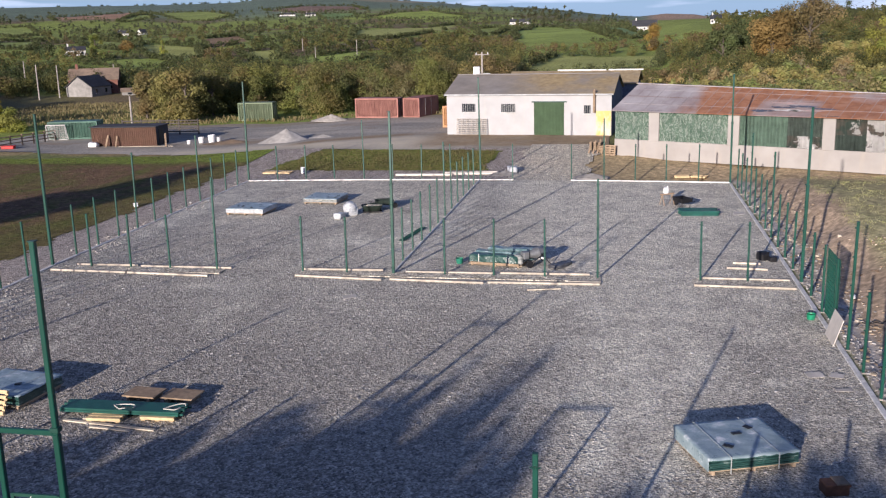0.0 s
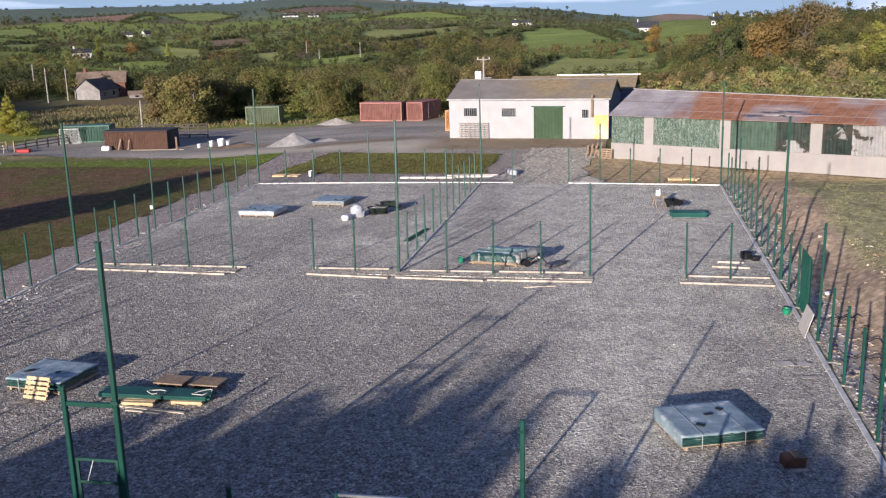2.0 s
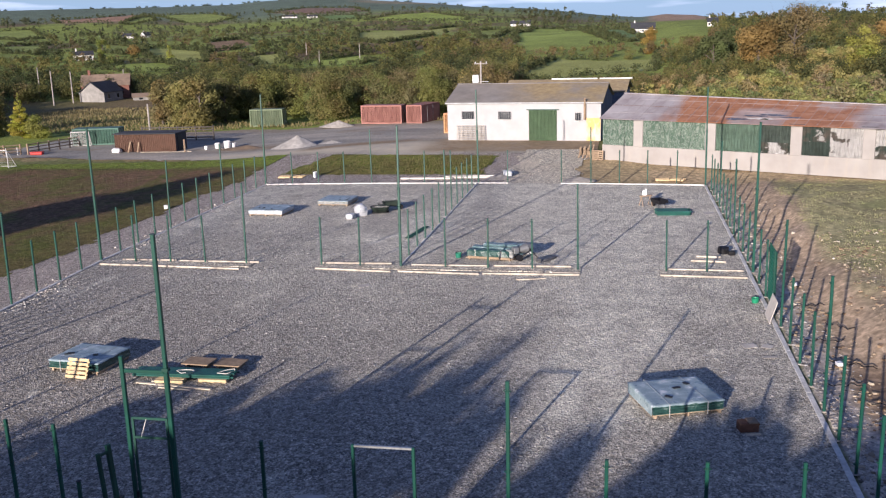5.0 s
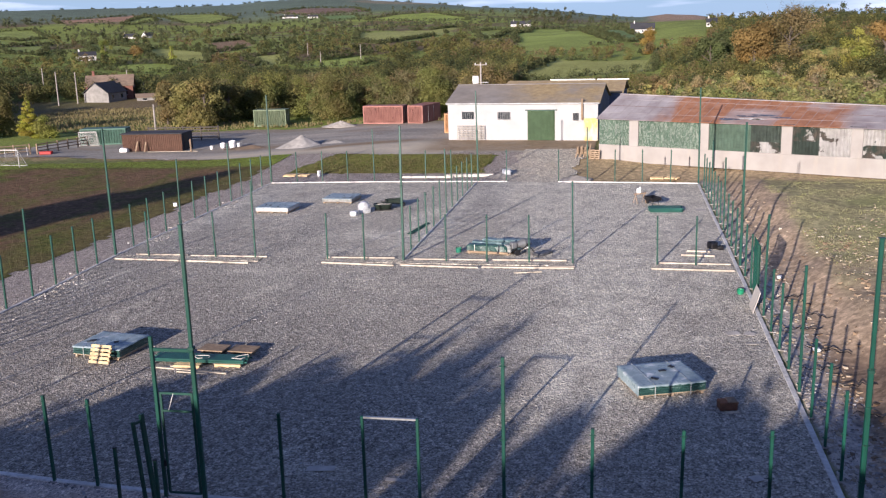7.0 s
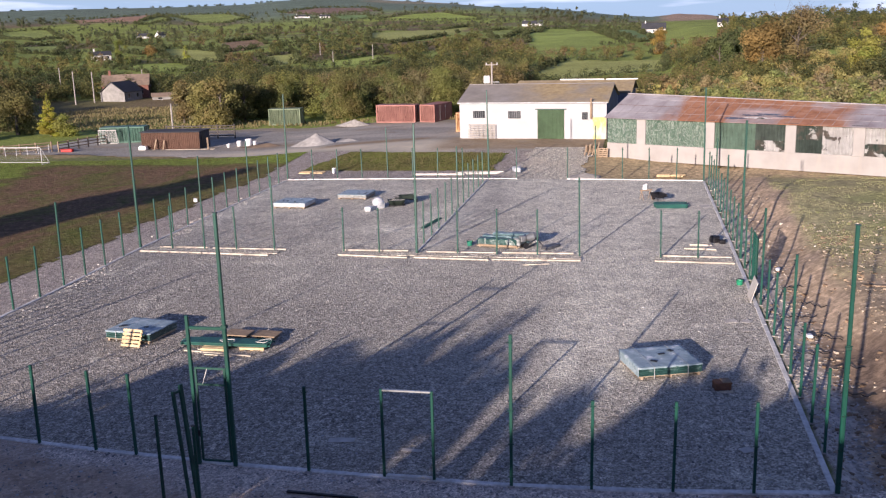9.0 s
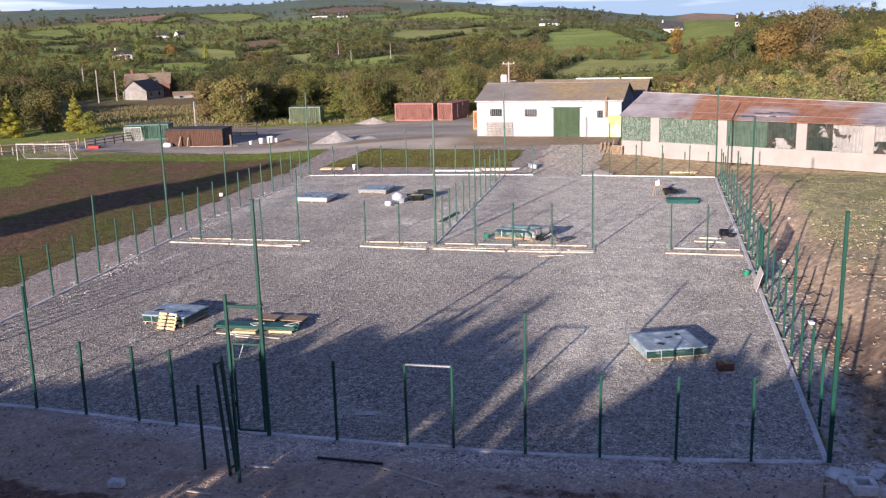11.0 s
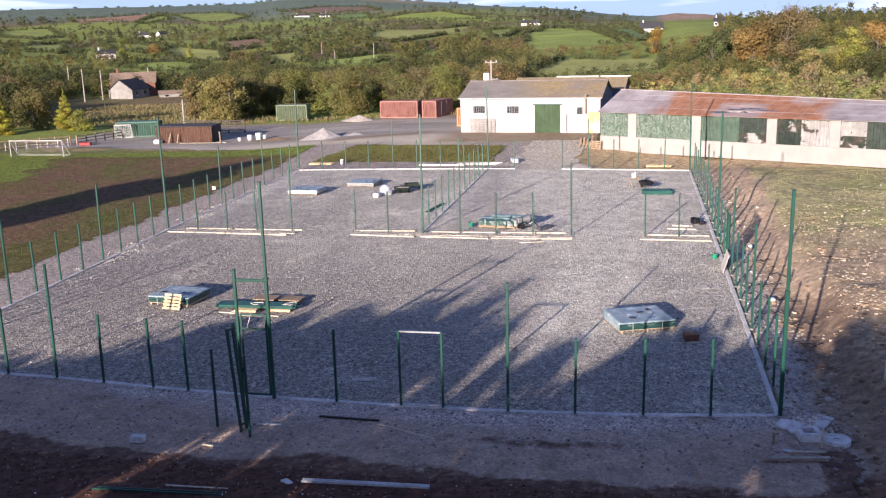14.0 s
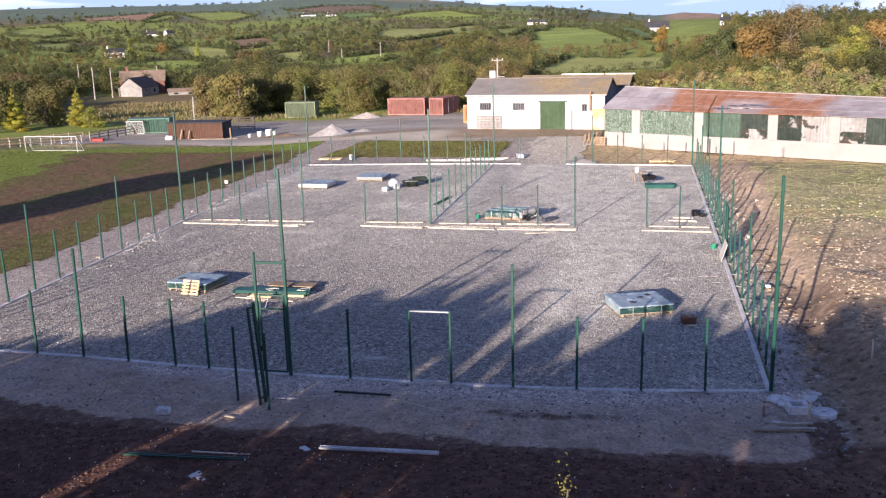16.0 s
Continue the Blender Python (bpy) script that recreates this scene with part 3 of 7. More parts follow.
    glade = ss(0.35, 0.05, smooth_noise(xf, yf, 90, 91) + 0.5 * smooth_noise(xf, yf, 30, 92))[:, None]
    tones = tones * (1 - glade) + np.array((0.24, 0.29, 0.07)) * glade
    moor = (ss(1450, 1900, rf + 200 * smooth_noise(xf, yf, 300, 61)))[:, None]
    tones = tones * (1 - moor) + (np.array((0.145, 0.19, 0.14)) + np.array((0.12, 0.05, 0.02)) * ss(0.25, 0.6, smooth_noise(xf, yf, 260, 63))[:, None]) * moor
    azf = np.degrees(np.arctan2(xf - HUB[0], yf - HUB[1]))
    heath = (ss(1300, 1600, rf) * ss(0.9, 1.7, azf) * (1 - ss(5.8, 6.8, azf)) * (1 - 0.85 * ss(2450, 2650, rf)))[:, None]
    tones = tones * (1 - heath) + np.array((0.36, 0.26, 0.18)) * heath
    grown = np.array([t for t, _ in FIELDS])[np.maximum(fi, 0)] * (1 + 0.13 * smooth_noise(xf, yf, 45, 68))[:, None]
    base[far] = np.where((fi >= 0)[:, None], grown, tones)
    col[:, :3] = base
    verts = np.vstack([np.stack([x, y, z], 1), [[HUB[0], HUB[1], float(land_height([HUB[0]], [HUB[1]])[0])]]])
    col = np.vstack([col, col[:1]])
    m = len(rings) - 1
    i, j = np.meshgrid(np.arange(m - 1), np.arange(n), indexing="ij")
    a, b = i * n + j, i * n + (j + 1) % n
    faces = np.stack([a, b, b + n, a + n], -1).reshape(-1, 4).tolist()
    faces += [[m * n, (k + 1) % n, k] for k in range(n)]
    faces = [f[::-1] for f in faces]
    me = quads_mesh("ground", verts.tolist(), faces, "land", col, "land")
    me.polygons.foreach_set("use_smooth", [True] * len(me.polygons))
    return tagged(new("ground", me), "rough soil, stony banks and rolling farmland out to the hills", "ground", kind="structure")


build_ground()


def sheet(name, label, category, mat, inside, x0, x1, y0, y1, step, lift=0.0, extra=None):
    """A ground covering: grid cells whose centre lies inside, laid on the land's smooth height, with softened edges."""
    nx, ny = int((x1 - x0) / step) + 1, int((y1 - y0) / step) + 1
    xs, ys = np.meshgrid(x0 + np.arange(nx) * step, y0 + np.arange(ny) * step, indexing="ij")
    xs, ys = xs.ravel(), ys.ravel()
    zs = yard_rise(xs, ys) + lift + 0.012 * smooth_noise(xs, ys, 3.0, 31)
    i, j = np.meshgrid(np.arange(nx - 1), np.arange(ny - 1), indexing="ij")
    a = (i * ny + j).ravel()
    ok = inside(xs[a] + step / 2, ys[a] + step / 2)
    a = a[ok]
    f = np.stack([a, a + ny, a + ny + 1, a + 1], -1)
    used, inv = np.unique(f, return_inverse=True)
    f = inv.reshape(-1, 4)
    v = np.stack([xs, ys, zs], 1)[used]
    me = quads_mesh(name, v.tolist(), f.tolist(), mat)
    for attr, fn in (extra or {}).items():
        k = fn(v[:, 0], v[:, 1]) + 0 * v[:, 0]
        at_k = me.attributes.new(attr, "FLOAT_COLOR", "POINT")
        at_k.data.foreach_set("color", np.stack([k, k, k, np.ones(len(k))], 1).astype(np.float32).ravel())
    me.polygons.foreach_set("use_smooth", [True] * len(me.polygons))
    return tagged(new(name, me), label, category, kind="structure")


def wob(x, y, s=3.0, k=1):
    return smooth_noise(x, y, s, 40 + k) * 0.65 + smooth_noise(x, y, s / 3, 60 + k) * 0.35


def court_paleness(x, y):
    """Pale wheel tracks and patches, and stones that pale towards the back and right."""
    mid = np.interp(y, [0, 8, 18, 31, 45, 62], [-9.5, -8.5, -7.6, -7.4, -10.5, -15.0])
    d = np.abs(x - mid + 0.6 * wob(x, y, 5, 7))
    ruts = np.exp(-((d - 0.95) / 0.55) ** 2) + 0.75 * np.exp(-(d / 2.4) ** 2)
    k = 1.2 * ruts * ss(2, 22, y) + 0.82 * ss(4, 40, y + 5 * wob(x, y, 9, 11) + 0.75 * (x + 20)) * (0.75 + 0.4 * wob(x, y, 2.5, 13))
    for cx, cy, rx, ry, w in ((-1.7, 27.9, 0.9, 0.6, 0.9), (-0.8, 48.8, 0.8, 1.0, 1.0), (-23.0, 38.3, 2.8, 1.0, 0.8), (-21.5, 42, 1.0, 8.0, 0.8), (-21.4, 26.4, 0.7, 0.5, 0.9), (-10.5, 40, 1.2, 4.0, 0.5),
                              (-38.5, 24, 0.8, 0.6, 0.8), (-39.0, 44, 0.7, 9.0, 0.7), (-29.5, 27.5, 1.2, 0.7, 0.5), (-2.6, 1.3, 1.1, 0.5, 0.5), (-16.5, 2.0, 1.3, 0.4, 0.6), (-3.0, 17.0, 0.5, 0.5, 0.7),
                              (-15.5, 55, 2.5, 5.0, 0.45), (-6.0, 44, 5.0, 9.0, 0.55), (-5.0, 56, 5.0, 5.0, 0.45), (-19.6, 46, 0.6, 14.0, 0.5), (-9.0, 59.5, 2.5, 1.5, 0.4)):
        k = k + w * np.exp(-((x - cx) / rx) ** 2 - ((y - cy) / ry) ** 2)
    return np.clip(k, 0, 1)


sheet("court_surface", "grey crushed-stone base of an unfinished sports court", "gravel court", "gravel",
      lambda x, y: (x > left_x(y)) & (x < 0.02) & (y > front_y(x)) & (y < back_y(x)), -41, 0.4, -1, 63, 0.25, 0.0, {"pale_mask": court_paleness})
sheet("side_path", "pinkish-grey stone path between court and field", "path", "path",
      lambda x, y: (x < left_x(y) + 0.1) & (x > -44.2 + 0.7 * wob(x, y)) & (y < 66) & (y > 0.9), -46, -38, 0.9, 67, 0.2, -0.03,
      {"pale_mask": lambda x, y: 0.45 + 0.5 * wob(x, y, 2, 9)})
sheet("front_path", "muddy stone path before the court, fading into soil", "path", "mud_path",
      lambda x, y: (y <= front_y(x) + 0.1) & (y > -7.0) & (x < 1.8 + 0.5 * wob(x, y)) & (x > -60), -60, 2.6, -7.5, 1.4, 0.2, -0.03,
      # rim's first term: a shadow line along the path, painted in soil colour
      {"rim": lambda x, y: 0.75 * np.exp(-((x + 8.5) / 4.5) ** 2 - ((y + 3.1 + 0.4 * wob(x, y, 3, 37)) / 0.55) ** 2) + ss(-4.6, -6.9, y + 0.9 * wob(x, y, 4, 5) + 0.09 * np.minimum(0, x + 20)) * 1.6 + 1.7 * ss(0.2, 1.7, x + 0.6 * wob(x, y, 2, 19)) * ss(-1.6, -3.2, y),
       "clay": lambda x, y: np.clip(0.75 * ss(0.7, 2.2, front_y(x) - y + 0.8 * wob(x, y, 2.5, 27)) + np.exp(-((y + 4.9 + 0.5 * wob(x, y, 5, 6) + 0.09 * np.minimum(0, x + 20)) / 0.75) ** 2) + 0.7 * np.exp(-((x + 18.5) / 3.5) ** 2 - ((y + 4.2) / 1.0) ** 2) + 0.7 * ss(0.05, 0.45, wob(x, y, 4, 15)) + 0.8 * np.exp(-((x + 1.8) / 1.8) ** 2 - ((y + 4.0) / 0.9) ** 2), 0, 1),
       "pale_mask": lambda x, y: 0.35 * np.exp(-((y + 4.6 + 0.2 * wob(x, y, 6, 8)) / 0.4) ** 2)})
sheet("gravel_track", "pale stone track leading out of the court", "track", "track",
      lambda x, y: (y >= back_y(x) - 0.1) & (y < 79) & (np.abs(x + 15 - 0.05 * (y - 62)) < 3.4 + 1.0 * wob(x, y)), -24, -6, 61, 80, 0.3, -0.012)
def yard_earth(x, y):
    """Brown earth dragged over the yard: one band across it, and the ground before the workshop."""
    band = 1.3 * np.exp(-((y - (82.6 + 0.62 * (x + 40.8)) + 0.8 * wob(x, y, 5, 21)) / 1.4) ** 2) * ss(-45, -41, x) * (1 - ss(-33, -30, x))
    shed = ss(-31, -27, x) * ss(77, 79, y + wob(x, y, 4, 22)) * (1 - ss(88, 90, y)) * 0.95
    left = np.exp(-((x + 52) / 6.0) ** 2 - ((y - 86.5) / 2.6) ** 2) * 0.8
    return np.clip(band + shed + left + 0.5 * ss(104, 110, y), 0, 1)


def yard_dust(x, y):
    return np.clip(1.3 * np.exp(-((x + 32.0) / 6.0) ** 2 - ((y - 82.0) / 4.5) ** 2) + 0.8 * np.exp(-((y - 79.5) / 2.2) ** 2) * ss(-60, -55, x) * (1 - ss(-40, -34, x))
                   + 0.7 * np.exp(-((x + 14.5) / 3.0) ** 2 - ((y - 80.0) / 4.0) ** 2), 0, 1)


sheet("yard", "worn asphalt and hardcore yard before the sheds", "yard", "asphalt",
      lambda x, y: (y > 76.5 + 1.2 * wob(x, y, 6) - 0.12 * (x + 45) * (x < -45)) & (y < 112 + 2.5 * wob(x, y, 8, 2)) & (x < -9.5) & (x > -86)
      & (y < 112 - 0.55 * np.maximum(0, -x - 62)),
      -86, -8, 62, 116, 0.6, -0.03, {"earth": yard_earth, "dust": yard_dust})
sheet("verge", "bare hardcore strip behind the court", "verge", "path",
      lambda x, y: (y >= back_y(x) - 0.1) & (y < 79) & (x > -46.5 + wob(x, y)) & (x < -12.0 + 0.8 * wob(x, y, 3, 33)), -48, -8, 61, 80, 0.4, -0.045)
sheet("grass_strip", "patchy grass island behind the court", "grass", "pasture",
      lambda x, y: (y > 66.6 + 0.7 * wob(x, y)) & (y < 76.0 + 0.8 * wob(x, y, 4, 3)) & (x > -41.0 + 0.25 * (y - 66) + wob(x, y)) & (x < -20.5 + wob(x, y)), -43, -19, 65, 78, 0.3, 0.0,
      {"bare": lambda x, y: 0.33 + 0.2 * wob(x, y, 3, 35)})
sheet("grass_field", "grass field worn to brown earth along the court", "grass", "pasture",
      lambda x, y: (x < -44.0 + 0.8 * wob(x, y)) & (y > -9) & (y < 77.5 + 0.8 * wob(x, y, 5, 4) + 0.10 * (x + 45)), -110, -43, -10, 80, 0.5, 0.0,
      {"bare": lambda x, y: ss(-1.5, 1.5, x + 67.6 + 0.3 * (y - 49) + 2 * wob(x, y)) * (1 - ss(69, 72.5, y + wob(x, y))) * (1 - 0.42 * ss(-50, -46, x + 1.5 * wob(x, y)))})


# ---- court edging ----
def kerb_run(name, pts, label, width=0.2, up=0.06, step=2.52):
    """A run of edging stones along a polyline; each stone is a piece of its own."""
    run = thing(name, label, "kerb", kind="structure")
    meshes = {}
    for p, q in zip(pts, pts[1:]):
        d = Vector((q[0] - p[0], q[1] - p[1], 0))
        k = max(1, round(d.length / step))
        ln = d.length / k
        key = round(ln, 2)
        if key not in meshes:
            meshes[key] = finish(block(ln - 0.012, width, up + 0.12, 0, 0, (up - 0.12) / 2, 0.012), "kerb_stone")
        for i in range(k):
            ob = part("kerb_stone", meshes[key], "concrete", run)
            c = Vector((p[0], p[1], 0)) + d * ((i + 0.5) / k)
            ob.matrix_basis = Matrix.Translation((c.x, c.y, random.uniform(-0.006, 0.006))) @ Matrix.Rotation(math.atan2(d.y, d.x), 4, "Z")
    return run


xs_front = [0.0, -5.0, -10.0, -15.0, -20.0, -25.0, -30.0, -35.0, float(left_x(1.0))]
kerb_run("kerb_front", [(x, float(front_y(x))) for x in xs_front], "pale concrete edging along the front of the court", up=0.03)
ys_side = [1.0, 11.0, 21.0, 31.0, 41.0, 51.0, 60.9]
kerb_run("kerb_left", [(float(left_x(y)), y) for y in ys_side], "grey concrete edging beside the grass field", up=0.04)
kerb_run("kerb_right", [(0.05, 0.5), (0.05, 20.0), (0.05, 40.0), (-0.02, 61.0)], "pale concrete edging beside the ditch", up=0.04)
kerb_run("kerb_back", [(x, float(back_y(x))) for x in (-40.3, -35, -30, -25, -20, -17.35)], "white concrete edging across the back of the court", width=0.16, up=0.09)
kerb_run("kerb_back", [(x, float(back_y(x))) for x in (-12.6, -8, -4, 0.0)], "white concrete edging across the back of the court", width=0.16, up=0.09)
kerb_run("kerb_middle", [(-20.25, 31.0), (-20.2, 46.0), (-20.2, 61.9)], "grey concrete edging that parts the two far courts", width=0.10, up=0.07)


# ---- fence posts ----
def make_post(height, side, label):
    p = thing("fence_post", label, "fence post", group="court fence posts")
    lower = height if height < 6 else height * 0.56
    part("post", block(side, side, lower + 0.3, 0, 0, (lower - 0.3) / 2, side * 0.12), "green_paint", p)
    if height > 6:
        part("upper_post", block(side * 0.8, side * 0.8, height - lower, 0, 0, (height + lower) / 2, side * 0.1), "green_paint", p)
        part("collar", block(side * 1.2, side * 1.2, 0.1, 0, 0, lower, 0.01), "green_dark", p)
    part("cap", block(side * 1.1, side * 1.1, 0.025, 0, 0, height + 0.012, 0.006), "green_dark", p)
    clip = None
    for k in range(3 if height < 4 else 5):
        if clip is None:
            bm = block(0.05, 0.03, 0.05, 0, -side / 2 - 0.012, 0.0)
            box(bm, 0.055, -side / 2 - 0.03, 0.0, 0.10, 0.008, 0.03, Matrix.Rotation(0.5, 4, "Z"))
            box(bm, -0.055, -side / 2 - 0.03, 0.0, 0.10, 0.008, 0.03, Matrix.Rotation(-0.5, 4, "Z"))
            clip = finish(bm, "clip")
        c = part("clip", clip, "green_dark", p)
        c.location = (0, 0, 0.35 + k * (min(height, 5.0) - 0.5) / (2 if height < 4 else 4))
    part("footing", block(side * 2.4, side * 2.4, 0.05, 0, 0, 0.006, 0.015), "stone", p, "rough concrete footing")
    return p


POSTS = {}


def post(x, y, height=3.02, turn=0.0):
    key = round(height, 1)
    m = pose(x, y, -0.01, random.uniform(-0.7, 0.7), random.uniform(-0.7, 0.7), turn)
    if key not in POSTS:
        side = 0.095 if height < 4 else 0.10 if height < 6 else 0.145
        kind = "short" if height < 4 else "mid-height" if height < 6 else "tall"
        POSTS[key] = make_post(height, side, kind + " green powder-coated steel fence post on a concrete footing")
        POSTS[key].matrix_basis = m
        return POSTS[key]
    return copy_thing(POSTS[key], m)


TALL, MID = 8.5, 5.08
# front line
for x, h in ((-2.4, 3.02), (-4.86, 3.02), (-7.38, 3.02), (-9.92, MID), (-16.78, 3.02), (-23.32, 3.02), (-24.97, 3.02),
             (-27.4, 3.02), (-29.8, MID), (-32.3, 3.02), (-34.8, 3.02), (-37.3, 3.02)):
    post(x, float(front_y(x)) - 0.05, h)
post(0.12, 0.48, TALL)
post(float(left_x(1.0)), 1.0, TALL)
# long sides
for k in range(1, 24):
    y = 0.8 + k * (31.0 - 0.8) / 12 if k <= 12 else 31.0 + (k - 12) * 30.0 / 12
    h = TALL if k == 12 else MID if k % 4 == 0 else 3.02
    post(float(left_x(y)) - 0.05, y, h, 90)
    post(0.26, y + 0.1, h, -90)
post(-40.35, 60.95, TALL)
post(-0.02, 61.05, TALL)
# back line
for x in (-37.8, -35.3, -32.8, -30.2, -27.7, -25.2, -22.7, -17.45, -12.55, -9.9, -7.4, -4.95, -2.45):
    post(x, float(back_y(x)) + 0.12, MID if x in (-30.2, -9.9) else 3.02)
post(-20.15, 62.15, TALL)
# line across the middle, with two openings
for x, h in ((-37.6, 3.02), (-35.2, 3.02), (-32.85, 3.02), (-30.1, MID), (-25.2, 3.02), (-22.75, 3.02), (-20.2, TALL), (-17.45, 3.02),
             (-14.88, 3.02), (-12.25, 3.02), (-9.58, MID), (-4.55, 3.02), (-2.3, 3.02)):
    post(x, 30.85, h)
# line that parts the two far courts
for k in range(1, 12):
    post(-20.32, 31.0 + k * 31.0 / 12, MID if k == 6 else 3.02, 90)


def gate_frame():
    """The tall gate on the front line: one tall post, one lower, two rails and a hung gate leaf's frame."""
    g = thing("gate", "tall dark green steel gate with cross rails", "gate", pose(-19.42, -0.36, 0))
    part("tall_post", block(0.13, 0.13, 4.9, 0, 0, 2.45, 0.015), "green_paint", g)
    part("upper_post", block(0.11, 0.11, 3.95, 0, 0, 6.85, 0.012), "green_paint", g)
    part("collar", block(0.19, 0.17, 0.1, 0, 0, 5.0, 0.01), "green_dark", g)
    part("cap", block(0.14, 0.14, 0.02, 0, 0, 8.83), "green_dark", g)
    part("low_post", block(0.11, 0.11, 5.35, -1.32, 0, 2.67, 0.012), "green_paint", g)
    part("top_rail", block(1.2, 0.08, 0.11, -0.66, 0, 4.92, 0.01), "green_paint", g)
    leaf = part("gate_leaf", block(0.07, 0.06, 3.4, -0.14, 0.02, 1.83), "green_dark", g)
    for z in (3.5, 2.92, 0.15):
        part("leaf_rail", block(1.0, 0.05, 0.07, -0.66, 0.02, z), "green_dark", leaf)
    part("leaf_stile", block(0.07, 0.06, 3.4, -1.18, 0.02, 1.83), "green_dark", leaf)
    part("lock_box", block(0.10, 0.09, 0.2, -1.24, 0.0, 1.15, 0.01), "black", g)
    bm = bmesh.new()
    rod(bm, (-0.75, 0.0, 3.5), (-0.95, 0.0, 2.95), 0.012, 6)
    part("tie_wire", bm, "rope", g)
    return g


gate_frame()


def goal_frame():
    g = thing("door_frame", "green steel doorway frame with a galvanised lintel", "gate frame", pose(-13.3, -0.42, 0))
    part("jamb", block(0.09, 0.09, 3.1, -0.84, 0, 1.55, 0.012), "green_paint", g)
    part("jamb", block(0.09, 0.09, 3.1, 0.84, 0, 1.55, 0.012), "green_paint", g)
    part("lintel", block(1.62, 0.08, 0.07, 0, 0, 3.06, 0.01), "galv", g)
    part("threshold", block(1.5, 0.12, 0.04, 0, 0, 0.09), "concrete", g)
    return g


goal_frame()

# loose gate leaves and posts standing before the gate
for x, y, h in ((-20.54, -3.3, 3.05), (-18.95, -4.0, 3.1)):
    p = thing("gate_post", "dark green steel gate post set in the path", "gate post", pose(x, y, -0.02))
    part("post", block(0.085, 0.085, h, bevel=0.01), "green_dark", p)
    part("cap", block(0.095, 0.095, 0.02, 0, 0, h + 0.01), "black", p)
g = thing("gate_leaf", "narrow dark green steel gate leaf standing open", "gate", pose(-19.4, -3.4, 0.0, 0, -3.6, 0) @ pose(0, 0, 0, 0, 0, 74))
part("stile", block(0.09, 0.09, 4.0, -0.22, 0, 2.0, 0.008), "green_dark", g)
part("stile", block(0.13, 0.09, 4.1, 0.12, 0, 2.05, 0.008), "green_dark", g)
for z in (0.25, 3.92):
    part("rail", block(0.24, 0.05, 0.07, -0.06, 0, z), "green_dark", g)


# ---- buildings ----
def corrugated(length, height, pitch=0.2, depth=0.03, thick=0.01):
    """A profiled sheet in the xz plane, its face to -y, from x = 0 to length and z = 0 to height."""
    bm = bmesh.new()
    n = max(2, int(length / pitch * 4))
    row = []
    for i in range(n + 1):
        y = -depth if i % 4 in (0, 1) else 0.0
        x = length * i / n
        row.append((bm.verts.new((x, y, 0)), bm.verts.new((x, y, height))))
    for a, b in zip(row, row[1:]):
        bm.faces.new((a[0], b[0], b[1], a[1]))
    bmesh.ops.solidify(bm, geom=bm.faces[:], thickness=-thick)
    return bm


def slab(p, u, v, thick, nu=1, nv=1):
    """A slab from corner p along u and v, thickness upward of its face; a grid, so that it can carry a mask."""
    bm = bmesh.new()
    p, u, v = Vector(p), Vector(u), Vector(v)
    nrm = u.cross(v).normalized() * thick
    grid = [[bm.verts.new(p + u * (i / nu) + v * (j / nv)) for j in range(nv + 1)] for i in range(nu + 1)]
    low = [[bm.verts.new(p + u * (i / nu) + v * (j / nv) - nrm) for j in range(nv + 1)] for i in range(nu + 1)]
    for i in range(nu):
        for j in range(nv):
            bm.faces.new((grid[i][j], grid[i + 1][j], grid[i + 1][j + 1], grid[i][j + 1]))
            bm.faces.new((low[i][j + 1], low[i + 1][j + 1], low[i + 1][j], low[i][j]))
    for i in range(nu):
        bm.faces.new((grid[i + 1][0], grid[i][0], low[i][0], low[i + 1][0]))
        bm.faces.new((grid[i][nv], grid[i + 1][nv], low[i + 1][nv], low[i][nv]))
    for j in range(nv):
        bm.faces.new((grid[0][j], grid[0][j + 1], low[0][j + 1], low[0][j]))
        bm.faces.new((grid[nu][j + 1], grid[nu][j], low[nu][j], low[nu][j + 1]))
    return bm


def masked(bm, name, mat, attr, fn):
    me = finish(bm, name)
    k = np.array([fn(v.co) for v in me.vertices])
    at = me.attributes.new(attr, "FLOAT_COLOR", "POINT")
    at.data.foreach_set("color", np.stack([k, k, k, np.ones(len(k))], 1).astype(np.float32).ravel())
    me.materials.append(M[mat])
    return me


def wall_with_holes(length, height, thick, holes):
    """A wall along x with its face at y = 0 and rectangular openings (x0, z0, x1, z1)."""
    bm = bmesh.new()
    xs = sorted({0.0, length, *[h[0] for h in holes], *[h[2] for h in holes]})
    zs = sorted({0.0, height, *[h[1] for h in holes], *[h[3] for h in holes]})
    for x0, x1 in zip(xs, xs[1:]):
        for z0, z1 in zip(zs, zs[1:]):
            cx, cz = (x0 + x1) / 2, (z0 + z1) / 2
            if any(h[0] < cx < h[2] and h[1] < cz < h[3] for h in holes):
                continue
            box(bm, cx, thick / 2, cz, x1 - x0, thick, z1 - z0)
    bmesh.ops.remove_doubles(bm, verts=bm.verts[:], dist=0.001)
    return bm


def gable(width, low, high, thick):
    """A gable end along y, from y = 0 to width, with its peak in the middle."""
    bm = bmesh.new()
    pts = [(0, 0), (width, 0), (width, low), (width / 2, high), (0, low)]
    a = [bm.verts.new((0, y, z)) for y, z in pts]
    b = [bm.verts.new((thick, y, z)) for y, z in pts]
    bm.faces.new(a[::-1])
    bm.faces.new(b)
    for i in range(5):
        j = (i + 1) % 5
        bm.faces.new((a[i], a[j], b[j], b[i]))
    return bm


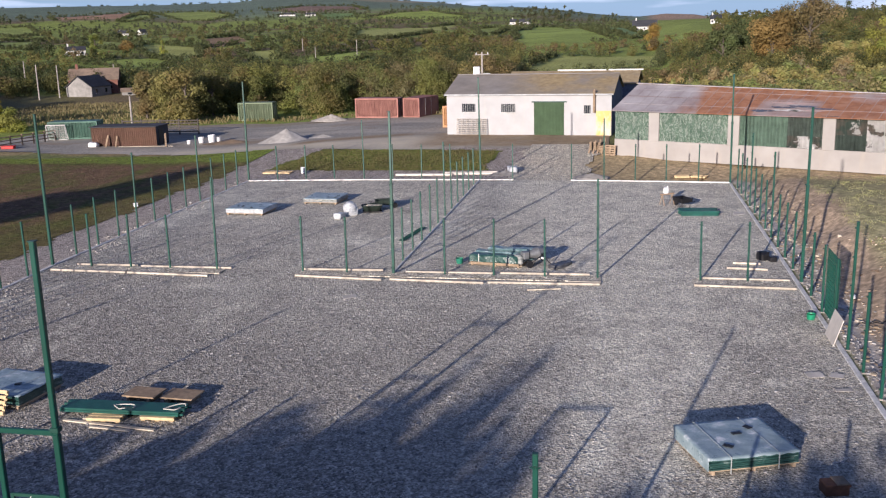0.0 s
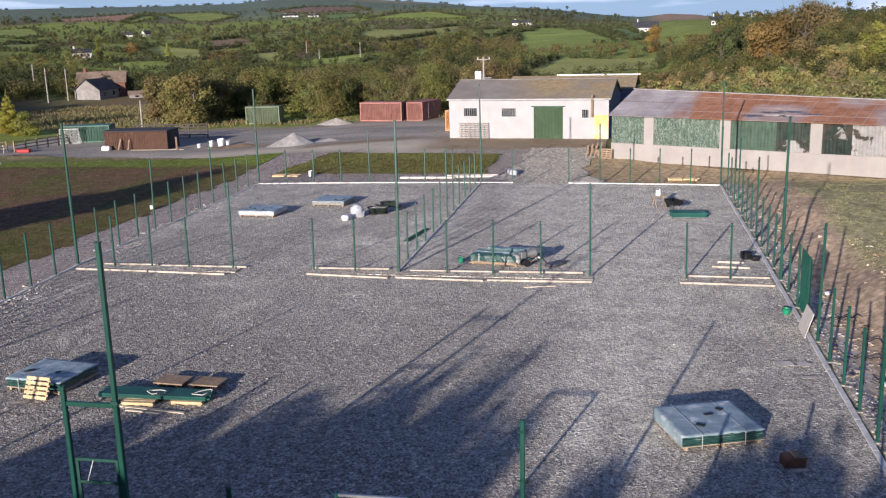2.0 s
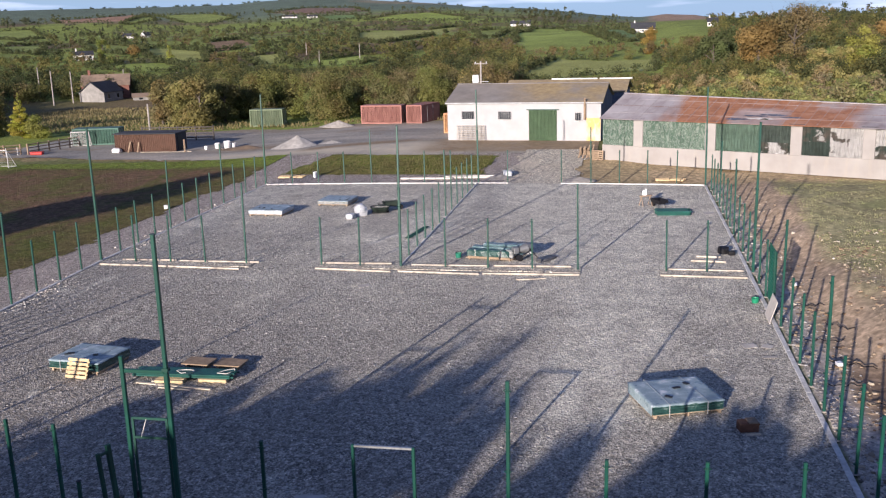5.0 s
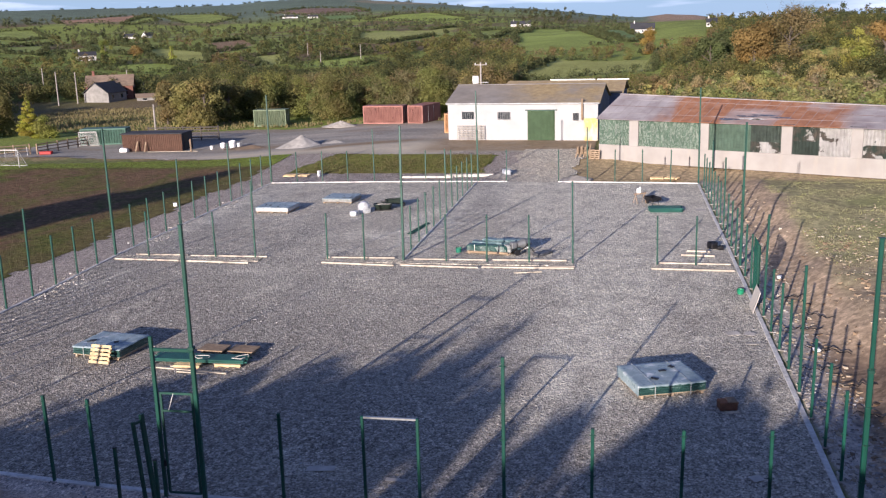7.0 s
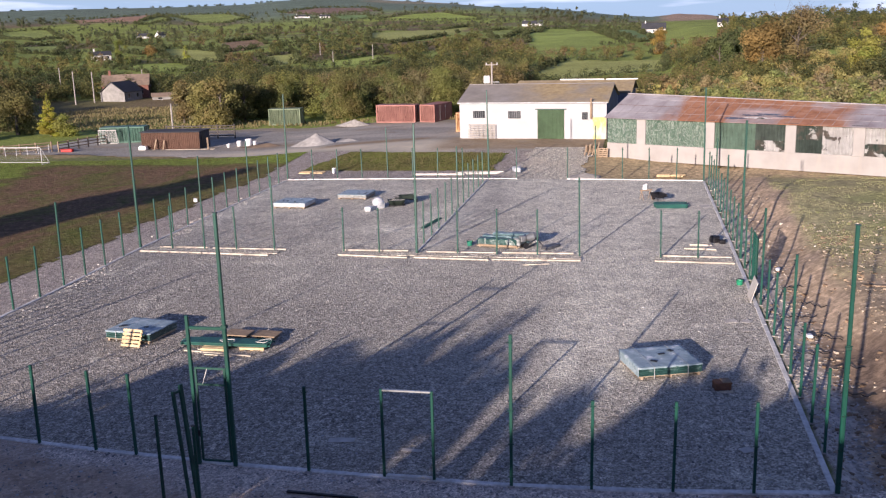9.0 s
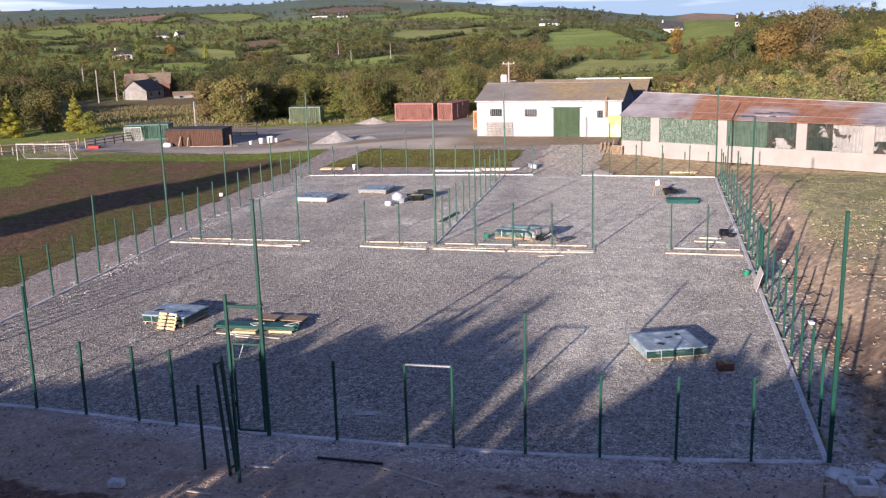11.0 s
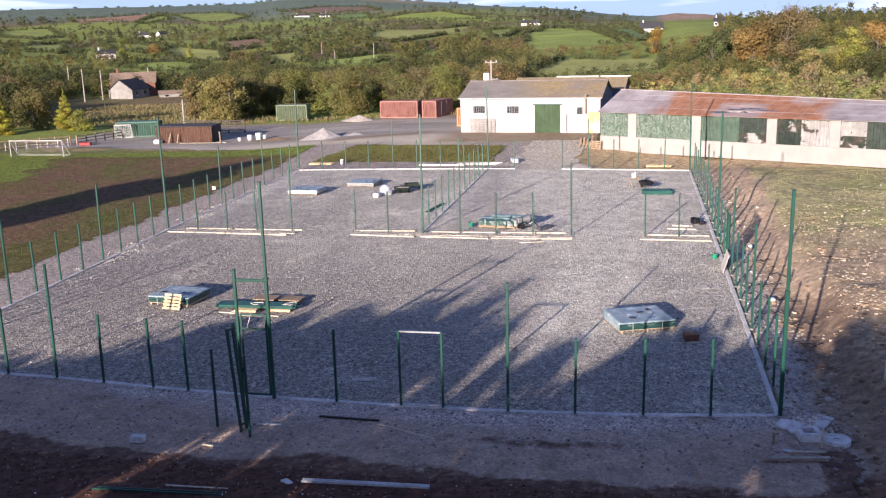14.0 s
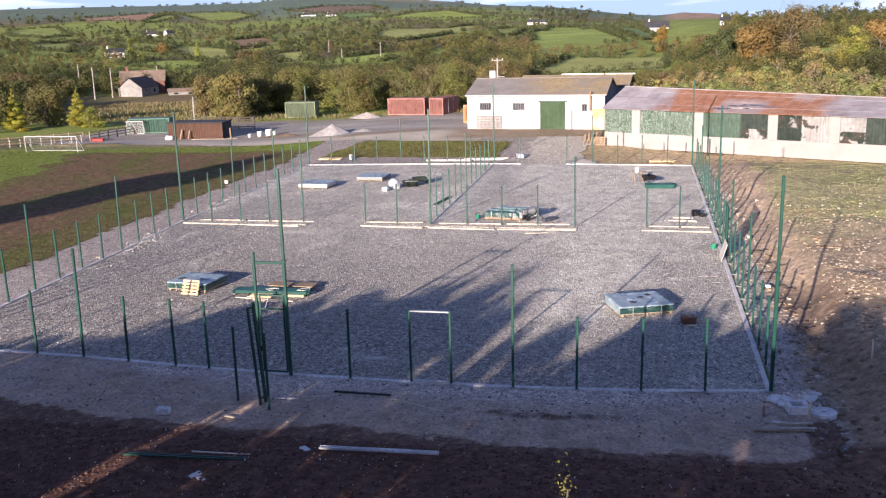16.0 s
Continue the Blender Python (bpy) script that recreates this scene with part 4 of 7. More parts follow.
def white_shed():
    """The whitewashed workshop with a green door."""
    b = thing("white_shed", "whitewashed workshop with a mossy grey roof and a green sliding door", "shed",
              pose(-27.64, 87.82, 0.95, 0, 0, math.degrees(math.atan2(-0.0893, 0.996))))
    L, H, D, R = 18.05, 4.42, 12.0, 6.15
    holes = [(1.73, 2.5, 3.25, 3.4), (6.14, 2.46, 7.7, 3.36), (9.87, 0.0, 12.92, 3.4), (15.14, 2.32, 15.84, 3.2)]
    part("wall_front", wall_with_holes(L, H, 0.3, holes), "render", b)
    part("wall_back", block(L, 0.3, H, L / 2, D - 0.15), "render", b)
    for x in (0.0, L - 0.3):
        me = gable(D - 0.6, H, R - 0.15, 0.3)
        bmesh.ops.translate(me, vec=(x, 0.3, 0), verts=me.verts[:])
        # right gable is dark blue-grey, unlike the other walls
        part("gable_wall", me, "render" if x == 0 else "blue_grey", b)
    rise = R - H
    for side in (0, 1):
        if side == 0:
            bm = slab((-0.25, -0.25, H - 0.02), (L + 0.5, 0, 0), (0, D / 2 + 0.25, rise + 0.07), 0.09, 40, 10)
        else:
            bm = slab((-0.25, D / 2, R + 0.05), (L + 0.5, 0, 0), (0, D / 2 + 0.25, -rise - 0.07), 0.09, 40, 10)
        part("roof_slope", masked(bm, "roof_slope", "slate", "moss", lambda c: float(0.12 + 0.88 * ss(9.5, 17.0, c.x + 1.0 * c.z))), "slate", b)
    part("ridge_cap", block(L + 0.5, 0.4, 0.1, L / 2, D / 2, R + 0.10, 0.03), "slate", b)
    part("fascia", block(L + 0.4, 0.04, 0.16, L / 2, -0.27, H - 0.06), "grey_steel", b)
    for x0, z0, x1, z1 in (holes[0], holes[1], holes[3]):
        w = part("window", block(x1 - x0 - 0.02, 0.03, z1 - z0 - 0.02, (x0 + x1) / 2, 0.16, (z0 + z1) / 2), "glass", b, "small dark barred window")
        part("window_sill", block(x1 - x0 + 0.16, 0.14, 0.07, (x0 + x1) / 2, -0.05, z0 - 0.04), "concrete", w)
        n = max(3, int((x1 - x0) / 0.22))
        for i in range(n):
            part("window_bar", block(0.035, 0.03, z1 - z0, x0 + (i + 0.5) * (x1 - x0) / n, 0.09, (z0 + z1) / 2), "grey_steel", w)
    bm = corrugated(3.25, 3.5, 0.16, 0.025)
    bmesh.ops.translate(bm, vec=(9.77, -0.04, 0.02), verts=bm.verts[:])
    d = part("door", bm, "cladding_plain", b, "dull green sheet-metal sliding door")
    d.data.materials[0] = M["door_green"]
    part("door_track", block(3.8, 0.1, 0.12, 11.4, -0.08, 3.58), "green_dark", d)
    part("yellow_panel", block(1.6, 0.02, 2.6, 17.22, -0.012, 1.32), "yellow", b, "patch of worn yellow paint on the wall")
    bm = bmesh.new()
    rod(bm, (16.25, -0.22, 2.45), (16.25, -0.22, 4.75), 0.13, 10)
    rod(bm, (16.25, -0.22, 4.75), (16.25, -0.22, 4.9), 0.2, 10, 0.05)
    part("flue", bm, "timber_old", b, "dull brown flue pipe up the wall")
    return b


M["door_green"] = plain("faded_green_door", (0.115, 0.195, 0.10), 0.6, vary=0.12, scale=1.5)
white_shed()

b = thing("back_shed", "low shed with a mossy roof behind the white workshop", "shed", pose(-22.5, 101.0, 1.0, 0, 0, -5.1))
part("wall", block(15.5, 8.0, 4.6, 7.75, 4.0), "blue_grey", b)
part("roof_slope", masked(slab((-0.2, -0.3, 4.6), (16.0, 0, 0), (0, 4.4, 1.35), 0.09, 30, 8), "roof_slope", "slate", "moss", lambda c: 0.9), "slate", b)
part("roof_slope", masked(slab((-0.2, 4.1, 5.95), (16.0, 0, 0), (0, 4.4, -1.35), 0.09, 30, 8), "roof_slope", "slate", "moss", lambda c: 0.9), "slate", b)
part("barge_board", block(6.0, 0.10, 0.14, 8.6, 4.1, 6.02), "white_plastic", b)
part("barge_board", block(4.2, 0.10, 0.14, 14.0, 4.1, 6.02), "white_plastic", b)

BARN = pose(-9.21, 74.08, 0.42, 0, 0, math.degrees(math.atan2(-0.43996, 0.89802)))


def barn():
    """The long open-sided barn: plinth wall, piers, sheet cladding, rusty roof."""
    b = thing("barn", "long barn with cream plinth, green tin cladding and rusty roof", "barn", BARN)
    L, D = 52.0, 11.0
    part("plinth", block(L, 0.35, 1.68, L / 2, 0.18, 0.74, 0.02), "cream", b, "cream rendered plinth wall")
    piers = [3.43, 10.81, 18.74, 24.85, 31.5, 38.2, 45.0]
    for x in piers:
        part("pier", block(1.0, 0.5, 2.75, x + 0.5, 0.2, 2.93, 0.02), "cream", b, "cream rendered pier")
        part("pier_cap", block(1.4, 0.6, 0.16, x + 0.55, 0.1, 4.3), "dark_roof", b)
    edges = [0.0] + [x for p in piers for x in (p, p + 1.0)] + [L]
    spans = list(zip(edges[::2], edges[1::2]))
    skins = [(0.0, 3.43, 1.56, 2.72, "cladding"), (4.43, 10.81, 1.56, 2.72, "cladding"), (11.81, 15.85, 1.56, 2.72, "cladding_plain"), (15.85, 18.74, 2.62, 1.66, "cladding_mid"),
             (15.85, 18.74, 1.56, 1.06, "flaked_dark"), (19.74, 22.1, 1.56, 1.3, "cladding_dark"), (19.74, 22.1, 2.86, 1.42, "flaked_dark"), (22.1, 24.85, 1.56, 2.72, "white_flake"), (25.85, 28.2, 2.75, 1.53, "white_flake"), (25.85, 28.2, 1.56, 1.19, "flaked_dark"),
             (28.2, 31.5, 1.56, 2.72, "cladding_mid"), (32.5, 38.2, 1.56, 2.72, "cladding_plain"), (39.2, 45.0, 1.56, 2.72, "cladding_plain"), (46.0, 52.0, 1.56, 2.72, "cladding")]
    for x0, x1, z0, h, skin in skins:
        bm = corrugated(x1 - x0, h, 0.3, 0.045)
        bmesh.ops.translate(bm, vec=(x0, 0.16, z0), verts=bm.verts[:])
        part("cladding", bm, skin, b)
    for x0, x1 in spans:
        part("top_plate", block(x1 - x0, 0.12, 0.14, (x0 + x1) / 2, 0.1, 4.24), "dark_timber", b)
        part("ledge", block(x1 - x0, 0.10, 0.05, (x0 + x1) / 2, 0.03, 1.60), "cream", b)
    rnd = random.Random(5)
    lower = 0.024

    def lean(bm):
        """The ridge sinks towards the far end."""
        for v in bm.verts:
            v.co.z -= lower * max(0.0, v.co.x) * float(np.clip(1 - abs(v.co.y - 5.25) / 5.7, 0, 1))
        return bm

    bm = lean(slab((-0.15, -0.45, 4.28), (L + 0.3, 0, 0), (0, 5.7, 2.08), 0.05, 130, 14))

    def rusty(c):
        return float(np.clip(ss(5.5, 8.0, c.x + 0.6 * smooth_noise(c.x, c.y, 3, 5)) * (1 - ss(22.5, 25.0, c.x)) * (1 - 0.85 * ss(11.5, 13.5, c.x) * (1 - ss(17.5, 19, c.x)) * (1 - ss(2.5, 4.5, c.y))) + 0.5 * ss(33, 36, c.x), 0, 1)) * 2.2

    part("roof_slope", masked(bm, "roof_slope", "tin", "rusty", rusty), "tin", b)
    part("roof_slope", masked(lean(slab((-0.15, 5.25, 6.36), (L + 0.3, 0, 0), (0, 5.9, -2.08), 0.05, 60, 8)), "roof_slope", "tin", "rusty", rusty), "tin", b)
    part("ridge_cap", lean(block(L + 0.3, 0.4, 0.08, L / 2, 5.25, 6.42, 0.02)), "tin", b)
    rise = 2.08 / 5.7
    seams = finish(block(0.03, 6.05, 0.016), "roof_seam")
    for i in range(1, 52):
        s = part("roof_seam", seams, "tin", b)
        tilt = (2.08 - lower * i) / 5.7
        s.matrix_basis = Matrix.Translation((i * 1.0, 2.4, 4.30 + 2.85 * tilt)) @ Matrix.Rotation(math.atan(tilt), 4, "X")
    for y in (1.0, 2.6, 4.1):
        bm = block(L, 0.03, 0.014, L / 2, 0, 0)
        for v in bm.verts:
            v.co.z -= lower * v.co.x * (y + 0.45) / 5.7
        s = part("sheet_lap", bm, "rust" if y == 2.6 else "tin", b)
        s.matrix_basis = Matrix.Translation((0, y, 4.30 + (y + 0.45) * rise)) @ Matrix.Rotation(math.atan(rise), 4, "X")
    # blue-grey paint left on the roof
    for x, y, w, h, mat in ((13.6, 0.5, 2.4, 0.55, "blue_grey"), (15.0, 1.35, 2.6, 0.35, "blue_grey"), (16.6, 1.7, 2.8, 0.42, "blue_grey"), (18.4, 1.3, 2.4, 0.3, "blue_grey"), (15.8, 0.75, 3.0, 0.45, "white_flake"), (17.6, 0.8, 2.0, 0.3, "roof_wash"), (15.6, 2.3, 4.6, 0.35, "roof_wash")):
        bm = bmesh.new()
        ring = [bm.verts.new((w / 2 * math.cos(a) * rnd.uniform(0.65, 1.15), h / 2 * math.sin(a) * rnd.uniform(0.55, 1.2), 0)) for a in [k * math.tau / 26 for k in range(26)]]
        bm.faces.new(ring)
        s = part("paint_patch", bm, mat, b)
        tilt = (2.08 - lower * x) / 5.7
        s.matrix_basis = Matrix.Translation((x, y, 4.305 + (y + 0.45) * tilt)) @ Matrix.Rotation(math.atan(tilt), 4, "X") @ Matrix.Rotation(lower * (y + 0.45) / 5.7, 4, "Y")
    for x in (0.0, L - 0.3):
        me = gable(10.0, 4.2, 6.15, 0.3)
        bmesh.ops.translate(me, vec=(x, 0.4, 0), verts=me.verts[:])
        part("gable_wall", me, "cream", b)
    part("wall_back", block(L, 0.3, 4.2, L / 2, D - 0.6), "cream", b)
    return b


barn()


def container(name, label, mat, length, width, height, m, group=""):
    """A shipping container with ribbed sides, corner posts and doors at its near end."""
    c = thing(name, label, "container", m, group)
    for y, turn in ((0.0, 0), (width, 180)):
        bm = corrugated(length - 0.2, height - 0.3, 0.36, 0.04)
        if turn:
            bmesh.ops.rotate(bm, cent=(length / 2 - 0.1, 0, 0), matrix=Matrix.Rotation(math.pi, 3, "Z"), verts=bm.verts[:])
        bmesh.ops.translate(bm, vec=(0.1, y + (0.05 if not turn else -0.05), 0.17), verts=bm.verts[:])
        part("side_panel", bm, mat, c)
    for x in (0.0, length):
        part("end_panel", block(0.05, width - 0.1, height - 0.2, x + (0.05 if x == 0 else -0.05), width / 2, height / 2), mat, c)
        for y in (0.06, width - 0.06):
            part("corner_post", block(0.14, 0.14, height, x + (0.07 if x == 0 else -0.07), y, None, 0.01), mat, c)
    part("roof", block(length, width, 0.08, length / 2, width / 2, height - 0.03, 0.01), mat, c)
    part("floor_rail", block(length, 0.12, 0.16, length / 2, 0.03, 0.10), mat, c)
    part("top_rail", block(length, 0.1, 0.1, length / 2, 0.03, height - 0.10), mat, c)
    for x in (0.5, 1.0):
        bm = bmesh.new()
        rod(bm, (length + 0.03, width * x * 0.6, 0.2), (length + 0.03, width * x * 0.6, height - 0.2), 0.02, 6)
        part("lock_rod", bm, "galv", c)
    return c


container("container", "faded red-brown shipping container with patched side", "container_red", 6.1, 2.44, 2.6, pose(-44.2, 109.0, 0.9, 0, 0, -5), "red containers")
container("container", "red-brown shipping container with its end to the yard", "container_red", 2.44, 6.1, 2.6, pose(-37.5, 108.8, 0.9, 0, 0, -14), "red containers")
container("container", "weathered pale green site container at the wood's edge", "container_green", 5.2, 2.4, 2.6, pose(-63.7, 115.2, 0.0, 0, 0, 4))
container("store", "green steel store beside a stock fence", "store_green", 6.2, 2.5, 2.2, pose(-79.6, 92.2, 0.0, 0, 0, 12))
container("container", "orange container half hidden behind the workshop", "orange", 2.4, 5.0, 2.5, pose(-29.6, 95.5, 0.95, 0, 0, -5))


def brown_hut():
    h = thing("brown_hut", "flat-roofed brown steel hut with planks leaned on it", "hut", pose(-69.7, 85.6, 0, 0, 0, 3))
    bm = corrugated(8.0, 2.15, 0.25, 0.03)
    part("wall_front", bm, "brown_steel", h)
    # right end is near-black, the other walls are brown
    part("wall_end", block(0.06, 3.4, 2.15, 7.97, 1.7), "dark_roof", h)
    part("wall_end", block(0.06, 3.4, 2.15, 0.03, 1.7), "brown_steel", h)
    part("wall_back", block(8.0, 0.06, 2.15, 4.0, 3.4), "brown_steel", h)
    part("roof", block(8.3, 3.8, 0.12, 4.0, 1.65, 2.22, 0.02), "dark_roof", h)
    part("door", block(0.05, 1.1, 1.9, 8.03, 1.2), "black", h)
    return h


brown_hut()


def plank(label, a, b, w=0.15, t=0.045, z=0.0, mat="timber", name="plank", group=""):
    """A loose board from a to b on the ground (or with its ends at heights given as third numbers)."""
    a, b = Vector((*a[:2], a[2] if len(a) > 2 else z)), Vector((*b[:2], b[2] if len(b) > 2 else z))
    d = b - a
    ob = new(name, finish(block(d.length, w, t, 0, 0, t / 2, 0.006), name))
    ob.data.materials.append(M[mat])
    ob.matrix_basis = Matrix.Translation((a + b) / 2) @ d.to_track_quat("X", "Z").to_matrix().to_4x4()
    return tagged(ob, label, "plank", group)


plank("pale board lying before the brown hut", (-66.0, 85.0), (-59.5, 85.6), 0.2)
plank("weathered board leaned on the brown hut", (-67.6, 84.9, 0.0), (-67.5, 85.5, 1.3), 0.2, mat="timber_old")
plank("weathered board leaned on the brown hut", (-66.4, 85.0, 0.0), (-66.4, 85.5, 1.2), 0.16, mat="timber_old")
plank("weathered board leaned on the hut's end", (-60.2, 85.2, 0.0), (-60.8, 86.4, 1.4), 0.2, mat="timber_old")


def heap(name, label, cx, cy, z, rx, ry, h, mat, seed, n=26):
    """A loose heap with slumped sides."""
    bm = bmesh.new()
    rings = []
    for i in range(n // 2 + 1):
        t = i / (n // 2)
        row = []
        for k in range(n):
            a = math.tau * k / n
            w = 1 + 0.12 * noise.noise((math.cos(a) * 1.5, math.sin(a) * 1.5, seed)) + 0.1 * noise.noise((math.cos(a) * 4, math.sin(a) * 4, seed + 3))
            hh = h * (1 - t ** 0.9) * (1 + 0.05 * noise.noise((a * 2, t * 4, seed + 7)))
            row.append(bm.verts.new((rx * t * w * math.cos(a), ry * t * w * math.sin(a), max(hh, -0.05) if t < 1 else -0.06)))
        rings.append(row)
    for r0, r1 in zip(rings, rings[1:]):
        for k in range(n):
            bm.faces.new((r0[k], r1[k], r1[(k + 1) % n], r0[(k + 1) % n]))
    bmesh.ops.remove_doubles(bm, verts=bm.verts[:], dist=0.004)
    ob = new(name, finish(bm, name))
    ob.data.polygons.foreach_set("use_smooth", [True] * len(ob.data.polygons))
    ob.data.materials.append(M[mat])
    ob.matrix_basis = pose(cx, cy, z)
    return tagged(ob, label, "heap", kind="stuff")


heap("gravel_heap", "conical heap of pale crushed stone in the yard", -45.5, 85.2, 0.33, 3.6, 3.0, 1.7, "heap_stone", 3)
heap("gravel_heap", "low spread of crushed stone beside the heap", -41.6, 86.4, 0.45, 4.0, 2.4, 0.75, "heap_stone", 9)
heap("earth_heap", "low mound of brown earth and rubble in the yard", -53.0, 87.5, 0.0, 4.0, 1.6, 0.55, "mud", 4)
heap("rubble_heap", "low heap of broken concrete at the yard's edge", -47.5, 108.5, 0.6, 3.0, 1.2, 0.9, "stone", 6)
heap("rubble_heap", "low heap of rubble beside the court's opening", -18.5, 65.2, 0.0, 1.8, 1.1, 0.3, "stone", 8)
heap("rubble_heap", "low heap of rubble beside the court's opening", -11.0, 63.8, 0.0, 1.6, 1.2, 0.35, "stone", 12)


# ---- stacks and tools on the court ----
def bearer_set(p, w, d, h=0.12, mat="pallet_brown"):
    for i in range(3):
        part("bearer", block(0.10, d, h, -w / 2 + 0.12 + i * (w - 0.24) / 2, 0, None, 0.006), mat, p)


def panel_stack(cx, cy, turn, w, d, h, label, front="green_dark", top="wrap", seed=1):
    """A stack of fence panels on timber bearers under a sheet, strapped down."""
    p = thing("panel_stack", label, "panel stack", pose(cx, cy, 0, 0, 0, turn), "stacks of fence panels")
    rnd = random.Random(seed)
    bearer_set(p, w, d)
    part("deck", block(w + 0.04, d + 0.04, 0.03, 0, 0, 0.135), "pallet_brown", p)
    n = 7
    t = (h - 0.15) / n
    for i in range(n):
        part("panel", block(w + rnd.uniform(-0.03, 0.03), d + rnd.uniform(-0.03, 0.03), t * 0.86, rnd.uniform(-0.015, 0.015), rnd.uniform(-0.015, 0.015), 0.15 + (i + 0.5) * t), front, p)
    # sheet over the top: a grid with sagging edges
    bm = bmesh.new()
    nx, ny = 22, 18
    vs = [[None] * (ny + 1) for _ in range(nx + 1)]
    for i in range(nx + 1):
        for j in range(ny + 1):
            x, y = (i / nx - 0.5) * (w + 0.06), (j / ny - 0.5) * (d + 0.06)
            z = h + 0.012 + 0.018 * noise.noise((x * 1.7, y * 1.7, seed * 3.1)) + 0.01 * noise.noise((x * 5, y * 5, seed))
            vs[i][j] = bm.verts.new((x, y, z))
    for i in range(nx):
        for j in range(ny):
            bm.faces.new((vs[i][j], vs[i + 1][j], vs[i + 1][j + 1], vs[i][j + 1]))
    ext = bmesh.ops.extrude_edge_only(bm, edges=[e for e in bm.edges if e.is_boundary])
    ev = [g for g in ext["geom"] if isinstance(g, bmesh.types.BMVert)]
    for v in ev:
        v.co.z -= h * rnd.uniform(0.04, 0.13)
        v.co.x *= 1.008
        v.co.y *= 1.008
    part("cover", bm, top, p, "crumpled grey plastic sheet", True)
    for i in range(2):
        x = (-0.27 + 0.54 * i) * w
        bm = block(0.016, d + 0.10, 0.008, x, 0, h + 0.034)
        box(bm, x, -d / 2 - 0.045, h / 2 + 0.03, 0.03, 0.012, h)
        box(bm, x, d / 2 + 0.045, h / 2 + 0.03, 0.03, 0.012, h)
        part("strap", bm, "strap_grey", p)
    part("side_wrap", block(0.016, d * 0.98, h * 0.72, -w / 2 - 0.03, 0, h * 0.6), top, p, "pale plastic wrap hanging over one side")
    for i in range(3):
        x, y = rnd.uniform(-0.35, 0.4) * w, rnd.uniform(-0.35, 0.35) * d
        part("loose_tab", block(rnd.uniform(0.2, 0.36), rnd.uniform(0.11, 0.18), 0.02, x, y, h + 0.04, m=Matrix.Rotation(rnd.uniform(0, 3), 4, "Z")), "black", p)
    return p


panel_stack(-5.03, 11.1, 20.5, 2.72, 2.45, 0.50, "stack of green fence panels under a grey plastic sheet on timbers", front="wrapped_green", seed=1)
panel_stack(-29.98, 12.65, -7.5, 2.5, 2.2, 0.50, "sheeted stack of green fence panels with a pallet leaned on", front="wrapped_green", seed=2)
panel_stack(-34.55, 47.1, -3, 2.8, 2.5, 0.46, "sheeted panel stack with a white wrapped end", front="wrapped_white", seed=3)
panel_stack(-30.4, 51.6, -3, 2.6, 2.6, 0.42, "sheeted stack of fence panels on timber bearers", front="wrapped_grey", seed=4)


def make_pallet(label, m, name="pallet", mat="pallet_wood"):
    p = thing(name, label, "pallet", m, "timber pallets")
    for i in range(5):
        part("top_slat", block(1.2, 0.14, 0.022, 0, -0.42 + i * 0.21, 0.133), mat, p)
    for y in (-0.42, 0, 0.42):
        part("stringer", block(1.2, 0.09, 0.09, 0, y, 0.077), mat, p)
    for x in (-0.5, 0, 0.5):
        part("bottom_slat", block(0.14, 0.98, 0.022, x, 0, 0.02), mat, p)
    return p


make_pallet("pale timber pallet leaned against a stack of panels", pose(-29.62, 11.14, 0.36, 64, 0, -6) @ Matrix.Scale(0.86, 4))
make_pallet("pale timber pallet under a bundle of green posts", pose(-25.4, 11.25, 0.0, 0, 0, 3))
make_pallet("pale timber pallet under a bundle of green posts", pose(-23.6, 11.55, 0.0, 0, 0, 2))


def post_bundle(label, cx, cy, z, turn, length, rows, cols, s=0.08, tied=True, mat="green_paint"):
    p = thing("post_bundle", label, "post bundle", pose(cx, cy, z, 0, 0, turn), "bundles of fence posts")
    rnd = random.Random(int(abs(cx) * 10))
    for r in range(rows):
        for k in range(cols):
            dx = rnd.uniform(-0.12, 0.12)
            part("bundled_post", block(length, s * 0.93, s * 0.93, dx, (k - (cols - 1) / 2) * s, s / 2 + r * s, 0.006), mat, p)
    if tied:
        for x in (-0.38, 0.02, 0.4):
            w, h = cols * s + 0.03, rows * s + 0.02
            bm = block(0.05, w, 0.012, x * length, 0, h)
            box(bm, x * length, -w / 2, h / 2, 0.05, 0.012, h)
            box(bm, x * length, w / 2, h / 2, 0.05, 0.012, h)
            part("tie", bm, "rope", p)
    return p


post_bundle("long bundle of green steel posts tied with pale rope on pallets", -25.0, 11.55, 0.145, 1, 4.3, 2, 10, tied=False, mat="bundle_teal")
for k, (cx, cy) in enumerate(((-24.9, 11.35), (-23.1, 11.5))):
    ob = thing("rope_loop", "loose pale rope curled over green posts", "rope", pose(cx, cy, 0.31, 0, 0, 40 * k))
    bm = bmesh.new()
    ring = [Vector((0.34 * math.cos(a) + 0.1 * math.sin(2 * a), 0.2 * math.sin(a), 0.025 + 0.03 * abs(math.sin(1.5 * a)))) for a in [j * math.tau / 15 for j in range(14)]]
    for a, b in zip(ring, ring[1:]):
        rod(bm, a, b, 0.018, 5)
    part("strand", bm, "rope", ob)
plank("pale board lying by a bundle of posts", (-26.8, 10.75), (-23.3, 10.35), 0.14)
plank("pale board lying by a bundle of posts", (-25.6, 10.35), (-24.1, 10.2), 0.12)
plank("pale board lying by a bundle of posts", (-26.2, 10.95), (-24.9, 10.9), 0.12)
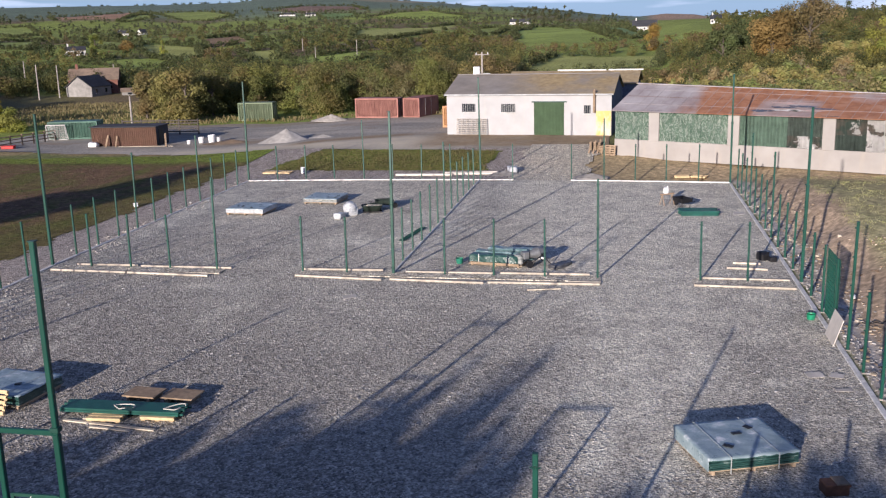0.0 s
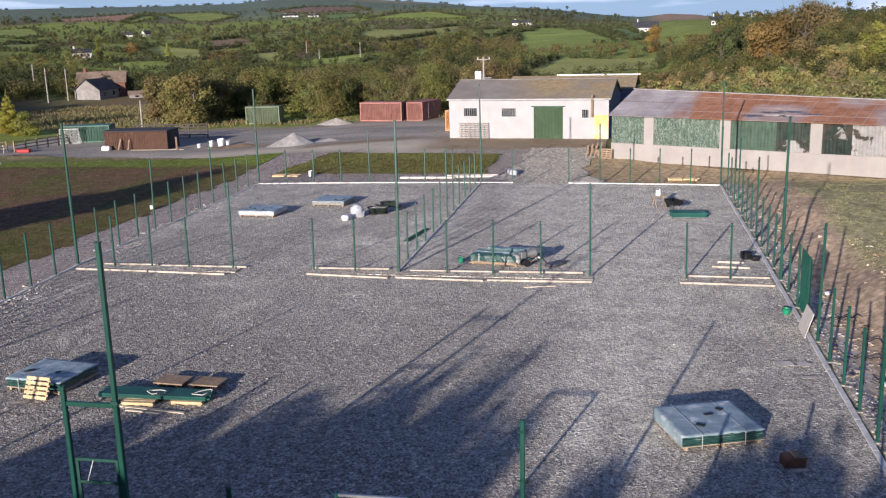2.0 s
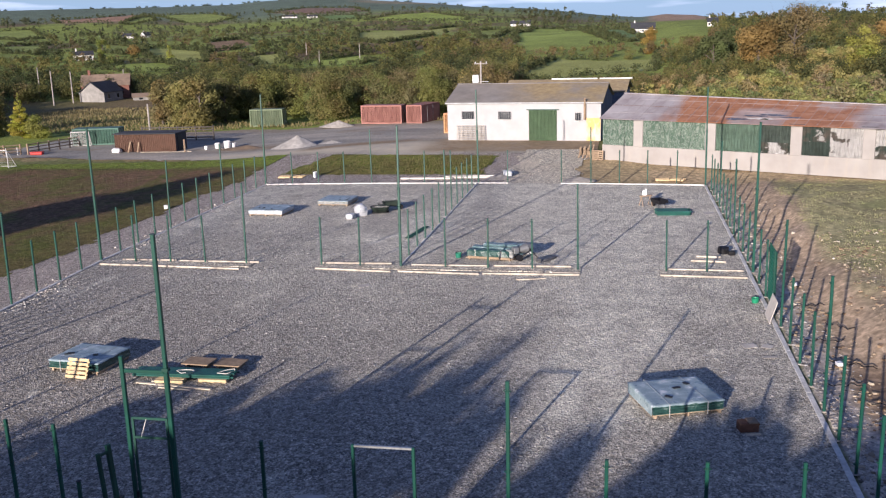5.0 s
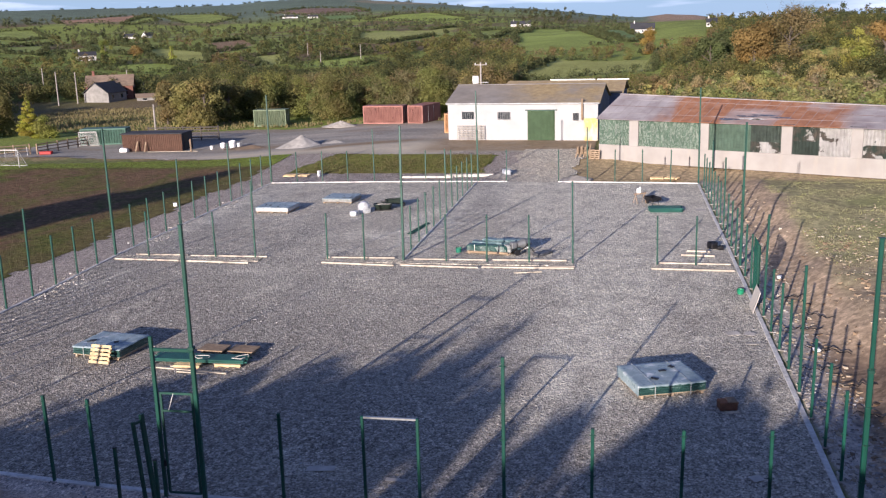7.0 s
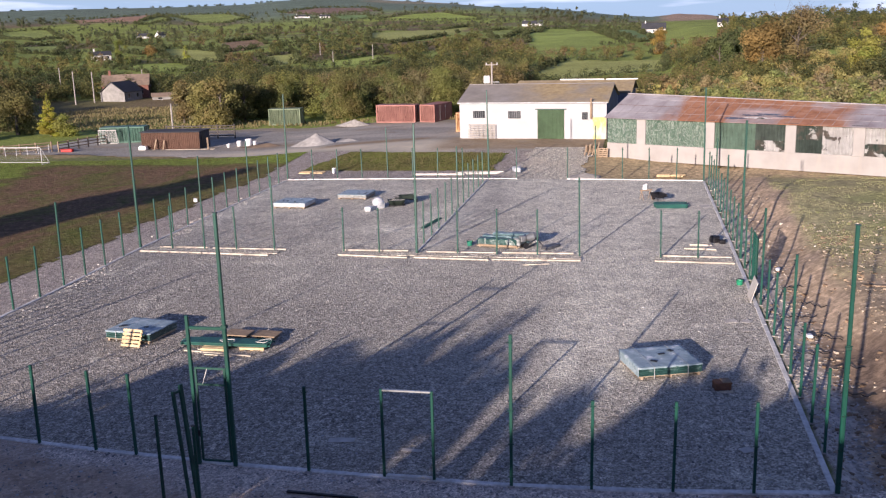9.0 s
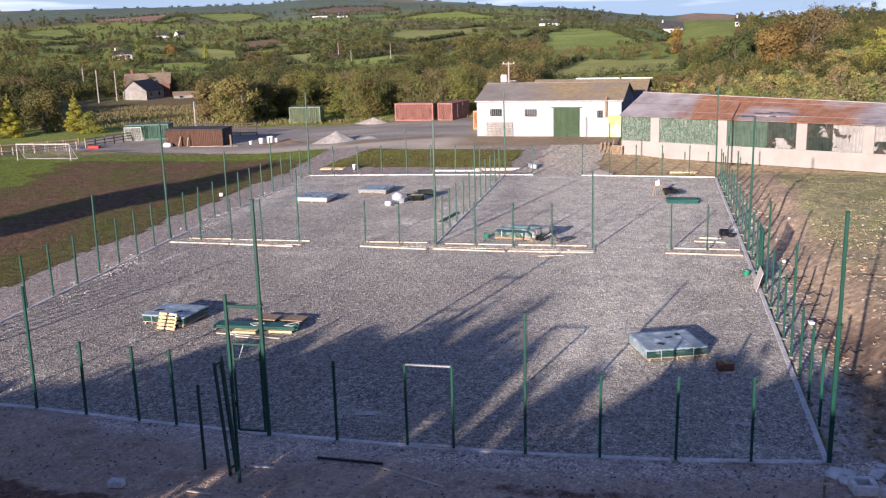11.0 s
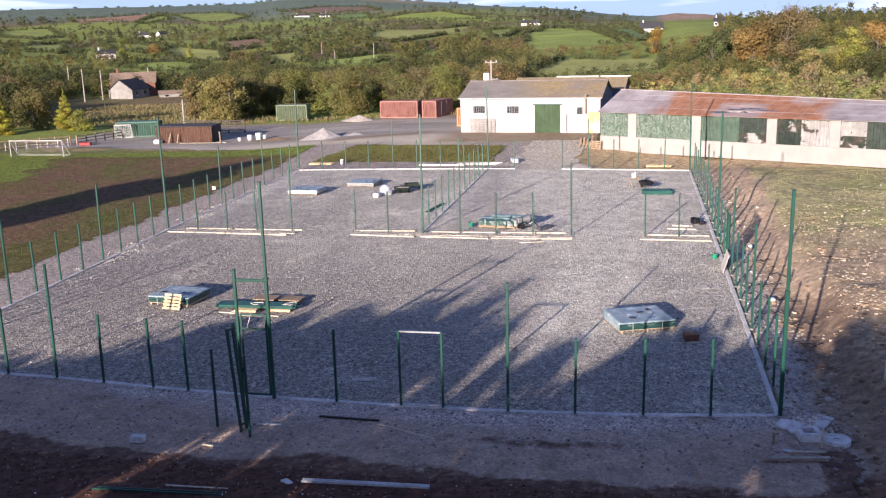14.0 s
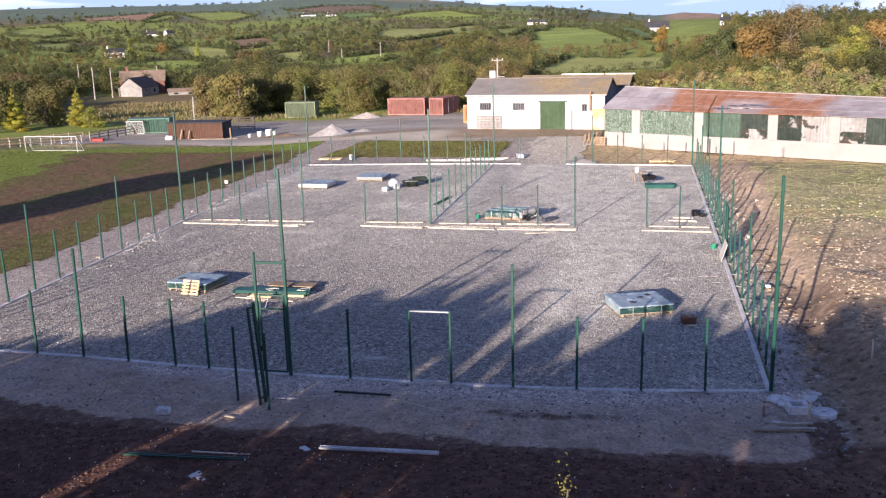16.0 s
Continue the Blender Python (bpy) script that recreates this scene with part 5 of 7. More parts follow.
for x in (-25.0, -23.55):
    ob = thing("ply_sheet", "brown plywood sheet lying behind green posts", "plywood sheet", pose(x, 12.95, 0.0, 0, 0, -4))
    part("sheet", block(1.25, 0.9, 0.05, 0, 0, 0.22, 0.004), "timber_old", ob)
    part("bearer", block(0.1, 0.9, 0.19, -0.4, 0), "timber_old", ob)
    part("bearer", block(0.1, 0.9, 0.19, 0.4, 0), "timber_old", ob)

ob = thing("steel_box", "rusty brown steel box with a board before it", "box", pose(-2.65, 8.95, 0, 0, 0, 12))
part("body", block(0.66, 0.46, 0.33, bevel=0.02), "rust", ob)
part("lid", block(0.36, 0.5, 0.04, 0.15, 0, 0.345, 0.01), "timber_old", ob)
part("rim", block(0.70, 0.04, 0.05, 0, -0.24, 0.30), "rust", ob)
plank("short pale board before a rusty box", (-2.75, 8.5), (-2.25, 8.62), 0.12)

# mesh rolls and tools by the middle line
ob = thing("loaded_pallet", "timber pallet of wrapped grey-green fence parts", "loaded pallet", pose(-14.95, 33.7, 0, 0, 0, -9), "")
bearer_set(ob, 2.8, 1.7, 0.10)
part("deck", block(3.0, 1.85, 0.03, 0, 0, 0.115), "pallet_brown", ob)
for sx, sy, sz, cx, cy, cz, mat in ((2.75, 0.62, 0.46, -0.1, -0.55, 0.37, "wrapped_green"), (2.9, 0.6, 0.52, 0.1, 0.12, 0.40, "wrapped_teal"), (2.6, 0.5, 0.6, 0.5, 0.66, 0.44, "wrapped_teal"), (2.3, 0.34, 0.14, 0.45, 0.2, 0.73, "wrapped_teal"), (0.5, 0.7, 0.5, 1.25, -0.45, 0.40, "wrapped_grey")):
    bm = block(sx, sy, sz, cx, cy, cz, 0.07)
    bmesh.ops.subdivide_edges(bm, edges=[e for e in bm.edges if e.calc_length() > 0.8], cuts=9, use_grid_fill=True)
    for v in bm.verts:
        v.co += Vector((0.02, 0.05, 0.05)) * noise.noise(v.co * 2.3 + Vector((cx, 3, cy)))
    part("pack", bm, mat, ob, "long pack in crumpled clear wrap")
part("front_board", block(2.7, 0.05, 0.14, 0, -0.95, 0.16, 0.006), "timber_old", ob)
for x in (-0.9, 0.75):
    part("strap", block(0.04, 0.02, 0.5, x, -0.88, 0.4), "rope", ob)
for x, y, s in ((-12.9, 34.9, 0.42), (-13.3, 35.6, 0.36)):
    part("box", block(s * 1.2, s, s * 0.8, 0, 0, None, 0.02), "white_plastic", thing("carton", "white carton beside wrapped bundles", "carton", pose(x, y, 0.0, 0, 0, 20)))


def mixer(label, m, mat="grey_steel"):
    """A tilted drum mixer on a wheeled frame."""
    p = thing("concrete_mixer", label, "concrete mixer", m)
    bm = bmesh.new()
    rod(bm, (-0.4, 0, 0.62), (0.1, 0, 0.66), 0.17, 16, 0.33)
    rod(bm, (0.1, 0, 0.66), (0.5, 0, 0.70), 0.33, 16, 0.22)
    part("drum", bm, mat, p)
    bm = bmesh.new()
    for y in (-0.42, 0.42):
        rod(bm, (-0.7, y, 0.1), (0.3, y, 0.7), 0.03, 6)
        rod(bm, (0.7, y, 0.05), (0.1, y, 0.7), 0.03, 6)
    rod(bm, (-0.7, -0.42, 0.1), (-0.7, 0.42, 0.1), 0.03, 6)
    part("frame", bm, "black", p)
    for y in (-0.46, 0.46):
        bm = bmesh.new()
        rod(bm, (-0.6, y - 0.04, 0.2), (-0.6, y + 0.04, 0.2), 0.2, 14)
        part("wheel", bm, "black", p)
    part("motor_box", block(0.35, 0.4, 0.4, -0.65, 0, 0.62, 0.03), mat, p)
    return p


mixer("grey concrete mixer on wheels beside wrapped bundles", pose(-12.95, 33.4, 0, 0, 0, 35))


def barrow(label, m, mat):
    p = thing("wheelbarrow", label, "wheelbarrow", m)
    bm = bmesh.new()
    r = bmesh.ops.create_cube(bm, size=1.0)
    for v in r["verts"]:
        lo = v.co.z < 0
        v.co = Vector((v.co.x * (0.8 if lo else 1.25), v.co.y * (0.5 if lo else 0.85), v.co.z * 0.36 + 0.5))
    top = max(bm.faces, key=lambda f: f.calc_center_median().z)
    bmesh.ops.inset_individual(bm, faces=[top], thickness=0.04)
    bmesh.ops.translate(bm, vec=(0, 0, -0.28), verts=top.verts[:])
    part("tray", bm, mat, p)
    bm = bmesh.new()
    for y in (-0.28, 0.28):
        rod(bm, (0.75, y * 0.3, 0.2), (-1.1, y, 0.55), 0.025, 6)
        rod(bm, (-0.35, y, 0.4), (-0.45, y, 0.0), 0.022, 6)
    part("frame", bm, "black", p)
    bm = bmesh.new()
    rod(bm, (0.78, -0.05, 0.2), (0.78, 0.05, 0.2), 0.2, 16)
    part("wheel", bm, "black", p)
    return p


def mortar_tub(label, m):
    """A wide flared mixing tub on skids with a lip, filled with pale mortar."""
    p = thing("mortar_tub", label, "mixing tub", m)
    bm = bmesh.new()
    rings = []
    for z, k in ((0.12, 0.72), (0.62, 1.0), (0.66, 1.04), (0.66, 0.97), (0.50, 0.92)):
        rings.append([bm.verts.new((0.95 * k * math.copysign(abs(math.cos(a)) ** 0.6, math.cos(a)), 0.62 * k * math.copysign(abs(math.sin(a)) ** 0.6, math.sin(a)), z)) for a in [j * math.tau / 28 for j in range(28)]])
    for r0, r1 in zip(rings, rings[1:]):
        for k in range(28):
            bm.faces.new((r0[k], r0[(k + 1) % 28], r1[(k + 1) % 28], r1[k]))
    bm.faces.new(rings[0][::-1])
    part("tub", bm, "black_green", p, "", True)
    bm = bmesh.new()
    grid = [[bm.verts.new((1.66 * (i / 10 - 0.5), 1.04 * (j / 8 - 0.5), 0.60 + 0.06 * noise.noise((i * 0.5, j * 0.5, 2)))) for j in range(9)] for i in range(11)]
    for i in range(10):
        for j in range(8):
            if (i / 9.0 - 0.5) ** 2 * 4 + (j / 7.0 - 0.5) ** 2 * 4 < 1.35:
                bm.faces.new((grid[i][j], grid[i + 1][j], grid[i + 1][j + 1], grid[i][j + 1]))
    part("mortar", bm, "track", p, "pale dried mortar")
    for y in (-0.35, 0.35):
        part("skid", block(1.7, 0.1, 0.13, 0, y, 0.065, 0.01), "black", p)
    for x in (-1, 1):
        part("handle", rod(bmesh.new(), (x * 0.98, -0.2, 0.58), (x * 0.98, 0.2, 0.58), 0.02, 6), "black", p)
    return p


mortar_tub("dark green mixing tub of pale mortar beside a bulk bag", pose(-25.75, 47.6, 0, 0, 0, 12) @ Matrix.Scale(0.8, 4))
barrow("dark green wheelbarrow behind a mixing tub", pose(-25.2, 48.9, 0, 0, 0, 25), "black_green")


def bag(label, cx, cy, sx, sy, sz, mat, seed, name="bag", z=0.0):
    """A slumped sack."""
    bm = bmesh.new()
    bmesh.ops.create_icosphere(bm, subdivisions=3, radius=1.0)
    for v in bm.verts:
        c = v.co
        k = 1 + 0.22 * noise.noise((c.x * 1.6 + seed, c.y * 1.6, c.z * 1.6)) + 0.07 * noise.noise((c.x * 6, c.y * 6 + seed, c.z * 6))
        zz = ((max(c.z, -0.55) + 0.55) / 1.55) ** 0.6
        f = lambda q: math.copysign(abs(q) ** 0.36, q)
        v.co = Vector((f(c.x) * k * sx / 2, f(c.y) * k * sy / 2, zz * sz * k))
    ob = new(name, finish(bm, name))
    ob.data.polygons.foreach_set("use_smooth", [True] * len(ob.data.polygons))
    ob.data.materials.append(M[mat])
    ob.matrix_basis = pose(cx, cy, z, 0, 0, seed * 40)
    return tagged(ob, label, "bag")


bag("tall white bulk bag standing near a wheelbarrow", -27.0, 46.4, 0.85, 0.75, 0.86, "wrapped_white", 1)
bag("white sack lying beside a bulk bag", -27.45, 45.2, 0.8, 0.6, 0.42, "wrapped_white", 2)
bag("black sack lying near the side kerb", -0.95, 35.6, 0.62, 0.5, 0.42, "black", 3)
bag("small black sack near the side kerb", -0.5, 35.2, 0.4, 0.4, 0.28, "black", 5)
bag("crumpled dark plastic sheet on the stones", -11.6, 33.2, 1.5, 0.7, 0.18, "grey_plastic", 6, "plastic_sheet")
bag("white sack on rubble behind the court", -17.9, 66.0, 1.2, 0.9, 0.5, "wrapped_white", 7, z=0.1)
bag("white sack at the brown hut's corner", -69.2, 85.0, 1.1, 0.7, 0.55, "white_plastic", 9)


def bucket(label, cx, cy, r, h, mat, z=0.0):
    p = thing("bucket", label, "bucket", pose(cx, cy, z))
    bm = bmesh.new()
    rod(bm, (0, 0, 0), (0, 0, h), r * 0.82, 18, r)
    top = max(bm.faces, key=lambda f: f.calc_center_median().z)
    bmesh.ops.inset_individual(bm, faces=[top], thickness=r * 0.1)
    bmesh.ops.translate(bm, vec=(0, 0, -h * 0.75), verts=top.verts[:])
    part("tub", bm, mat, p)
    bm = bmesh.new()
    for k in range(8):
        a, b = math.pi * k / 8, math.pi * (k + 1) / 8
        rod(bm, (r * math.cos(a), 0, h + 0.6 * r * math.sin(a)), (r * math.cos(b), 0, h + 0.6 * r * math.sin(b)), 0.012, 5)
    part("handle", bm, "black", p)
    return p


bucket("bright green plastic bucket by the side kerb", -0.4, 24.9, 0.19, 0.26, "bright_green")
bucket("green plastic bucket beside wrapped bundles", -17.1, 33.4, 0.2, 0.3, "tub_green")

post_bundle("bundle of dark green posts on the far court", -3.4, 48.1, 0.0, 4, 2.4, 4, 16, tied=False, mat="bundle_teal")
ob = thing("trestle", "small timber trestle carrying a white can", "trestle", pose(-5.3, 51.4, 0, 0, 0, 30))
for x in (-0.4, 0.4):
    for y in (-0.3, 0.3):
        part("leg", rod(bmesh.new(), (x, y, 0), (x, 0, 0.75), 0.03, 6), "timber_old", ob)
part("beam", block(1.1, 0.1, 0.1, 0, 0, 0.78), "timber_old", ob)
ob = thing("can", "white plastic can standing on a trestle", "can", pose(-5.4, 51.35, 0.83))
part("body", block(0.34, 0.26, 0.42, bevel=0.04), "white_plastic", ob)
part("spout", block(0.1, 0.1, 0.1, 0.1, 0, 0.46, 0.01), "white_plastic", ob)
barrow("small dark barrow beside a trestle", pose(-4.3, 50.6, 0, 0, 0, 120), "black")

# shuttering boards along the middle line
for a, b in (((-39.6, 29.95), (-34.9, 29.75)), ((-34.8, 29.75), (-30.0, 29.45)), ((-38.7, 31.25), (-35.0, 31.3)), ((-34.7, 31.15), (-29.4, 31.2)),
             ((-25.3, 29.95), (-20.5, 29.5)), ((-20.1, 29.65), (-15.2, 29.35)), ((-15.0, 29.5), (-9.45, 29.65)), ((-25.4, 31.3), (-20.9, 31.45)),
             ((-19.6, 31.2), (-14.9, 31.3)), ((-14.6, 31.4), (-10.0, 31.5)), ((-11.0, 29.95), (-9.4, 29.95)), ((-4.9, 29.9), (-0.2, 29.7)), ((-4.6, 31.3), (-0.25, 31.2)),
             ((-3.0, 33.5), (-1.0, 33.3)), ((-2.6, 34.6), (-1.2, 34.5))):
    plank("long pale shuttering board along the trench", a, b, 0.20, 0.10, mat="form_timber", group="shuttering boards")
for a, b in (((-39.5, 30.55), (-29.6, 30.45)), ((-25.3, 30.6), (-9.4, 30.6)), ((-4.9, 30.6), (-0.2, 30.55))):
    d = Vector((b[0] - a[0], b[1] - a[1], 0))
    ob = new("concrete_strip", finish(block(d.length, 0.95, 0.06, 0, 0, 0.015, 0.01), "concrete_strip"))
    ob.data.materials.append(M["track"])
    ob.matrix_basis = Matrix.Translation(((a[0] + b[0]) / 2, (a[1] + b[1]) / 2, 0)) @ Matrix.Rotation(math.atan2(d.y, d.x), 4, "Z")
    tagged(ob, "strip footing of pale raw concrete under the posts", "footing", kind="structure")
plank("pale offcut on the stones", (-12.9, 28.35), (-11.3, 28.75), 0.14)

ob = thing("board", "white board leaned against the side kerb", "board", pose(-0.12, 22.2, 0.0, 0, 0, 0))
part("sheet", block(0.03, 1.6, 1.12, 0.1, 0, 0.53, 0.006, Matrix.Rotation(radians(17), 4, "Y")), "ply", ob)
part("batten", block(0.05, 0.08, 1.0, 0.15, 0.5, 0.5, 0.004, Matrix.Rotation(radians(17), 4, "Y")), "timber", ob)

# one fence panel already hung beside the board
ob = thing("mesh_fencing", "dark green welded mesh panel hung on the side posts", "fence panel", pose(0.34, 23.45, 0.05))
rod_v = finish(rod(bmesh.new(), (0, 0, 0), (0, 0, 2.9), 0.007, 5), "upright_wire")
for i in range(38):
    o = part("upright_wire", rod_v, "green_paint", ob)
    o.location = (0, 0.04 + i * 0.066, 0)
for i in range(15):
    part("cross_wire", rod(bmesh.new(), (-0.012, 0, 0.05 + i * 0.2), (-0.012, 2.5, 0.05 + i * 0.2), 0.009, 5), "green_paint", ob)
ob = thing("mesh_fencing", "dark green mesh panel lying beside the middle kerb", "fence panel", pose(-21.3, 40.4, 0.03, 0, 0, 82))
for y in (-0.2, -0.1, 0.0, 0.1):
    part("long_wire", rod(bmesh.new(), (-2.0, y, 0.03), (2.0, y, 0.03), 0.03, 5), "green_dark", ob)
for i in range(11):
    part("short_wire", rod(bmesh.new(), (-1.9 + i * 0.38, -0.2, 0.06), (-1.9 + i * 0.38, 0.12, 0.06), 0.02, 5), "green_dark", ob)

# boards and pallets behind the court
for a, b in (((-28.0, 64.3), (-23.0, 64.5)), ((-24.0, 65.4), (-19.2, 66.0)), ((-23.5, 64.9), (-19.5, 65.2))):
    plank("long white board lying behind the back kerb", a, b, 0.3, 0.16, mat="ply")
make_pallet("timber pallet behind the back corner of the court", pose(-40.0, 65.3, 0.0, 0, 0, 5))
make_pallet("timber pallet behind the back corner of the court", pose(-38.6, 65.4, 0.0, 0, 0, -4))
for k in range(5):
    make_pallet("weathered pallet in a stack by the barn's corner", pose(-10.2, 75.0, 0.55 + k * 0.15, 0, 0, 4 * k - 6), mat="timber_old")
for k in range(6):
    make_pallet("weathered pallet in a leaning stack by the barn's corner", pose(-10.9, 76.1, 0.6 + k * 0.15, 0, 0, 11 - 5 * k), mat="timber_old")
for k in range(4):
    plank("weathered board leaned on a stack of pallets", (-11.6 + 0.4 * k, 74.1, 0.55), (-11.4 + 0.45 * k, 75.3, 1.6 + 0.1 * k), 0.16, mat="timber_old")
make_pallet("pallet propped on its edge by the barn", pose(-9.6, 73.6, 1.0, 80, 0, -24), mat="timber_old")
for k in range(2):
    make_pallet("timber pallet lying by the back kerb", pose(-3.6 + 1.4 * k, 63.6, 0.05, 0, 0, -20 * k))
bucket("white drum beside the back kerb", -36.9, 65.3, 0.2, 0.55, "white_plastic")

# hurdle by the workshop wall
h = thing("hurdle", "galvanised field gate leaned on the workshop wall", "gate", pose(-26.45, 87.05, 0.97, -8, 0, -5.1))
for z in (0.1, 0.3, 0.5, 0.7, 0.9, 1.1, 1.35, 1.55, 1.75):
    part("bar", rod(bmesh.new(), (0, 0, z), (3.3, 0, z), 0.05, 6), "grey_bars", h)
for x in (0.0, 0.55, 1.1, 1.65, 2.2, 2.75, 3.3):
    part("upright", rod(bmesh.new(), (x, 0.0, 0), (x, 0.0, 1.8), 0.04, 6), "grey_bars", h)


# ---- before the court ----
M["bright_zinc"] = plain("bright_zinc_channel", (0.78, 0.79, 0.80), 0.35, 0.35, 0.15, 6)
M["footing_grey"] = plain("grey_card", (0.52, 0.49, 0.45), 0.9, vary=0.2, scale=2)
ob = thing("steel_channel", "long galvanised steel channel lying on dark soil", "steel channel", pose(-13.65, -7.3, 0.16, 0, 0, 2.0))
part("web", block(4.2, 0.14, 0.02, 0, 0, 0.01), "bright_zinc", ob)
part("flange", block(4.2, 0.02, 0.08, 0, -0.07, 0.04), "bright_zinc", ob)
part("flange", block(4.2, 0.02, 0.08, 0, 0.07, 0.04), "bright_zinc", ob)
for dy in (0.0, 0.13):
    ob = thing("fence_post", "slim green fence post lying on dark soil", "fence post", pose(-20.2 + dy, -8.75 + dy, 0.14, 0, 0, 2.5 + 4 * dy), "posts lying on the soil")
    part("post", block(4.5 - dy, 0.06, 0.06, 0, 0, 0.03, 0.008), "green_dark", ob)
    part("cap", block(0.02, 0.065, 0.065, 2.25 - dy / 2, 0, 0.03), "white_plastic", ob)
plank("thin pale lath lying beside the posts", (-20.1, -8.25, 0.14), (-17.95, -8.2, 0.14), 0.07, 0.03)
ob = thing("concrete_block", "pale concrete block lying on the path", "concrete block", pose(-22.9, -4.95, 0, 0, 0, 6))
part("block", block(0.5, 0.32, 0.24, bevel=0.02), "concrete", ob)
ob = thing("manhole_cover", "round pale concrete manhole cover beside the ditch", "manhole cover", pose(1.72, -1.5, 0.02))
part("slab", rod(bmesh.new(), (0, 0, -0.1), (0, 0, 0.06), 0.47, 36), "concrete", ob)
part("lifting_eye", rod(bmesh.new(), (-0.1, 0, 0.06), (0.1, 0, 0.06), 0.02, 6), "grey_steel", ob)
# square chamber, its broken shuttering and boards at the corner
ob = thing("concrete_chamber", "square pale concrete inspection chamber at the court's corner", "chamber", pose(0.82, -1.35, 0.0, 0, 0, 6))
for x, y, w, d in ((0, -0.31, 0.78, 0.16), (0, 0.31, 0.78, 0.16), (-0.31, 0, 0.16, 0.46), (0.31, 0, 0.16, 0.46)):
    part("side", block(w, d, 0.30, x, y, 0.13, 0.012), "concrete", ob)
# black sheet stands in for the dark inside the open chamber
part("floor", block(0.46, 0.46, 0.02, 0, 0, 0.01), "black", ob)
ob = thing("timber_stake", "timber stake with a crosspiece standing at the corner", "stake", pose(-0.45, -2.1, 0.0, 0, 0, 5))
part("upright", block(0.08, 0.06, 0.62, bevel=0.006), "timber_old", ob)
part("crosspiece", block(0.75, 0.05, 0.07, -0.12, -0.055, 0.5, 0.006), "timber", ob)
ob = thing("timber_stake", "timber stake beside the concrete chamber", "stake", pose(1.12, -2.15, 0.0, 4, 0, 0))
part("upright", block(0.08, 0.06, 0.7, bevel=0.006), "timber", ob)
plank("pale board at the court's corner", (-0.75, -3.25), (1.25, -2.95), 0.12, mat="form_timber")
plank("weathered board at the court's corner", (-0.95, -3.45), (1.05, -3.2), 0.1, mat="timber_old")
plank("pale board at the court's corner", (0.05, -2.75), (1.2, -2.6), 0.12, z=0.04, mat="form_timber")
plank("short pale offcut at the corner", (-0.2, -2.5), (0.2, -2.65), 0.2, 0.03, mat="concrete")
plank("thin branch-like offcut on the path", (-15.0, -2.1), (-12.2, -3.3), 0.06, 0.03)
plank("dark pipe offcut on the path", (-17.0, -1.9), (-14.6, -2.0), 0.1, 0.06, mat="black", name="pipe")
plank("thin board beside loose gate posts", (-20.4, -4.9), (-19.5, -5.0), 0.08)
plank("thin pale strip beside loose gate posts", (-19.1, -2.9), (-18.2, -2.85), 0.10, mat="concrete")
for x, y, s in ((0.15, -0.45, 0.5), (0.55, -0.35, 0.4), (1.45, -0.25, 0.45), (0.35, -0.9, 0.35), (1.75, 0.35, 0.3), (-16.3, -7.3, 0.3), (-19.25, -9.75, 0.34), (-18.95, -9.95, 0.3)):
    bag("broken pale concrete lump on the ground", x, y, s * 1.5, s * 0.9, s * 0.3, "concrete", int(x * 7 + 50), "concrete_lump")
for x, y in ((4.4, 3.4), (4.9, 2.2)):
    p = thing("marker_peg", "yellowish timber setting-out peg in the bank", "peg", pose(x, y, 0.2))
    part("peg", block(0.06, 0.06, 1.2), "timber", p)
    part("tip", block(0.065, 0.065, 0.1, 0, 0, 1.21), "timber_old", p)
for k, (x, y, ln, turn) in enumerate(((1.6, 14.0, 1.6, 10), (2.4, 16.5, 2.0, -20), (2.9, 12.2, 1.5, 15), (1.9, 19.5, 1.8, 5), (3.0, 21.5, 1.4, -35), (2.2, 25.0, 2.0, 20), (2.7, 9.0, 1.7, -10))):
    ob = thing("wire_strand", "dark kinked wire strand lying on the bank", "wire", pose(x, y, float(land_height([x], [y])[0]) + 0.1, 0, 0, turn), "wire strands")
    bm = bmesh.new()
    pts = [Vector((ln * (i / 12 - 0.5), 0.10 * math.sin(i * 0.9 + k), 0.1 + 0.06 * math.sin(i * 1.7 + 2 * k))) for i in range(13)]
    for a, b in zip(pts, pts[1:]):
        rod(bm, a, b, 0.022, 5)
    part("wire", bm, "black", ob)
for x, y, h in ((1.9, 16.4, 0.25), (2.2, 29.0, 0.22)):
    bag("white crumpled bag in the ditch", x, y, 0.36, 0.26, h * 0.6, "white_plastic", int(y), "bag", -0.15)


for x, y, w, d, turn in ((-1.5, 18.0, 0.75, 0.5, 12), (-0.75, 18.0, 0.6, 0.45, -20), (-0.8, 16.6, 0.7, 0.25, 5), (-21.3, 26.3, 0.8, 0.5, 25), (-0.75, 48.4, 0.9, 0.8, 3), (-16.4, 2.1, 1.2, 0.35, 4), (-13.7, 1.6, 0.9, 0.2, -8), (-2.3, 3.2, 0.5, 0.35, 30)):
    ob = thing("card_scrap", "flattened pale scrap of card lying on the stones", "scrap", pose(x, y, 0.03, 2, -2, turn))
    bm = block(w * 0.8, d, 0.012, bevel=0.004)
    for v in bm.verts:
        v.co += Vector((0.03 * noise.noise(v.co * 3 + Vector((x, y, 0))), 0.03 * noise.noise(v.co * 2 + Vector((y, x, 1))), 0))
    part("sheet", bm, "footing_grey", ob)


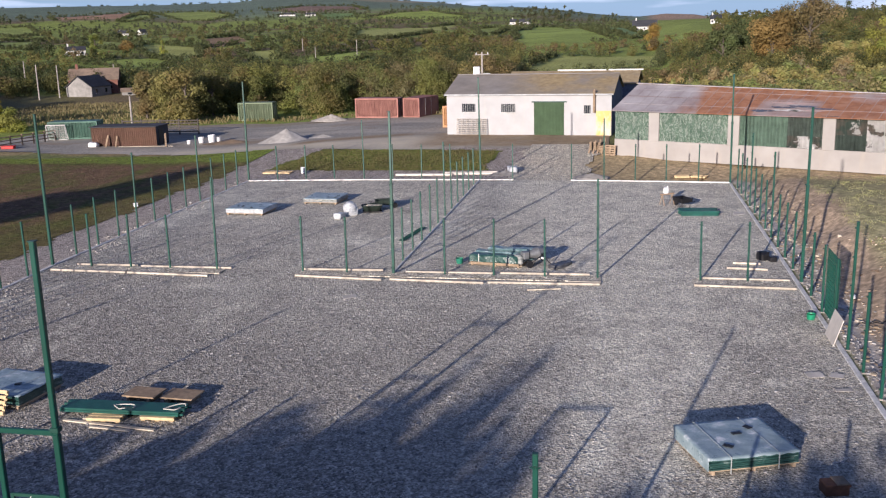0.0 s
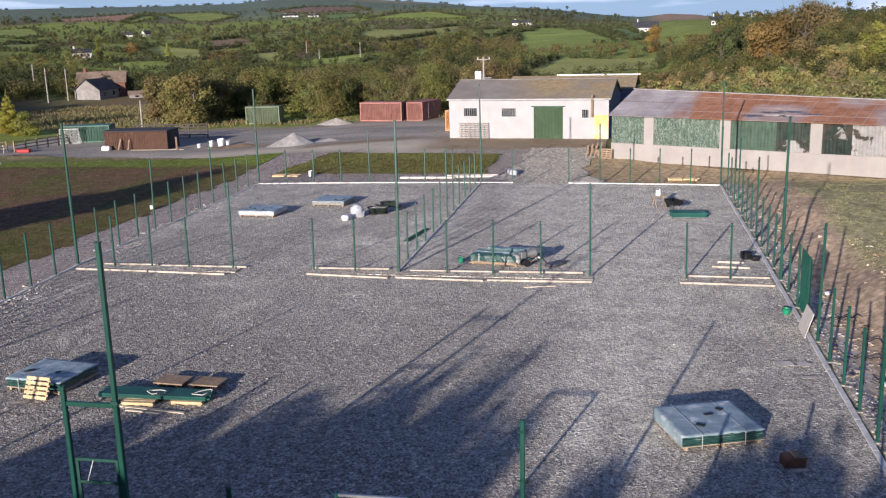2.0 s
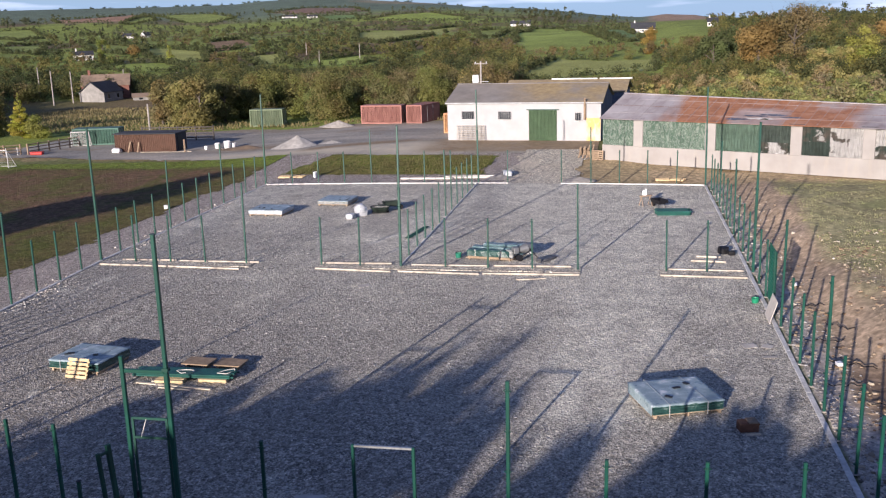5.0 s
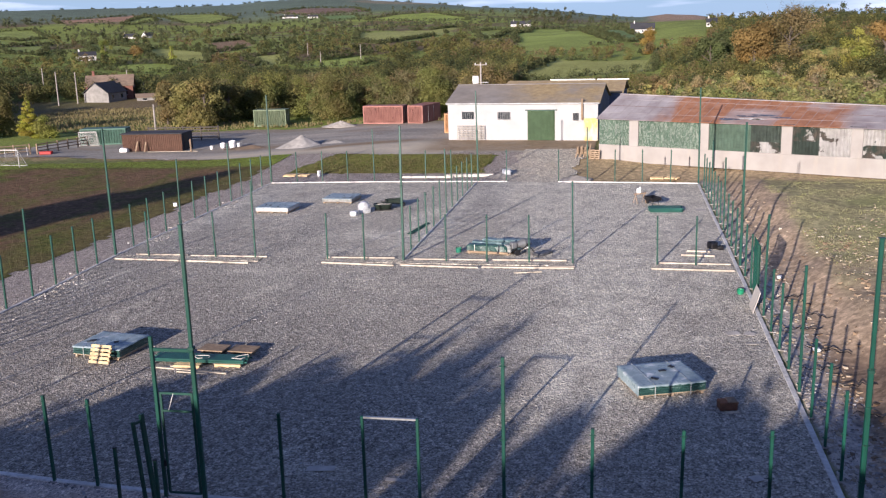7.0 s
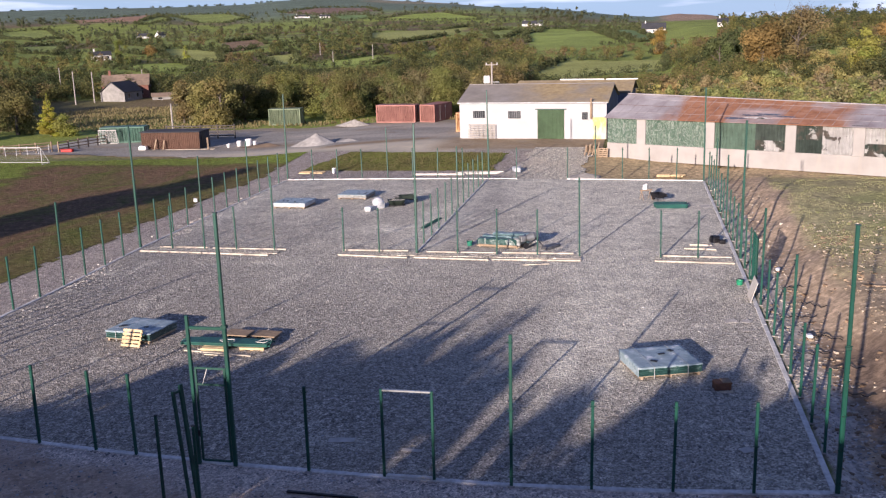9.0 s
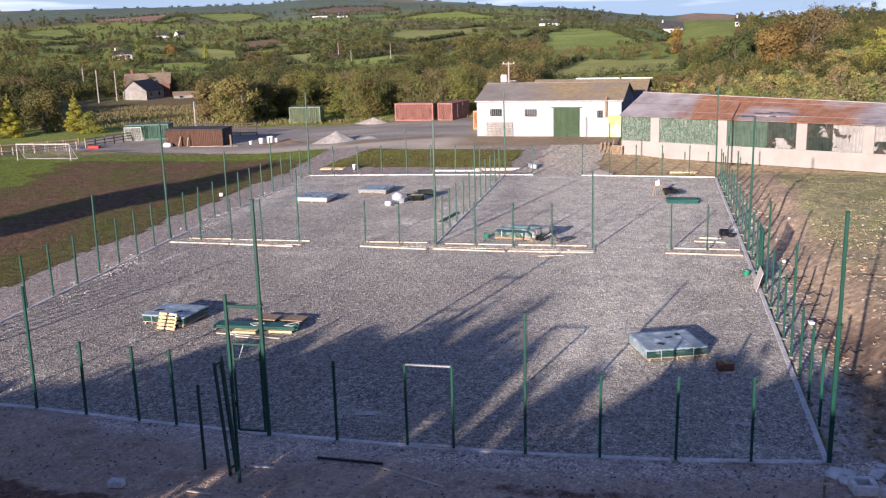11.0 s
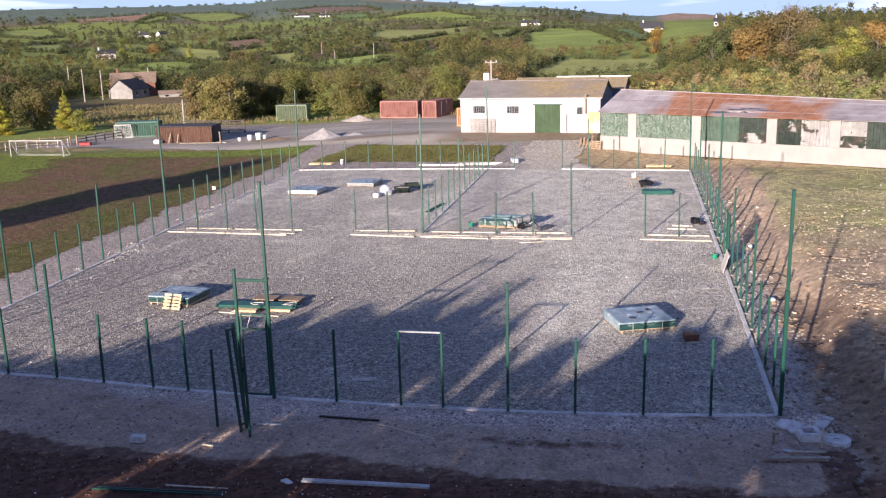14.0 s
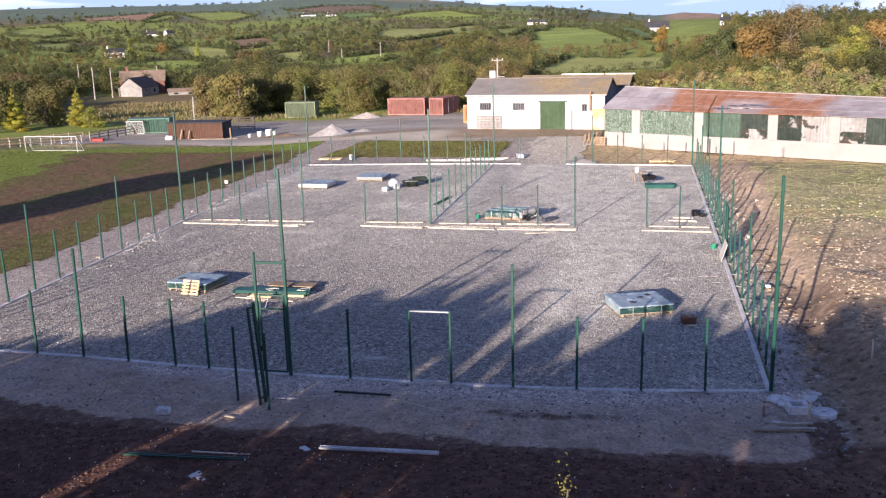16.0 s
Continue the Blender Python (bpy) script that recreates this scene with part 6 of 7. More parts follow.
# ---- stones ----
def stone_field(name, label, pts, mat, seed):
    """Many small rough stones joined into one thing; each is a jittered, squashed block of eight corners."""
    rnd = np.random.default_rng(seed)
    base = np.array([(x, y, z) for x in (-1, 1) for y in (-1, 1) for z in (-0.5, 0.8)], float) * 0.5
    quad = [(0, 1, 3, 2), (4, 6, 7, 5), (0, 4, 5, 1), (2, 3, 7, 6), (1, 5, 7, 3), (0, 2, 6, 4)]
    vs, fs = [], []
    for x, y, z, s in pts:
        v = base * rnd.uniform(0.6, 1.2, (8, 3)) * s * rnd.uniform(0.7, 1.3, 3)
        a = rnd.uniform(0, 6.28)
        r = np.array([(math.cos(a), -math.sin(a), 0), (math.sin(a), math.cos(a), 0), (0, 0, 1)])
        v = v @ r.T + (x, y, z)
        k = len(vs)
        vs.extend(v.tolist())
        fs.extend([tuple(k + i for i in q) for q in quad])
    ob = new(name, quads_mesh(name, vs, fs, mat))
    return tagged(ob, label, "stones", kind="stuff")


r2 = np.random.default_rng(3)
m = Mat("mixed_stone", 0.9, 0, 0.3)
m.to(m.ramp(m.island(), [(0.0, (0.17, 0.125, 0.085)), (0.6, (0.38, 0.31, 0.225)), (0.92, (0.54, 0.47, 0.365)), (1.0, (0.70, 0.65, 0.57))])).bump(m.noise(12, 4), 0.5, 0.02)
M["stones"] = m.m
m = Mat("grey_stone", 0.9, 0, 0.3)
m.to(m.ramp(m.island(), [(0.0, (0.12, 0.118, 0.12)), (0.6, (0.27, 0.262, 0.262)), (1.0, (0.5, 0.49, 0.48))])).bump(m.noise(12, 4), 0.5, 0.02)
M["grey_stones"] = m.m


def scatter(n, x0, x1, y0, y1, s0, s1, lift=0.0, keep=None):
    x, y = r2.uniform(x0, x1, n), r2.uniform(y0, y1, n)
    if keep is not None:
        k = keep(x, y)
        x, y = x[k], y[k]
    z = land_height(x, y) + lift
    s = s0 + (s1 - s0) * r2.random(len(x)) ** 3
    return np.stack([x, y, z, s], 1)


m = Mat("lime_rubble", 0.9, 0, 0.3)
m.to(m.ramp(m.island(), [(0.0, (0.34, 0.31, 0.27)), (0.6, (0.52, 0.48, 0.43)), (1.0, (0.74, 0.71, 0.66))])).bump(m.noise(12, 4), 0.5, 0.02)
M["lime_rubble"] = m.m
m = Mat("corner_stone", 0.9, 0, 0.3)
m.to(m.ramp(m.island(), [(0.0, (0.28, 0.24, 0.20)), (0.5, (0.42, 0.38, 0.335)), (1.0, (0.62, 0.58, 0.53))])).bump(m.noise(12, 4), 0.5, 0.02)
M["corner_stones"] = m.m
m = Mat("ditch_stone", 0.9, 0, 0.3)
m.to(m.ramp(m.island(), [(0.0, (0.12, 0.11, 0.10)), (0.5, (0.29, 0.275, 0.26)), (0.93, (0.46, 0.45, 0.44)), (1.0, (0.70, 0.69, 0.67))])).bump(m.noise(12, 4), 0.5, 0.02)
M["ditch_stones"] = m.m

stone_field("field_stones", "pale stones strewn over the turned field", scatter(34000, 4.6, 26, -4, 60, 0.03, 0.14, 0.0, lambda x, y: (smooth_noise(x, y, 6, 77) + 0.4 * smooth_noise(x, y, 2, 78) > -0.6 + 0.016 * y) & (r2.random(len(x)) < 1.15 - 0.022 * y)), "stones", 4)
stone_field("bank_stones", "rubble and stones in the ditch bank", scatter(2200, 0.5, 5.4, 1, 58, 0.04, 0.2, 0.0, lambda x, y: r2.random(len(x)) < 1.1 - 0.24 * x), "stones", 5)
m = Mat("clay_clod", 0.95, 0, 0.15)
m.to(m.ramp(m.island(), [(0.0, (0.14, 0.095, 0.06)), (0.6, (0.30, 0.22, 0.145)), (1.0, (0.43, 0.34, 0.24))])).bump(m.noise(9, 5), 0.7, 0.03)
M["clay_clods"] = m.m
stone_field("bank_clods", "clods of brown clay over the bank and field", scatter(13000, 1.8, 24, -6, 34, 0.04, 0.22, -0.02, lambda x, y: (smooth_noise(x, y, 3, 79) > -0.5 + 0.03 * y) & ((x > 4.8) | (x < 3.0) | (r2.random(len(x)) < 0.25))), "clay_clods", 9)
stone_field("corner_rubble", "grey rubble round the court's corner", scatter(5200, 0.3, 3.2, -2.6, 12, 0.025, 0.13, -0.02, lambda x, y: r2.random(len(x)) < 1.3 - 0.42 * x), "corner_stones", 10)
stone_field("ditch_rubble", "pale broken stone filling the ditch beside the kerb", scatter(9000, 0.3, 2.8, 3, 60, 0.025, 0.13, -0.01, lambda x, y: r2.random(len(x)) < 1.25 - 0.42 * x), "ditch_stones", 18)
x, y = r2.uniform(-39, 0, 11000), r2.uniform(0.3, 34, 11000)
stone_field("court_stones", "larger loose stones on the court's crushed-stone base",
            np.stack([x, y, np.full(len(x), 0.0), 0.03 + 0.06 * r2.random(len(x)) ** 3], 1), "grey_stones", 6)
x, y = r2.uniform(-45, 2, 3500), r2.uniform(-5, 0.2, 3500)
k = y < front_y(x) - 0.15
stone_field("path_stones", "loose stones on the path before the court", np.stack([x[k], y[k], np.full(k.sum(), -0.03), 0.025 + 0.07 * r2.random(k.sum()) ** 3], 1), "grey_stones", 7)
m = Mat("soil_clod", 0.97, 0, 0.1)
m.to(m.ramp(m.island(), [(0.0, (0.08, 0.045, 0.034)), (0.9, (0.185, 0.105, 0.074)), (1.0, (0.22, 0.16, 0.11))])).bump(m.noise(9, 5), 0.7, 0.03)
M["clod"] = m.m
stone_field("soil_clods", "dark clods of turned topsoil before the court", scatter(14000, -38, 9, -15, -6.3, 0.03, 0.11, 0.0), "clod", 8)


y = r2.uniform(14, 61, 2200)
x = left_x(y) + r2.normal(0.25, 0.5, len(y))
k = smooth_noise(x, y, 5, 71) + 0.5 * smooth_noise(x, y, 1.6, 72) > 0.0
stone_field("kerb_rubble", "pale rubble and mortar crumbs along the side kerb", np.stack([x[k], y[k], np.full(k.sum(), 0.0), 0.03 + 0.08 * r2.random(k.sum()) ** 3], 1), "lime_rubble", 14)
x, y = r2.uniform(-36, 8, 1100), r2.uniform(-14, -5.2, 1100)
stone_field("soil_litter", "pale straw, roots and chips strewn over the dark soil", np.stack([x, y, land_height(x, y) + 0.02, 0.018 + 0.035 * r2.random(len(x)) ** 2], 1), "lime_rubble", 15)


# ---- plants ----
def leaf_cloud(blobs, count, size, tone, gen, spread=0.55):
    """Leaves as small triangles scattered through blobs (x, y, z, rx, rz), each blob of a slightly different tone."""
    blobs = np.asarray(blobs, float)
    w = blobs[:, 3] ** 2 * blobs[:, 4]
    pick = gen.choice(len(blobs), count, p=w / w.sum())
    d = gen.normal(size=(count, 3))
    d /= np.linalg.norm(d, axis=1)[:, None]
    rad = gen.random(count) ** 0.4 * gen.uniform(0.85, 1.2, count)
    c = blobs[pick, :3] + d * rad[:, None] * np.stack([blobs[pick, 3], blobs[pick, 3], blobs[pick, 4]], 1)
    nrm = 1.25 * d + (0, 0, 0.25) + gen.normal(size=(count, 3)) * spread
    nrm /= np.linalg.norm(nrm, axis=1)[:, None]
    up = gen.normal(size=(count, 3))
    u = np.cross(nrm, up)
    u /= np.linalg.norm(u, axis=1)[:, None] + 1e-9
    v = np.cross(nrm, u)
    s = (size * gen.uniform(0.6, 1.5, count))[:, None]
    q = np.stack([c - u * s - v * s * 0.7, c + u * s - v * s * 0.6, c + u * s * gen.uniform(-0.5, 0.5, (count, 1)) + v * s * 1.1 + nrm * s * 0.2], 1)
    verts = q.reshape(-1, 3)
    faces = np.arange(count * 3).reshape(-1, 3)
    shade = gen.uniform(0.8, 1.22, (len(blobs), 1)) * gen.uniform(0.93, 1.07, (len(blobs), 3))
    t = np.asarray(tone)[None] * shade[pick] * gen.uniform(0.88, 1.12, (count, 1))
    col = np.ones((count * 3, 4))
    col[:, :3] = np.repeat(t, 3, 0)
    return verts, faces, col


OLIVE, GREEN, DARK, BROWN, ORANGE, GOLD = (0.255, 0.228, 0.085), (0.20, 0.212, 0.076), (0.125, 0.15, 0.060), (0.26, 0.205, 0.095), (0.31, 0.22, 0.08), (0.32, 0.315, 0.08)


def crown_blobs(h, w, gen, n=9, base=0.3):
    out = []
    for i in range(n):
        t = gen.uniform(base, 0.92)
        reach = w * 0.5 * math.sin(math.pi * min(0.97, (t - base * 0.55) / (1.02 - base * 0.55))) ** 0.7
        a = gen.uniform(0, math.tau)
        k = reach * gen.uniform(0.2, 0.75)
        r = w * gen.uniform(0.15, 0.27)
        out.append((k * math.cos(a), k * math.sin(a), h * t, r, r * gen.uniform(0.7, 1.0)))
    out.append((0, 0, h * 0.88, w * 0.16, h * 0.1))
    return out


def tree(x, y, h, w, tone, label, seed, leaves=1500, size=0.2, z=None, base=0.3, bare=0.0, name="tree", clumps=11):
    gen = np.random.default_rng(seed)
    zz = float(land_height([x], [y])[0]) if z is None else z
    t = thing(name, label, "tree", pose(x, y, zz - 0.05), "trees")
    blobs = crown_blobs(h, w, gen, clumps, base)
    bm = bmesh.new()
    rod(bm, (0, 0, 0), (0, 0, h * 0.45), w * 0.035 + 0.06, 8, w * 0.02 + 0.03)
    rod(bm, (0, 0, h * 0.45), (gen.normal() * 0.2, gen.normal() * 0.2, h * 0.86), w * 0.02 + 0.03, 6, 0.02)
    for b in blobs:
        z0 = min(b[2] * 0.7, h * 0.6)
        rod(bm, (0, 0, z0), (b[0], b[1], b[2]), 0.05 + w * 0.006, 5, 0.012)
        if bare:
            for _ in range(7):
                e = gen.normal(size=3) * b[3] * 0.8
                rod(bm, (b[0], b[1], b[2]), (b[0] + e[0], b[1] + e[1], b[2] + abs(e[2])), 0.03, 4, 0.006)
    part("trunk", bm, "bark", t)
    v, f, c = leaf_cloud(blobs, leaves, size, tone, gen)
    part("crown", quads_mesh("crown", v, f, "leaf", c), "leaf", t)
    return t


def conifer(x, y, h, w, tone, label, seed, leaves=1400, size=0.16):
    gen = np.random.default_rng(seed)
    t = thing("conifer", label, "tree", pose(x, y, float(land_height([x], [y])[0]) - 0.05), "trees")
    part("trunk", rod(bmesh.new(), (0, 0, 0), (0, 0, h * 0.95), 0.16, 8, 0.02), "bark", t)
    blobs = []
    for i in range(26):
        k = i / 25
        a = i * 2.4
        rr = w * 0.5 * (1 - k) ** 0.85
        blobs.append((rr * 0.5 * math.cos(a), rr * 0.5 * math.sin(a), h * (0.06 + 0.90 * k), max(0.10, rr * 0.46), max(0.2, h * 0.05)))
    v, f, c = leaf_cloud(blobs, leaves, size, tone, gen)
    part("crown", quads_mesh("crown", v, f, "leaf", c), "leaf", t)
    return t


# trees behind the camera: only their long shadows and one sapling's tip come into view
row = random.Random(17)
SLANT = math.tan(radians(SUN_AZ))
LONG = math.cos(radians(SUN_AZ)) / math.tan(radians(SUN_ELEV))
u = -62.0
while u < 21:
    # how far their shade reaches, along the line that it crosses the court's front at u
    reach = float(np.interp(u, [-62, -44, -38, -33, -31, -29.6, -28.8, -27.6, -26.6, -25, -24, -22.6, -21, -19.6, -18, -16.8, -15.8, -15.2, -14.6, -14.0, -8.9, -8.5, -8.1, -7.6, -6.6, -5.5, -4.6, -4.1, -3.7, -3.2, -1, 0.5, 2.5, 5, 7, 21],
                            [0, 0, -1, 2, 7, 9, 7.5, 8.5, 9.5, 11, 13.5, 17, 18, 17.5, 15, 14, 17, 8, 2, -8, -8, 4, 8, 11, 11.5, 11, 9.5, 8.5, 9.5, 12, 13, 17, 17, 14, 10, 8]))
    if reach > -3:
        ty = -27 + row.uniform(-1.2, 1.2)
        h = (reach - ty) / LONG * row.uniform(0.85, 1.06)
        tx = u + SLANT * ty
        if -19.0 < tx < 4.0 and h > 8.2:
            ty = -45 + row.uniform(-1.5, 1.5)
            h = (reach - ty) / LONG * row.uniform(0.85, 1.06)
            tx = u + SLANT * ty
        tree(tx, ty, h, row.uniform(2.9, 4.1) if u < -15.4 or u > -9.3 else row.uniform(1.4, 2.2), OLIVE, "slender autumn tree in the row behind the soil", 400 + int(u * 3), (480 if -17.3 < u < -14 else 1000 if -8 < u < -1 else 560 if u > -1 else 660) if reach > 9 else 440, 0.23, base=0.58, clumps=26)
    u += row.uniform(0.85, 1.45)
for u, reach in ((-18.6, 21.5), (-17.5, 19.0), (-16.9, 20.5), (-16.2, 22.5), (-15.4, 17.0), (-14.7, 14.0), (-14.0, 16.5), (-13.4, 11.0), (-12.3, 8.0), (-10.9, 9.5), (-10.2, 12.0), (-24.8, 13.5), (-26.4, 11.0), (-30.2, 9.0), (-6.4, 16.0), (-3.9, 12.0), (-13.1, 6.0), (-12.0, 9.5), (-11.5, 4.0), (-10.6, 7.0), (-9.6, 10.0), (-9.1, 5.0)):
    ty = -47 + row.uniform(-1, 1)
    tree(u + SLANT * ty, ty, (reach - ty) / LONG, row.uniform(0.9, 1.5), OLIVE, "thin half-bare tree in the row behind the soil", 700 + int(u * 7), 500 if -14.5 < u < -9 else 420, 0.18, base=0.7 if -14.5 < u < -9 else 0.4, clumps=16)
x = -66.0
while x < 18:
    gap = -25 < x < -16
    h = row.uniform(4.7, 5.25) if gap else row.uniform(5.5, 6.0)
    if row.random() < (0.72 if gap else 0.97):
        tree(x, -31 + row.uniform(-1.0, 1.0), h, row.uniform(3.0, 4.0), GREEN, "bushy tree in the hedge behind the soil", 900 + int(x * 3), 1000, 0.26, base=0.03, clumps=16)
    x += row.uniform(1.8, 2.6)
fill = random.Random(23)
for u, reach in ((-31.2, 0.5), (-29.6, -0.5), (-28.4, -1.5), (-27.2, -1.0), (-25.9, 0.0), (-24.6, 0.5), (-23.2, 0.0), (-21.9, -0.5)):
    ty = -38 + fill.uniform(-1, 1)
    tree(u + SLANT * ty, ty, (reach - ty) / LONG, fill.uniform(2.6, 3.4), OLIVE, "leafy tree in the row behind the soil", 1200 + int(u * 5), 1700, 0.27, base=0.04, clumps=18)
tree(-5.99, -24.6, 9.05, 0.8, GOLD, "slender young tree with yellow leaves", 131, 420, 0.017, base=0.3)
for i, (x, y, h, w) in enumerate(((-68.7, -14, 18.0, 9.6), (-71.7, -24, 19.5, 9.6), (-74.7, -36, 21.0, 9.6))):
    tree(x, y, h, w, DARK, "large dark tree beyond the field", 140 + i, 6000, 0.36, base=0.08)


def at(az_x, az_y, dist):
    """A spot so many metres from the hub along a horizontal direction."""
    n = math.hypot(az_x, az_y)
    return HUB[0] + 0.7 + az_x / n * dist, HUB[1] + az_y / n * dist


conifer(*at(-54.6, 83.9, 162), 6.6, 5.0, (0.42, 0.40, 0.07), "golden-green conifer at the field's corner", 201, 14000, 0.062)
conifer(*at(-59.4, 80.6, 162), 6.8, 5.0, (0.42, 0.40, 0.07), "golden-green conifer at the field's corner", 202, 14000, 0.062)
tree(*at(-56.9, 82.2, 168), 6.0, 8.0, (0.21, 0.195, 0.075), "rounded shrub between two conifers", 203, 6500, 0.12, base=0.01)
tree(*at(-53.2, 84.6, 160), 3.4, 4.2, (0.26, 0.27, 0.07), "low yellow-green shrub beside a conifer", 204, 2500, 0.1, base=0.01)
for i, (dx, dd, h, w, tone) in enumerate(((-42.6, 166, 6.6, 6.5, OLIVE), (-40.6, 163, 7.4, 7.5, OLIVE), (-38.2, 170, 6.6, 7.0, (0.17, 0.165, 0.065)), (-44.6, 172, 6.6, 5.0, BROWN), (-36.0, 176, 6.0, 7.5, (0.19, 0.185, 0.07)))):
    tree(*at(dx, 91.2, dd), h, w, tone, "broad rounded tree at the yard's far side", 210 + i, 5000, 0.15, base=0.1)
tree(*at(14.3, 99.0, 190), 12.5, 12.0, BROWN, "great half-bare autumn tree on the wooded rise", 220, 5500, 0.15, bare=1.0)
tree(*at(11.2, 99.2, 185), 10.5, 11.0, ORANGE, "russet autumn tree on the wooded rise", 221, 8000, 0.16)
tree(*at(20.0, 98.0, 180), 9.6, 6.5, GOLD, "bright yellow-green tree on the wooded rise", 222, 4500, 0.16, base=0.1)
tree(*at(22.2, 97.3, 182), 10.5, 6.5, ORANGE, "russet tree on the wooded rise", 223, 4500, 0.16, base=0.1)
tree(1.5, 344.6, 9.0, 9.5, (0.38, 0.26, 0.075), "orange autumn tree below the hill", 224, 4000, 0.17, base=0.08)
tree(-186.3, 336.6, 7.4, 4.6, (0.36, 0.37, 0.08), "golden-green poplar in the valley", 227, 1500, 0.16, base=0.1)
tree(-230.3, 362.8, 8.2, 7.0, (0.25, 0.27, 0.07), "yellow-green tree by a white farmhouse", 228, 2200, 0.17, base=0.12)
tree(-224.1, 377.2, 5.2, 7.0, ORANGE, "low russet tree in the valley", 229, 1800, 0.17, base=0.12)
tree(*at(7.4, 99.6, 215), 9.5, 7.5, DARK, "dark tree at the wood's edge", 225, 4000, 0.18)
tree(*at(9.0, 99.6, 225), 11.0, 8.0, DARK, "dark tree at the wood's edge", 226, 4000, 0.18)


def wood(name, label, spots, seed, gain=1.0):
    """A far wood as one mass: clumps of leaves per tree at (x, y, height, width, tone)."""
    gen = np.random.default_rng(seed)
    V, F, C, k = [], [], [], 0
    for x, y, z, h, w, tone, n, size in spots:
        blobs = np.array(crown_blobs(h, w, gen, 5 if n < 150 else 13, 0.1))
        v, f, c = leaf_cloud(blobs, n, size, tuple(gain * k for k in tone), gen)
        V.append(v + (x, y, z))
        F.append(f + k)
        C.append(c)
        k += len(v)
    me = quads_mesh(name, np.vstack(V), np.vstack(F), "leaf", np.vstack(C))
    return tagged(new(name, me), label, "woodland", kind="stuff")


def spots(n, x0, x1, y0, y1, h0, h1, gen, tones, leaves, size, keep=None):
    x, y = gen.uniform(x0, x1, n), gen.uniform(y0, y1, n)
    if keep is not None:
        k = keep(x, y)
        x, y = x[k], y[k]
    z = land_height(x, y) - 0.2
    out = []
    for a, b, c in zip(x, y, z):
        h = gen.uniform(h0, h1)
        out.append((a, b, c, h, h * gen.uniform(0.7, 1.05), tones[gen.integers(len(tones))], leaves, size))
    return out


gen = np.random.default_rng(12)
wood("near_wood", "scrubby autumn wood behind the containers",
     spots(130, -78, -24, 119, 158, 4.2, 8.0, gen, [OLIVE, GREEN, GREEN, BROWN, (0.23, 0.24, 0.075), (0.21, 0.19, 0.09)], 2500, 0.095,
           lambda x, y: (y > 119 + 0.35 * np.maximum(0, -x - 52)) & (y > 112 + 0.6 * np.maximum(0, -x - 50)))
     + spots(12, -30, -8, 118, 150, 2.0, 4.0, gen, [OLIVE, GREEN, BROWN], 800, 0.16), 31)
wood("barn_wood", "autumn wood on the rise behind the barn",
     spots(300, -8, 60, 84, 215, 2.4, 5.2, gen, [OLIVE, GREEN, BROWN, OLIVE, (0.24, 0.20, 0.10), OLIVE, (0.17, 0.18, 0.06)], 1500, 0.125,
           lambda x, y: (y > 92 - 0.49 * (x + 9)) & (smooth_noise(x, y, 16, 44) + 0.4 * smooth_noise(x, y, 6, 45) > -0.35) & (np.hypot(x - 22, y - 118) > 7) & ((x - HUB[0]) / (y - HUB[1]) > 0.07 + 0.03 * smooth_noise(x, y, 20, 5)) & ((x - HUB[0]) / (y - HUB[1]) < 0.30)) + spots(26, -8, 8, 100, 190, 2.0, 4.5, gen, [OLIVE, GREEN, BROWN], 700, 0.18), 32, 1.55)
wood("barn_scrub", "low autumn scrub close behind the barn",
     spots(1500, -8, 56, 50, 150, 2.0, 4.4, gen, [GREEN, OLIVE, DARK, (0.24, 0.205, 0.12), GREEN, (0.21, 0.19, 0.09)], 430, 0.14,
           lambda x, y: (y + 0.49 * (x + 9) > 89) & (y + 0.49 * (x + 9) < 150) & ((x - HUB[0]) / (y - HUB[1]) > 0.045)), 35, 1.35)
wood("side_wood", "low wood and scrub beyond the field's corner",
     spots(230, -190, -86, 92, 205, 4.0, 8.0, gen, [OLIVE, GREEN, BROWN, DARK, OLIVE], 450, 0.23,
           lambda x, y: (((x - HUB[0]) / (y - HUB[1]) < -0.69) | (y > 205)) & (np.hypot(x + 137, y - 200) > 14)), 33, 0.6)
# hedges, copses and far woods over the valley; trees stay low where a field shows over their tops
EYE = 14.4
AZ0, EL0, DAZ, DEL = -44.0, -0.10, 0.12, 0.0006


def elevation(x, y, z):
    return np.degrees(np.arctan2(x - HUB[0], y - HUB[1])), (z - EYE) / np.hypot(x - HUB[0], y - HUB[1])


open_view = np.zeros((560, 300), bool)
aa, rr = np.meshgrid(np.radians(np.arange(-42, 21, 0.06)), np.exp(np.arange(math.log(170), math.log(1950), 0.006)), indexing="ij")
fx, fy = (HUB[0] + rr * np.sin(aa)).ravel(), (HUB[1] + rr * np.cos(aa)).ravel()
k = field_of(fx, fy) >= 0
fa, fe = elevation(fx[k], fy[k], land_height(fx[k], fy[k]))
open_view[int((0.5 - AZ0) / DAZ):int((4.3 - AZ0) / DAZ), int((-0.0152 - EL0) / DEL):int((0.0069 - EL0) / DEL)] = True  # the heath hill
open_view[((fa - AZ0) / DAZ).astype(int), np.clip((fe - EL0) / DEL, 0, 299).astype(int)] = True


